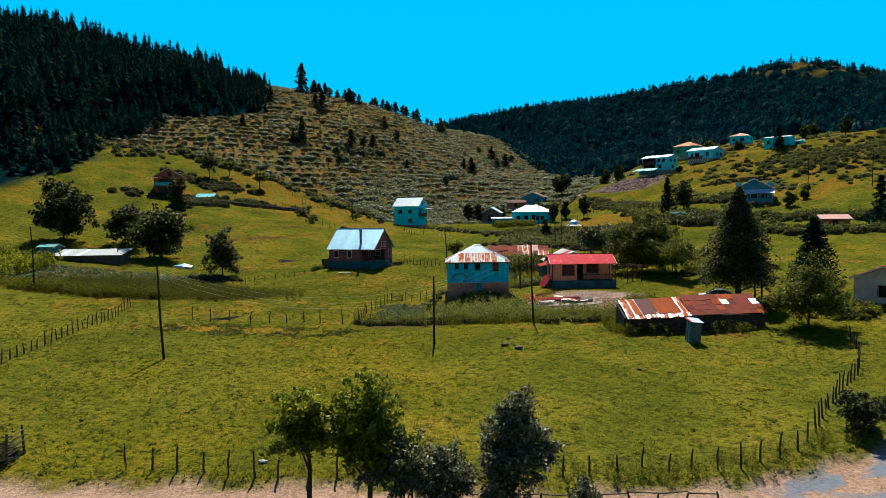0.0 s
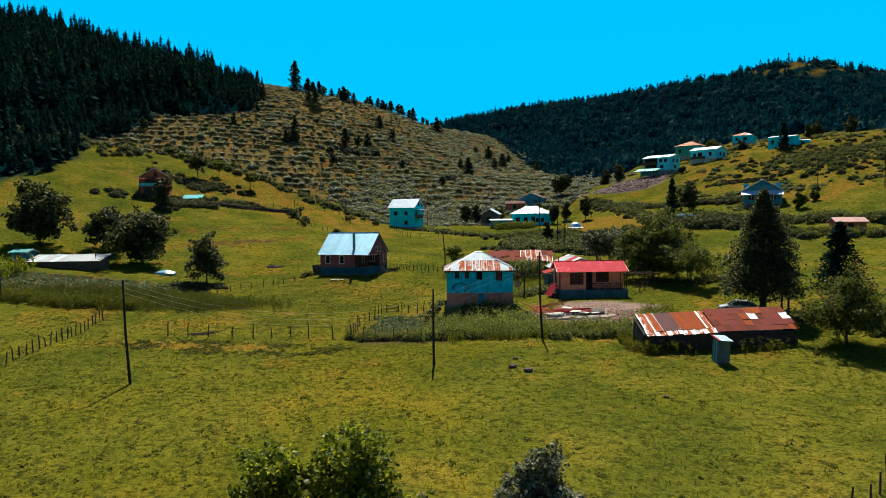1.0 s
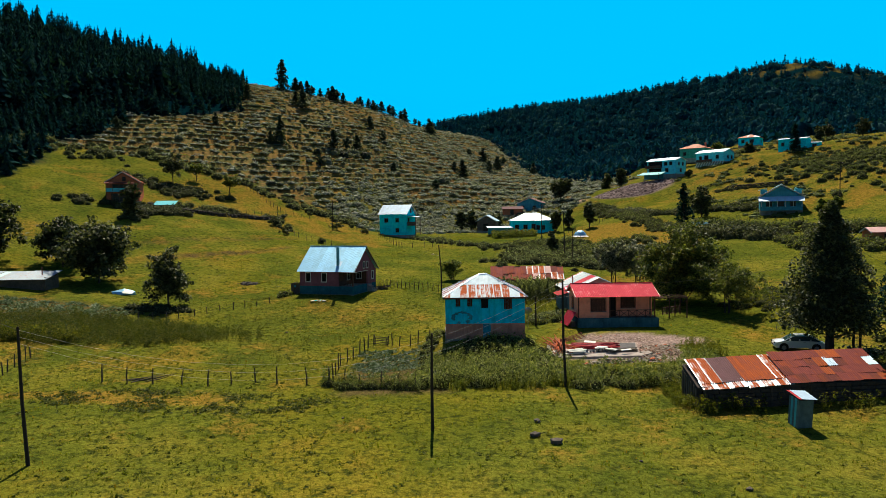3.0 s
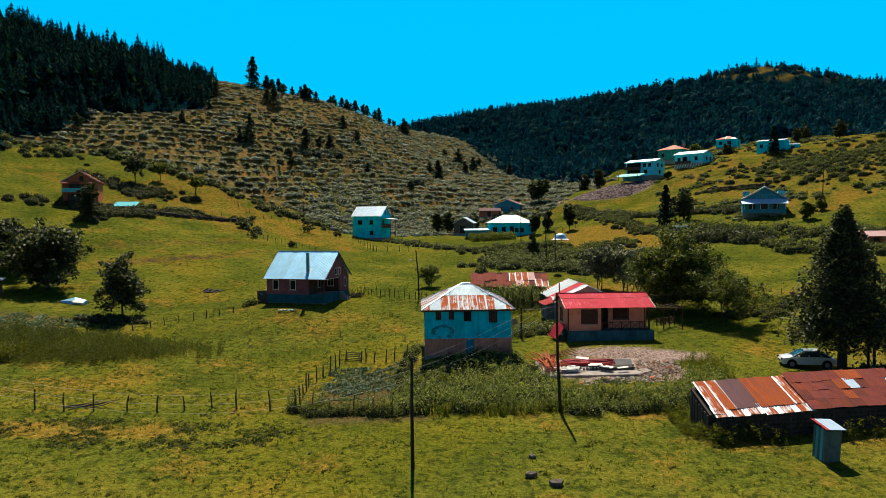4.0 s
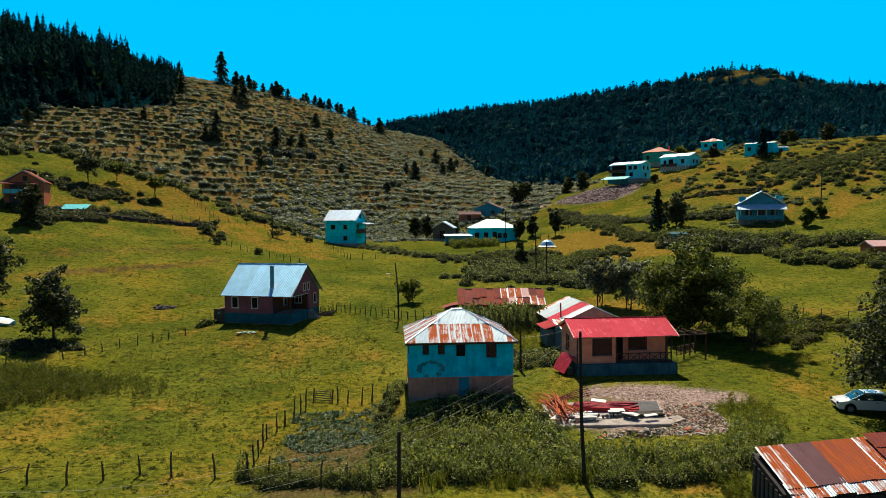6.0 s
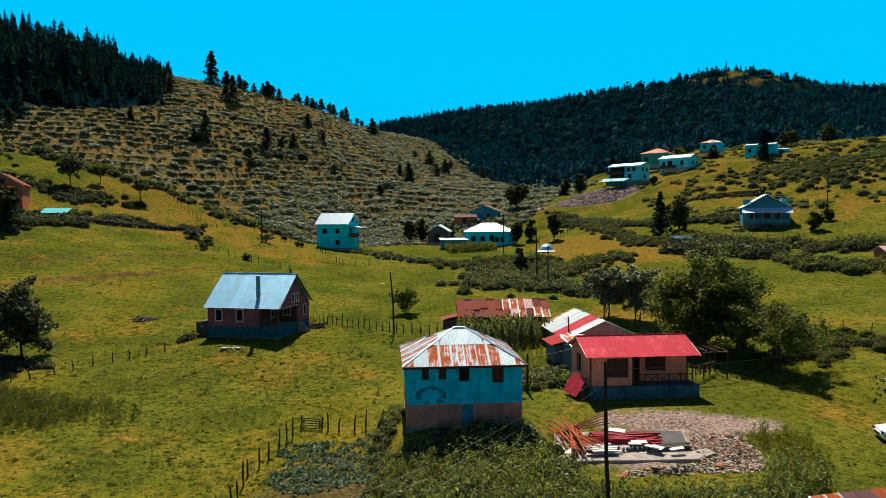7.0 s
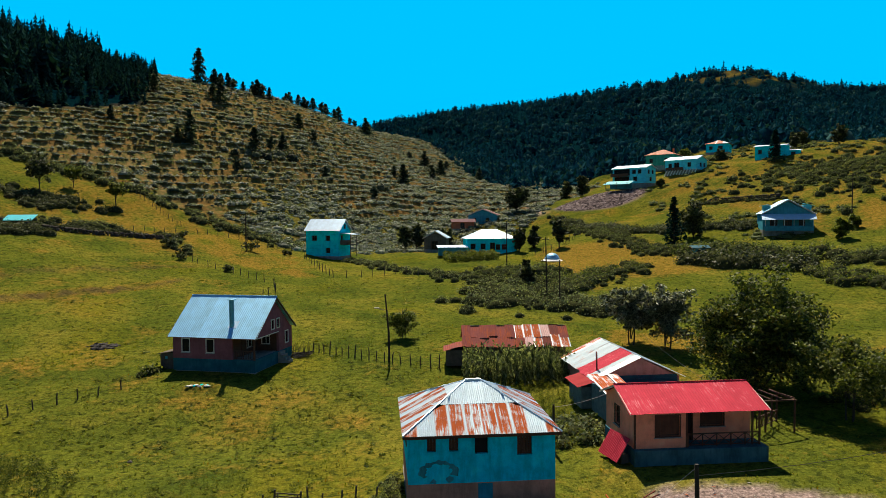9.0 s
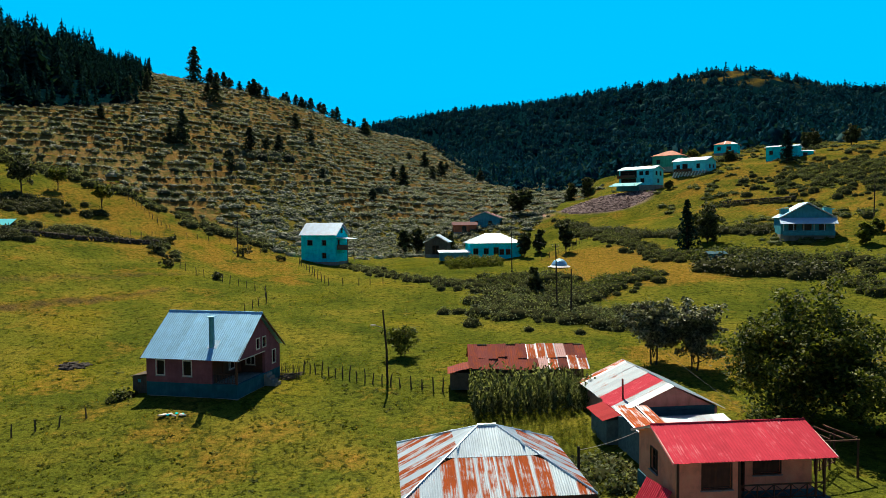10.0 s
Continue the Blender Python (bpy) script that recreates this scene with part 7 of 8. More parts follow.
hedge("vine-covered bushes between barn and house", [(9.5, 101.5), (11, 104.5), (12.2, 102)], 50, 1.8, 0.6, 1.2, "hedge_grey", 18, bushes)
hedge("weedy bushes along the shady side of the turquoise house", [(-2.8, 89.5), (-2.0, 95.0)], 22, 0.8, 0.4, 0.8, "weed_grey", 19, leafy_mass)
hedge("bushes round the bottom of the meadow tree", [(-43, 113.5), (-39, 113), (-36, 114)], 40, 2.0, 0.5, 1.0, "leaf_dark", 20, bushes)
hedge("green shrubs beside the pasture below the walnut", [(35, 104), (38, 108), (42, 111), (47, 112)], 80, 4, 0.6, 1.6, "weed", 21)
hedge("bushes between grey house and round tree", [(41, 73), (43, 77), (44, 82), (42, 88)], 70, 3.2, 0.7, 1.7, "weed", 22, bushes)
hedge("dark rank growth around the big spruce", [(32.2, 81.4), (34, 80.8), (38, 82.0)], 60, 1.6, 0.7, 1.4, "leaf_dark", 23, bushes)
for k, (x_, y_, r_) in enumerate(((-30.0, 201.0, 2.6), (-38.8, 182.6, 1.6), (-29.8, 178.6, 1.2), (-43.2, 190.5, 2.2), (-43.5, 200, 1.4), (-23.5, 205, 1.4))):
    broadleaf("round dark bush growing at a field edge", x_, y_, r_ * 1.0, r_, 500, 0.2, M["leaf_dark"], 120 + k, 0.0, 9, "field bushes", "hedge_grey", "hedge_grey", stems=2)

# tall weeds in front of the turquoise house
rng = np.random.default_rng(33)


def tuft_shape(g, blades=6, spread_=0.35, curl=0.35, wide=0.07):
    v, f = [], []
    for k in range(blades):
        a = g.uniform(0, math.tau)
        r = g.uniform(0, spread_)
        x0, y0, h_ = math.cos(a) * r, math.sin(a) * r, g.uniform(0.6, 1.0)
        b = g.uniform(0, math.tau)
        c = g.uniform(0.1, curl)
        wx, wy = math.cos(b + 1.57) * wide, math.sin(b + 1.57) * wide
        ex, ey = x0 + math.cos(b) * c, y0 + math.sin(b) * c
        n = len(v)
        v += [(x0 - wx, y0 - wy, -0.05), (x0 + wx, y0 + wy, -0.05), (ex + wx * 0.3, ey + wy * 0.3, h_), (ex - wx * 0.3, ey - wy * 0.3, h_ * 0.96)]
        f.append((n, n + 1, n + 2, n + 3))
    return np.array(v), np.array(f)


def leafy_stalk(g, leaves=16, wide=0.16):
    """A tall weed or maize stalk one metre high with leaves on all sides."""
    p = np.stack([g.normal(size=leaves) * 0.12, g.normal(size=leaves) * 0.12, g.uniform(0.1, 1.0, leaves)], 1)
    return leaf_quads(g, p, wide, 0.3, 0.4)


weeds = [leafy_stalk(rng, 40, 0.08) for _ in range(6)]


def weed_patch(x, y):
    edge = np.interp(x, (-11.5, -9, -4, 0, 4, 9, 14, 18, 21), (79.6, 78.2, 77.2, 76.6, 76.0, 75.4, 75.0, 75.8, 78.5))
    back = np.interp(x, (-11.5, -4, -2.5, 0, 7, 8.5, 11, 16, 19, 21), (80.9, 78.9, 84.5, 88.6, 88.4, 82.0, 79.4, 79.2, 80.5, 83.0))
    return smooth(-0.3, 0.6, y - edge + 0.4 * wave(x, y, 5, 61)) * (1 - smooth(-0.6, 0.5, y - back + 0.5 * wave(x, y, 4, 62)))


x, y = wanted(rng, 4600, (-12, 22), (74, 90), weed_patch)
plant("tall_weeds", weeds, x, y, 0.5, 1.6, M["weed_grey"], "thick tall weeds and nettles in front of houses", "weeds", 0.75)
x, y = wanted(rng, 5200, (-12, 22), (74, 90), lambda x, y: weed_patch(x, y) * smooth(-0.5, 0.6, wave(x, y, 5, 63)))
plant("weed_tips", [tuft_shape(rng, 5, 0.3, 0.4, 0.035) for _ in range(6)], x, y, 0.6, 1.2, M["weed"], "long grass standing over the weeds", "grass", 0.8)
x, y = wanted(rng, 380, (-3.5, 8.6), (77.5, 89.2), lambda x, y: smooth(0, 1, y - 77.2) * (1 - smooth(88.3, 89.2, y)) * (1 - smooth(7.2, 8.4, x) * smooth(83, 85, y)))
plant("house_front_weeds", leafy_mass, x, y, 0.6, 1.4, M["weed_grey"], "rank leafy growth up to the walls of the turquoise house", "weeds", 0.9)
x, y = wanted(rng, 300, (8, 21), (75.2, 81.5), lambda x, y: weed_patch(x, y))
plant("house_front_weeds", leafy_mass, x, y, 0.5, 1.0, M["weed_grey"], "rank leafy growth before a building yard", "weeds", 0.9)
x, y = wanted(rng, 900, (17, 24), (80, 90), lambda x, y: 0.8 * (1 - smooth(0.8, 1.0, np.hypot((x - 22.6) / 2.3, (y - 84.5) / 3.6))))
plant("tall_weeds", weeds, x, y, 0.5, 1.1, M["weed"], "tall weeds growing round a heap of rubble", "weeds", 0.75)
x, y = wanted(rng, 150, (-11.4, -3), (77, 80.8), lambda x, y: weed_patch(x, y))
plant("house_front_weeds", leafy_mass, x, y, 0.4, 0.9, M["hedge"], "dark rank weeds along a garden fence", "weeds", 0.9)
cabbage = [clump_shape(rng, 20, 0.6, 0.32, 0.9) for _ in range(4)]
x, y = wanted(rng, 900, (-10, -2.6), (82.5, 92), lambda x, y: 0.9 * smooth(0.0, 0.5, wave(x, y, 6, 71) + 0.7))
plant("cabbage_patch", cabbage, x, y, 0.16, 0.32, M["cabbage"], "rows of blue-green cabbages in a garden plot", "vegetables", 1.0)
x, y = wanted(rng, 1300, (-71, -42), (100, 113), lambda x, y: 0.8 + 0 * x)
plant("cabbage_patch", cabbage, x, y, 0.25, 0.45, M["cabbage"], "broad field of blue-green cabbages before a shed", "vegetables", 1.1)
maize = [leafy_stalk(rng, 34, 0.13) for _ in range(5)]
x, y = wanted(rng, 700, (4.8, 14.6), (114.6, 119.6), lambda x, y: 0.9 + 0 * x)
x = np.round(x / 0.62) * 0.62 + rng.normal(size=len(x)) * 0.05
plant("maize_patch", maize, x, y, 1.3, 2.7, M["hedge_grey"], "tall dark green maize before an old barn", "maize", 0.42)
x, y = wanted(rng, 900, (-84, -66), (96, 114), lambda x, y: 0.9 + 0 * x)
plant("maize_patch", maize, x, y, 1.6, 2.6, M["leaf_light"], "tall maize growing at the edge of a field", "maize", 0.6)
x, y = wanted(rng, 650, (10, 21), (198, 208), lambda x, y: 0.7 + 0 * x)
plant("maize_patch", maize, x, y, 1.2, 1.9, M["leaf"], "rows of dark green maize below a white house", "maize", 0.7)
x, y = wanted(rng, 1500, (3.5, 12.8), (99.5, 115), lambda x, y: 0.75 * (1 - smooth(12, 13, x)))
plant("tall_weeds", weeds, x, y, 0.3, 0.85, M["weed"], "rank green weeds behind the turquoise house", "weeds", 0.8)
x, y = wanted(rng, 7200, (-62, -22), (92, 108), lambda x, y: 0.95 * (1 - smooth(0.8, 1.05, np.hypot((x + 43) / 20, (y - 99) / 7.5) + 0.12 * wave(x, y, 7, 81))))
plant("tall_weeds", weeds, x, y, 0.5, 1.15, M["tussock"], "rushes and tall weeds in a damp hollow", "weeds", 0.9)
x, y = wanted(rng, 3400, (-38, -6), (70.5, 77.5), lambda x, y: smooth(-0.6, 0.5, wave(x, y, 6, 65) + 0.6 * wave(x, y, 1.9, 66)) * (1 - smooth(0.7, 1.0, np.hypot((x + 22) / 15, (y - 74) / 3.4))))
plant("verge_weeds", [clump_shape(rng, 14, 0.7, 0.3) for _ in range(5)], x, y, 0.06, 0.26, M["tussock"], "dark trampled weeds along a meadow fence", "weeds", 1.2)
x, y = wanted(rng, 800, (-66, -40), (93, 97), lambda x, y: 0.8 + 0 * x)
plant("bean_rows", maize, x, y, 0.8, 1.3, M["weed"], "row of bean plants along a field edge", "vegetables", 0.8)
x, y = wanted(rng, 900, (6, 26), (36.5, 44), lambda x, y: smooth(1.8, 2.6, road_off(x, y)) * (1 - smooth(4.0, 5.5, road_off(x, y))))
plant("bank_weeds", weeds, x, y, 0.3, 0.8, M["weed"], "dark weeds on the roadside bank", "weeds", 1.1)
x, y = wanted(rng, 500, (-20, 4), (36, 41), lambda x, y: smooth(2.0, 2.5, road_off(x, y)) * (1 - smooth(3.0, 3.8, road_off(x, y))))
plant("bank_weeds", weeds, x, y, 0.2, 0.6, M["weed"], "weeds along a roadside fence", "weeds", 1.1)


# ---- grass ----
def bare(x, y):
    dry, scrub, wood, dirt, gravel, crop, lush = cover(x, y)
    return np.maximum(np.maximum(dirt, gravel), crop)


def under_roof(x, y):
    r = np.zeros_like(x)
    for cx, cy, w, d in ((2.7, 93.6, 4.2, 3.9), (-17.4, 124.7, 4.6, 4.6), (17.1, 98, 4.6, 3.2), (17.5, 112, 3.8, 5), (25.2, 74.3, 7.6, 3.0), (12.7, 86.9, 4.9, 3.4)):
        r = np.maximum(r, (np.abs(x - cx) < w) & (np.abs(y - cy) < d))
    return r


tufts = [tuft_shape(rng, 3) for _ in range(8)]
thin = lambda x, y: (1 - bare(x, y)) * (1 - under_roof(x, y))
x, y = wanted(rng, 95000, (-52, 44), (30, 135), lambda x, y: thin(x, y) * (0.3 + 0.7 * smooth(-0.6, 0.5, wave(x, y, 3.1, 91))) * np.where(y < 80, 1.0, 0.6))
plant("meadow_grass", tufts, x, y, 0.06, 0.18, M["grass"], "short uneven green meadow grass", "grass", 1.6)
x, y = wanted(rng, 9000, (-52, 44), (36, 135), lambda x, y: thin(x, y) * smooth(0.15, 0.8, wave(x, y, 9, 92) + 0.5 * wave(x, y, 2.2, 93)))
plant("dry_grass", tufts, x, y, 0.08, 0.24, M["straw"], "tufts of dry yellow grass in the meadow", "grass", 1.4)
x, y = wanted(rng, 7000, (-52, 44), (36, 135), lambda x, y: thin(x, y) * (1 - 0.85 * smooth(3, 8, x) * smooth(85, 90, y)) * smooth(0.5, 1.0, wave(x, y, 6, 94) + 0.6 * wave(x, y, 1.7, 95)))
plant("meadow_weeds", [clump_shape(rng, 22, 0.5, 0.3) for _ in range(5)], x, y, 0.08, 0.26, M["weed"], "dark weeds and thistles scattered in the meadow", "weeds", 1.3)
x, y = wanted(rng, 90, (-52, 44), (38, 130), lambda x, y: thin(x, y))
plant("thistles", weeds, x, y, 0.35, 0.7, M["leaf_dark"], "single dark thistles standing in the meadow", "weeds", 0.6)
x, y = wanted(rng, 26000, (-110, 110), (125, 235), lambda x, y: (1 - bare(x, y)) * (1 - scrub_zone(x, y)) * 0.8)
plant("far_grass", tufts, x, y, 0.08, 0.24, M["grass"], "green and dry grass on the far slopes", "grass", 2.0)
x, y = wanted(rng, 16000, (-110, 160), (150, 330), lambda x, y: (1 - bare(x, y)) * (1 - scrub_zone(x, y)) * smooth(0.2, 0.6, cover(x, y)[0]))
plant("far_dry_grass", tufts, x, y, 0.1, 0.25, M["straw"], "tall dry orange grass on the far slopes", "grass", 2.0)
x, y = wanted(rng, 3600, (70, 175), (185, 310), lambda x, y: 0.8 * smooth(0.0, 0.7, wave(x, y, 18, 97)) * (1 - bare(x, y)))
plant("slope_shrubs", shrubs, x, y, 0.4, 1.1, M["hedge"], "green shrubs on the slope below the upper houses", "shrubs", 1.5)


# ---- heap of building material, rocks and a parked car ----
def lump(rr, size):
    bm = bmesh.new()
    bmesh.ops.create_icosphere(bm, subdivisions=1, radius=1.0)
    for v in bm.verts:
        v.co = Vector((v.co.x * size[0], v.co.y * size[1], v.co.z * size[2])) * rr.uniform(0.75, 1.2)
    return bm


M["boulder"] = plain("mossy_field_stone", (0.16, 0.13, 0.12), 0.95, 0.25, 0.6, 0.8, grain=0.06)


M["wine"] = plain("wine_red_beams", (0.3, 0.025, 0.045), 0.75, 0.5, 0.4)
M["screed"] = plain("grey_screed", (0.12, 0.12, 0.13), 0.95, 0.5, 0.4, 0.6)
M["greyblock"] = plain("grey_blocks", (0.16, 0.16, 0.17), 0.95, 0.3, 0.5, 0.6)


def building_site():
    rr = random.Random(12)
    base = pose(12.7, 86.9, 6.62, 3.8, -2.6, -10)
    s = thing("concrete_slab", "cracked pale concrete slab on the gravel yard", "slab", base)
    part("slab", boxes(((8.6, 5.0, 0.5), (0, 0, -0.1), (0, 0, 0), 0.04)), M["slab"], s)
    part("screed", boxes(((3.1, 2.3, 0.03), (2.6, 1.2, 0.165), (0, 0, -4), 0.01)), M["screed"], s, "dark grey screed patch")
    part("broken_edge", boxes(((1.6, 0.9, 0.3), (4.6, -1.5, -0.02), (4, -3, 24), 0.03)), M["slab"], s)
    top = base @ pose(0, 0, 0.16)
    t = thing("bar_heap", "tangled heap of rusty orange bars and laths", "building material", top @ pose(-3.1, 0.6, 0.0))
    for k in range(46):
        ln = rr.uniform(3.2, 5.6)
        part("bar", boxes(((ln, 0.06, 0.06), (rr.uniform(-0.7, 0.7), rr.uniform(-0.9, 0.7), 0.08 + 0.014 * k), (0, rr.uniform(-5, 5), 102 + rr.gauss(0, 11)))), M["orange_rust"] if k % 4 else M["redwood"], t)
    for k in range(5):
        part("bar", boxes(((3.4, 0.05, 0.05), (1.0, 1.2 + 0.2 * k, 0.5 + 0.05 * k), (0, -4, 18 + 6 * k))), M["dark_rust"], t)
    t = thing("beam_stack", "stack of wine-red beams lying flat on concrete", "building material", top @ pose(0.2, 0.9, 0.0, 0, 0, -3))
    for k in range(30):
        part("beam", boxes(((rr.uniform(3.6, 4.8), 0.1, 0.09), (rr.uniform(-0.3, 0.3), -0.7 + 0.15 * (k % 10), 0.06 + 0.1 * (k // 10)), (0, rr.uniform(-2, 2), rr.gauss(0, 5)))), M["wine"] if k % 5 else M["red_old"], t)
    t = thing("sheet_stack", "loose white sheets and boards piled on a slab", "building material", top @ pose(-0.5, -0.75, 0.0))
    for k in range(12):
        part("board", boxes(((rr.uniform(1.3, 2.3), 0.16, 0.05), (-1.0 + rr.uniform(-0.3, 0.3), -0.95 + 0.17 * (k % 8), 0.1 + 0.07 * (k // 8) + 0.015 * k), (rr.uniform(-6, 6), rr.uniform(-3, 3), rr.gauss(0, 7)))), M["whitewash"], t)
    for x_, y_, w, d, rz in ((1.5, 0.3, 1.0, 0.5, 8), (2.2, -0.5, 0.9, 0.55, -28), (2.45, -0.65, 0.8, 0.5, -40), (1.2, 0.05, 0.8, 0.4, 3), (3.6, -0.9, 0.9, 0.35, 12), (-2.9, -0.9, 1.0, 0.4, 50), (0.4, 2.4, 1.1, 0.5, -12)):
        part("sheet", boxes(((w, d, 0.04), (x_, y_, 0.3 + 0.05 * w), (rr.uniform(-14, 8), rr.uniform(-8, 8), rz))), M["whitewash"], t)
    part("dark_sheet", boxes(((1.0, 0.7, 0.3), (1.4, 0.1, 0.16), (0, 0, 6), 0.08)), M["dark"], t)
    t = thing("block_row", "row of grey stone blocks on a slab edge", "blocks", top @ pose(0, -1.05, 0.0))
    for k in range(15):
        part("block", lump(rr, (0.16, 0.13, 0.15)), M["greyblock"], t, m=pose(-2.5 + 0.3 * k, rr.uniform(-0.1, 0.1), 0.14, 0, 0, rr.uniform(0, 90)))
    t = thing("plank_pile", "long dark planks stacked at the slab edge", "building material", top @ pose(2.9, -0.75, 0.0, 0, 0, 3))
    for k in range(12):
        part("plank", boxes(((rr.uniform(1.9, 2.7), 0.2, 0.05), (rr.uniform(-0.2, 0.2), -0.3 + 0.22 * (k % 3), 0.04 + 0.06 * (k // 3)), (0, 0, rr.uniform(-4, 4)))), M["darkstone"] if k % 3 else M["plank"], t)
    def heap(label, cx, cy, n, wide, deep, big):
        t = thing("rubble_heap", label, "rubble", pose(cx, cy, ground(cx, cy)))
        for k in range(n):
            u, v = rr.uniform(-1, 1), rr.uniform(-1, 1)
            x_, y_ = u * wide + 0.25 * v * deep, v * deep
            sz = rr.uniform(0.06, big) * (1.5 if rr.random() < 0.12 else 1)
            pile = max(0.0, 0.3 - 0.3 * (u * u + v * v))
            part("rubble", lump(rr, (sz * rr.uniform(0.8, 2.0), sz * rr.uniform(0.3, 0.8), sz * rr.uniform(0.15, 0.4))), (M["mortar"], M["stone"], M["rustwall"], M["brickred"], M["darkstone"])[rr.choice((0, 0, 0, 0, 0, 1, 1, 2, 2, 3, 4))], t,
                 m=pose(x_, y_, ground(cx + x_, cy + y_) - ground(cx, cy) + 0.04 + pile * rr.random(), rr.uniform(-25, 25), rr.uniform(-25, 25), rr.uniform(0, 360)))
    heap("heap of broken stone, brick and pale mortar", 18.7, 85.0, 300, 1.9, 2.9, 0.17)
    heap("scattered rubble along the front of a slab", 14.8, 82.8, 130, 3.4, 0.55, 0.2)
    heap("thin scatter of stones behind a slab", 14.5, 91.0, 40, 4.0, 0.8, 0.08)
    # small debris: brick crumbs, mortar and chips round the slab
    g = np.random.default_rng(19)
    chip = np.array([(-1, -1, 0), (1, -1, 0), (1, 1, 0), (-1, 1, 0), (-0.6, -0.5, 0.8), (0.5, -0.6, 0.9), (0.6, 0.5, 0.7), (-0.5, 0.6, 0.8)])
    sides = np.array([(4, 5, 6, 7), (0, 1, 5, 4), (1, 2, 6, 5), (2, 3, 7, 6), (3, 0, 4, 7)])
    cx_, cy_, cz_ = [], [], []
    for mx, my, rx, ry, n in ((18.7, 84.9, 2.0, 3.0, 1900), (14.6, 82.9, 3.6, 0.7, 600), (17.5, 89.6, 2.5, 0.8, 160)):
        a, r = g.uniform(0, math.tau, n), np.sqrt(g.uniform(0, 1, n))
        cx_.append(mx + np.cos(a) * r * rx)
        cy_.append(my + np.sin(a) * r * ry)
        cz_.append((0.3 if n > 1000 else 0.04) * (1 - r ** 2) * g.uniform(0.2, 1, n))
    x_, y_ = np.concatenate(cx_), np.concatenate(cy_)
    v, f = spread(chip, sides, np.stack([x_, y_, land(x_, y_) - 0.02 + np.concatenate(cz_)], 1), np.stack([g.uniform(0.025, 0.09, len(x_)), g.uniform(0.02, 0.07, len(x_)), g.uniform(0.015, 0.06, len(x_))], 1), g.uniform(0, math.tau, len(x_)))
    stuff("debris", v, f, M["debris"], "crumbs of brick, mortar and stone round a slab", "rubble")
    for x_, y_, sz in ((4.7, 65.0, 0.42), (5.9, 63.9, 0.5), (5.2, 67.6, 0.3), (15.4, 57.5, 0.25), (12.5, 55.0, 0.16), (-8.5, 70, 0.14), (-20.5, 104.0, 0.2), (10.5, 61, 0.14)):
        part_ob = part("boulder", lump(rr, (sz, sz * 0.8, sz * 0.6)), M["boulder"], m=pose(x_, y_, ground(x_, y_) + sz * 0.25, 0, 0, rr.uniform(0, 360)))
        tagged(part_ob, "grey field stone lying in the grass", "rock", "field stones")
    # gravel scree above the lane
    n = 5000
    g = np.random.default_rng(9)
    a, r = g.uniform(0, math.tau, n), np.sqrt(g.uniform(0, 1, n))
    x_, y_ = 62 + np.cos(a) * r * 13.5, 260 + np.sin(a) * r * 9
    v = np.array([(-1, -1, 0), (1, -1, 0), (1, 1, 0), (-1, 1, 0), (-0.6, -0.5, 0.8), (0.5, -0.6, 0.9), (0.6, 0.5, 0.7), (-0.5, 0.6, 0.8)])
    f = np.array([(4, 5, 6, 7), (0, 1, 5, 4), (1, 2, 6, 5), (2, 3, 7, 6), (3, 0, 4, 7)])
    v, f = spread(v, f, np.stack([x_, y_, land(x_, y_)], 1), g.uniform(0.06, 0.3, n) * g.choice((0.8, 1, 1.5), n), g.uniform(0, math.tau, n))
    stuff("scree", v, f, M["scree"], "mauve-grey loose stone scree below the upper houses", "scree")


M["debris"] = foliage("brick_and_mortar", (0.07, 0.05, 0.04), (0.26, 0.17, 0.13), (0.6, 0.5, 0.44), 0.0, 0.95, 0.0)
M["scree"] = foliage("mauve_stone", (0.05, 0.04, 0.043), (0.15, 0.115, 0.12), (0.36, 0.29, 0.29), 0.0, 0.95, 0.0)
building_site()


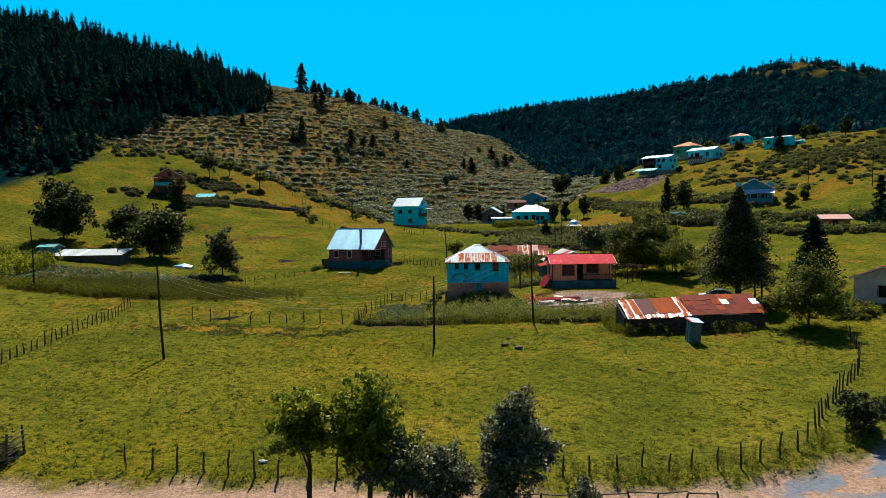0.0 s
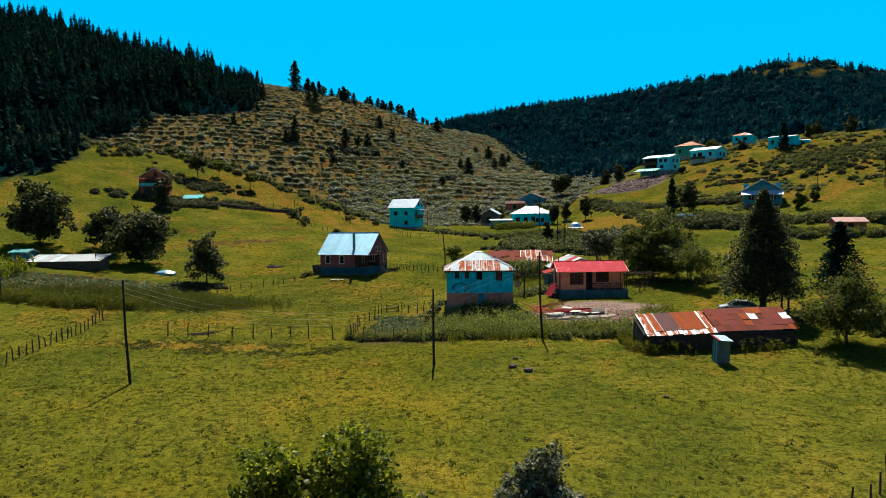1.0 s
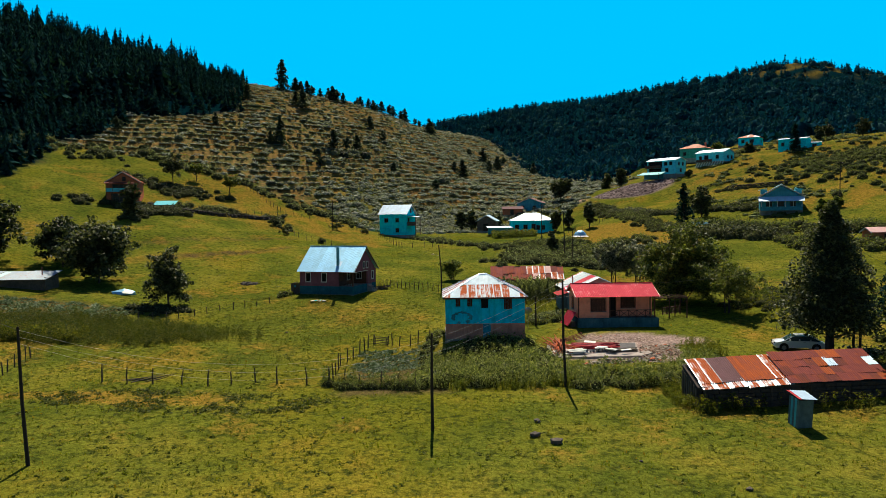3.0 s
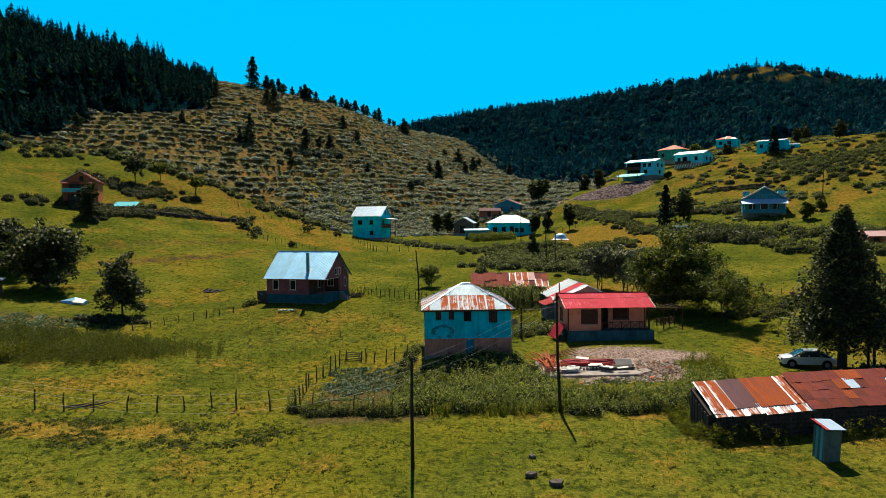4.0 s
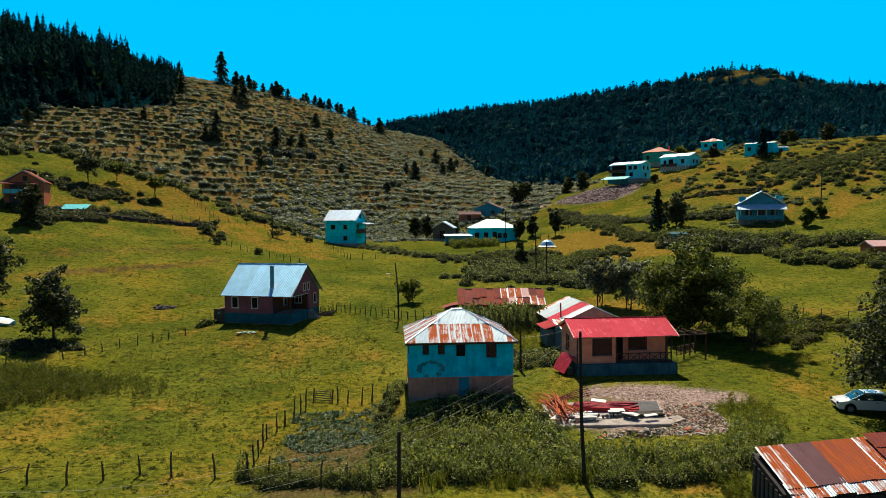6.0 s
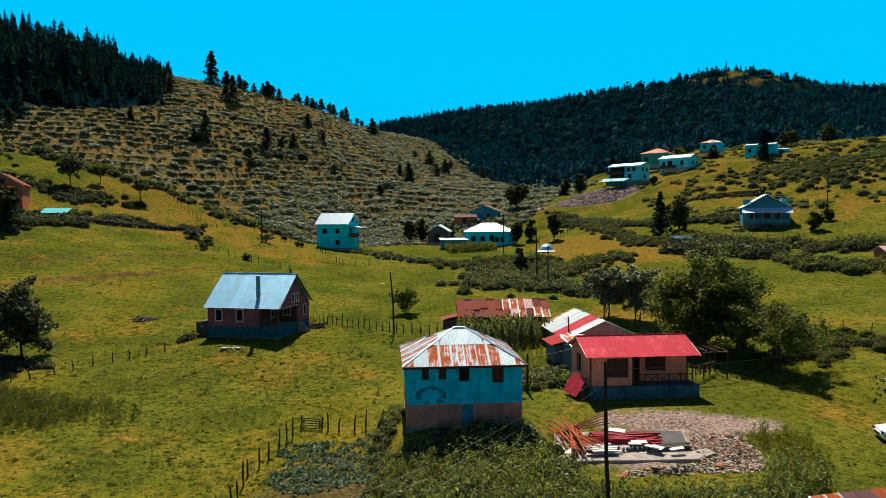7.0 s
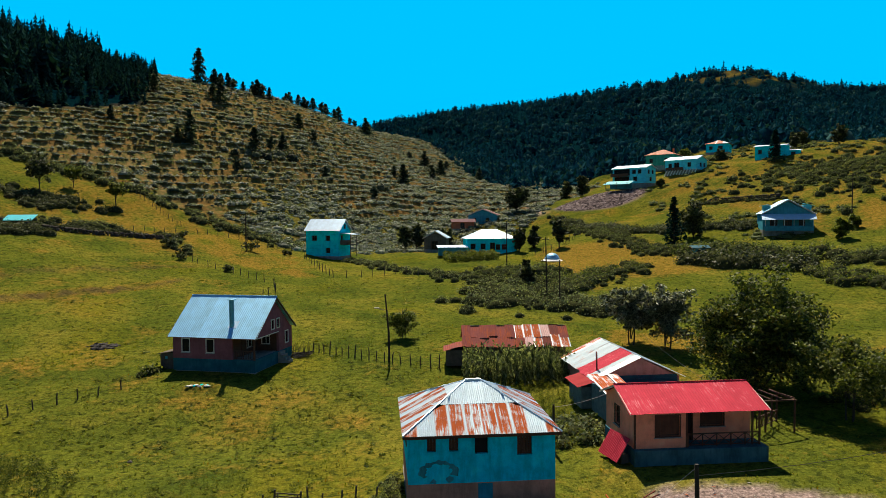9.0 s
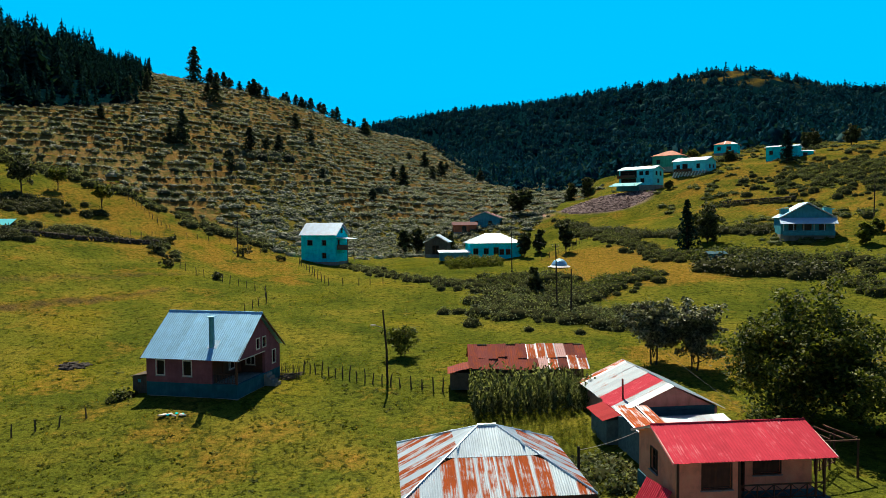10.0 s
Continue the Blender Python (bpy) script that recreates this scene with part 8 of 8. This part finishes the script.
def car():
    paint_m, n, l, b = shader("white_car_paint", 0.25, 0, 0.5)
    b.inputs["Base Color"].default_value = (0.78, 0.8, 0.8, 1)
    b.inputs["Coat Weight"].default_value = 0.6
    rubber, dark = plain("tyre_rubber", (0.02, 0.02, 0.02), 0.85), M["dark"]
    glass, gn, gl, gb = shader("tinted_car_glass", 0.05, 0, 0.6)
    gb.inputs["Base Color"].default_value = (0.02, 0.05, 0.06, 1)
    t = thing("car", "white saloon car parked on grass beside a spruce", "car", pose(31.6, 85.5, ground(31.6, 85.5) + 0.02, 0, 0, -15))
    half = ((-2.2, 0.42), (-2.22, 0.62), (-2.1, 0.86), (-1.45, 0.98), (-0.75, 1.0), (1.0, 1.02), (1.75, 0.98), (2.12, 0.84), (2.2, 0.6), (2.15, 0.34), (-2.1, 0.3))

    def loft(side, widths):
        bm = bmesh.new()
        rings = []
        for wv, inset in widths:
            rings.append([bm.verts.new((px_ * (1 - inset * 0.06), wv, pz_ - (0.05 if abs(wv) > 0.7 and pz_ > 0.8 else 0))) for px_, pz_ in side])
        for r0, r1 in zip(rings, rings[1:]):
            for i in range(len(side)):
                bm.faces.new((r0[i], r0[(i + 1) % len(side)], r1[(i + 1) % len(side)], r1[i]))
        bm.faces.new(rings[0][::-1])
        bm.faces.new(rings[-1])
        bmesh.ops.recalc_face_normals(bm, faces=bm.faces[:])
        return bm
    body = part("body", loft(half, ((-0.88, 0.9), (-0.8, 0.2), (0, 0), (0.8, 0.2), (0.88, 0.9))), paint_m, t)
    cabin = ((-1.25, 0.97), (-0.55, 1.38), (-0.2, 1.44), (0.7, 1.43), (1.1, 1.34), (1.75, 0.98))
    part("cabin_glass", loft(cabin, ((-0.76, 0.6), (-0.62, 0.0), (0.62, 0.0), (0.76, 0.6))), glass, t, "dark tinted car windows")
    part("car_roof", boxes(((1.35, 1.2, 0.05), (0.3, 0, 1.45), (0, 0, 0), 0.02)), paint_m, t)
    for s in (-1, 1):
        for px_ in (-0.02, 0.9):
            part("pillar", boxes(((0.07, 0.04, 0.46), (px_, s * 0.72, 1.2), (s * 14, 0, 0))), paint_m, t)
        part("windscreen_pillar", boxes(((0.9, 0.05, 0.05), (-0.9, s * 0.71, 1.18), (0, -30, 0))), paint_m, t)
        part("rear_pillar", boxes(((0.8, 0.05, 0.08), (1.42, s * 0.71, 1.17), (0, 28, 0))), paint_m, t)
        part("headlight", boxes(((0.2, 0.36, 0.14), (-2.1, s * 0.62, 0.72), (0, 0, s * 18), 0.03)), M["glass"], t)
        part("tail_light", boxes(((0.12, 0.34, 0.16), (2.12, s * 0.62, 0.76), (0, 0, 0), 0.03)), M["red"], t)
        part("mirror", boxes(((0.12, 0.2, 0.13), (-0.85, s * 0.95, 1.02), (0, 0, 0), 0.03)), paint_m, t)
        part("door_handle", boxes(((0.2, 0.03, 0.04), (0.35, s * 0.885, 0.84))), M["steel"], t)
        for px_ in (-1.36, 1.36):
            w = part("wheel", rod(bmesh.new(), [(0, -0.11, 0), (0, 0.11, 0)], (0.33, 0.33), 18), rubber, t, m=pose(px_, s * 0.8, 0.33))
            part("rim", rod(bmesh.new(), [(0, s * 0.1, 0), (0, s * 0.125, 0)], (0.21, 0.19), 12), M["steel"], w)
            part("wheel_arch", rod(bmesh.new(), [(px_, s * 0.87, 0.36), (px_, s * 0.886, 0.36)], (0.4, 0.4), 18), dark, t)
    part("grille", boxes(((0.05, 0.9, 0.18), (-2.2, 0, 0.55), (0, 0, 0), 0.02)), dark, t)


car()


def small_things():
    t = thing("dome_tent", "white dome with pale skirt standing on dry grass", "tent", pose(30.9, 193.0, ground(30.9, 193.0)))
    bm = bmesh.new()
    bmesh.ops.create_uvsphere(bm, u_segments=18, v_segments=8, radius=1.6)
    bmesh.ops.delete(bm, geom=[v for v in bm.verts if v.co.z < -0.05], context="VERTS")
    part("dome", bm, M["zinc_new"], t)
    part("skirt", rod(bmesh.new(), [(0, 0, 0.0), (0, 0, 0.3)], (2.2, 1.65), 18), M["whitewash"], t)
    t = thing("tarpaulin_heap", "heap covered with pale blue and white tarpaulin", "tarpaulin", pose(-48.4, 122.0, ground(-48.4, 122.0)))
    rr = random.Random(7)
    part("cover", lump(rr, (2.3, 1.3, 1.0)), M["zinc_new"], t)
    part("sheet_edge", boxes(((1.5, 0.8, 0.05), (0.9, -0.9, 0.3), (18, 6, 4), 0.01)), M["whitewash"], t)
    t = thing("rubbish_heap", "small heap of white and blue rubbish by a house", "rubbish", pose(-19.0, 117.2, ground(-19.0, 117.2)))
    for k in range(9):
        part("scrap", lump(rr, (rr.uniform(0.15, 0.4), rr.uniform(0.1, 0.25), 0.1)), (M["whitewash"], M["bluewall"], M["frame"])[k % 3], t, m=pose(rr.uniform(-1, 1), rr.uniform(-0.4, 0.4), 0.06))
    t = thing("satellite_dish", "grey satellite dish on a short mast behind house", "satellite dish", pose(8.0, 99.4, ground(8.0, 99.4)))
    part("mast", rod(bmesh.new(), [(0, 0, 0), (0, 0, 1.8)], (0.03, 0.03), 6), M["steel"], t)
    bm = bmesh.new()
    bmesh.ops.create_uvsphere(bm, u_segments=16, v_segments=10, radius=0.6)
    bmesh.ops.delete(bm, geom=[v for v in bm.verts if v.co.z > -0.3], context="VERTS")
    part("dish", bm, M["steel"], t, m=pose(0, 0.3, 2.1, -60, 0, 0))
    t = thing("log_pile", "stacked grey firewood and branches beside house", "wood pile", pose(-11.3, 127.2, ground(-11.3, 127.2)))
    for k in range(18):
        part("log", rod(bmesh.new(), [(-0.8, 0, 0), (0.8, rr.uniform(-0.2, 0.2), rr.uniform(-0.05, 0.35))], (0.06, 0.04), 6), M["plank"], t, m=pose(rr.uniform(-0.6, 0.6), -0.5 + 0.17 * (k % 7), 0.1 + 0.14 * (k // 7), 0, 0, rr.uniform(-40, 40)))
    for k in range(14):
        part("branch", rod(bmesh.new(), [(0, 0, 0), (rr.uniform(-0.2, 0.2), 0, 0.7), (rr.uniform(-0.4, 0.4), 0, rr.uniform(1.1, 1.7))], (0.04, 0.03, 0.015), 5), M["post"], t, m=pose(-0.9 + 0.14 * k, rr.uniform(-0.3, 0.3), 0.0))
    t = thing("stone_wall", "dark retaining wall of stacked stones on the slope", "wall", pose(0, 0, 0))
    for k in range(110):
        u = k / 110
        x_, y_ = (80 + 13 * u, 228.6 - 17 * u + 6 * u * u)
        sz = rr.uniform(0.25, 0.45)
        part("stone", lump(rr, (sz, sz * 0.7, sz * 0.75)), M["darkstone"], t, m=pose(x_ + rr.uniform(-0.1, 0.1), y_, ground(x_, y_) + 0.1 + 0.42 * (k % 3), 0, 0, rr.uniform(0, 360)))
    t = thing("rail_pen", "dark overgrown pen of weathered rails by the roadside", "pen", pose(-26.7, 37.9, ground(-26.7, 37.9), 0, 0, 8))
    for k in range(5):
        part("rail", rod(bmesh.new(), [(-2.2, 0, 0.25 + 0.3 * k), (0, rr.uniform(-0.05, 0.05), 0.3 + 0.3 * k), (1.9, 0, 0.42 + 0.31 * k)], (0.06, 0.055, 0.04), 6), M["plank"], t)
        part("rail", rod(bmesh.new(), [(1.5, -0.2, 0.2 + 0.3 * k), (1.6, 2.0, 0.25 + 0.32 * k)], (0.05, 0.045), 6), M["plank"], t)
    for px_, py_ in ((-2.0, 0.06), (-0.6, 0.06), (0.7, 0.06), (1.5, 0.06), (1.6, 1.9)):
        part("post", rod(bmesh.new(), [(px_, py_, -0.2), (px_ + rr.uniform(-0.1, 0.1), py_, 1.8)], (0.08, 0.06), 6), M["post"], t)
    for x_, y_ in ((-10.6, 38.6),):
        t = tagged(part("white_bag", lump(rr, (0.35, 0.18, 0.12)), M["whitewash"], m=pose(x_, y_, ground(x_, y_) + 0.08)), "crumpled white plastic bag on roadside grass", "bag")
    t = thing("stone_wall", "low dark dry-stone terrace wall below a field", "wall", pose(0, 0, 0))
    for k in range(120):
        u = k / 120
        x_, y_ = -72 + 27 * u, 185.2 + 12 * u * u
        sz = rr.uniform(0.3, 0.55)
        part("stone", lump(rr, (sz, sz * 0.7, sz * 0.7)), M["darkstone"], t, m=pose(x_ + rr.uniform(-0.2, 0.2), y_, ground(x_, y_) + 0.2 + 0.4 * (k % 2), 0, 0, rr.uniform(0, 360)))


small_things()

# rank growth at the house corners and dark clumps in the pasture
hedge("spiky leafy bush beside the board lean-to", [(-25.5, 121.6), (-24.6, 122.8)], 14, 0.5, 0.6, 1.2, "leaf", 41, bushes)
rng = np.random.default_rng(54)
x, y = -33.1 + rng.normal(size=60) * 0.7, 132.3 + rng.normal(size=60) * 0.5
plant("earth_heap", [mound_shape(rng, 6, 0.7, 0.3, 0.8) for _ in range(4)], x, y, 0.12, 0.4, M["darkstone"], "small heap of dug dark earth in the pasture", "earth heap", 1.3)
rng = np.random.default_rng(51)
x, y = wanted(rng, 17000, (-62, 20), (84, 185), lambda x, y: thin(x, y) * (1 - 0.85 * smooth(3, 8, x) * smooth(85, 90, y)) * (1 - scrub_zone(x, y)) * smooth(0.3, 0.9, wave(x, y, 13, 141) + 0.5 * wave(x, y, 3.7, 142)) * 0.22)
plant("pasture_clumps", [clump_shape(rng, 14, 0.55, 0.34) for _ in range(5)], x, y, 0.1, 0.26, M["weed"], "dark leafy clumps scattered over the pasture", "weeds", 1.5)
lawn = lambda x, y: 1 - 0.85 * smooth(3, 8, x) * smooth(85, 90, y)
x, y = wanted(rng, 32000, (-50, 42), (36, 122), lambda x, y: thin(x, y) * lawn(x, y) * (0.1 + 0.6 * (1 - smooth(-14, 2, x)) * smooth(-0.9, 0.5, wave(x, y, 6, 155)) + 0.16 * smooth(0.2, 0.9, wave(x, y, 11, 151) + 0.5 * wave(x, y, 3.1, 152))))
plant("near_clumps", [clump_shape(rng, 9, 0.6, 0.4, 0.3) for _ in range(6)], x, y, 0.05, 0.16, M["weed"], "dark tussocks and docks scattered over short grass", "weeds", 1.3)
x, y = wanted(rng, 420, (-50, 42), (38, 80), lambda x, y: thin(x, y) * smooth(0.2, 0.7, wave(x, y, 8, 154)))
plant("upright_weeds", weeds, x, y, 0.3, 0.65, M["weed"], "single upright weeds standing in short grass", "weeds", 0.7)
x, y = wanted(rng, 260, (16.4, 31), (69.2, 71.4), lambda x, y: 0.35 + 0.65 * (x < 20.5))
plant("wall_weeds", weeds, x, y, 0.4, 1.2, M["weed"], "rank weeds along the dark foot of a shed", "weeds", 0.9)
x, y = wanted(rng, 240, (15.6, 17.2), (70.5, 75.5), lambda x, y: 0.6 + 0 * x)
plant("wall_weeds", weeds, x, y, 0.3, 0.9, M["weed"], "tall weeds at the end of a shed", "weeds", 0.9)
t = thing("fallen_branches", "grey fallen branches lying by the meadow fence", "brushwood", pose(-27.0, 79.6, ground(-27.0, 79.6)))
for k in range(7):
    part("branch", rod(bmesh.new(), [(-1.3, 0, 0.03), (0, 0.1, 0.12), (1.3, -0.1, 0.25 + 0.04 * k)], (0.05, 0.045, 0.015), 5), M["post"], t, m=pose(-1.0 + 0.4 * k, 0.15 * (k % 3), 0.02, 0, 0, 8 + 9 * (k % 4)))
x, y = wanted(rng, 4200, (-36, -4), (84, 118), lambda x, y: thin(x, y) * 0.75 * smooth(0.1, 0.8, wave(x, y, 9, 161) + 0.5 * wave(x, y, 3, 162)))
plant("hollow_weeds", weeds, x, y, 0.18, 0.5, M["weed"], "knee-high weeds in patches on the pasture", "weeds", 1.0)
hedge("dark bush growing inside a pen of rails", [(-27.9, 39.0), (-26.0, 38.9)], 14, 0.9, 0.5, 1.2, "leaf_dark", 42, bushes)
hedge("leafy vegetable garden before the pale house", [(42.5, 76.5), (45.5, 77.8), (48, 77.5)], 30, 1.8, 0.5, 1.1, "leaf_light", 43, bushes)
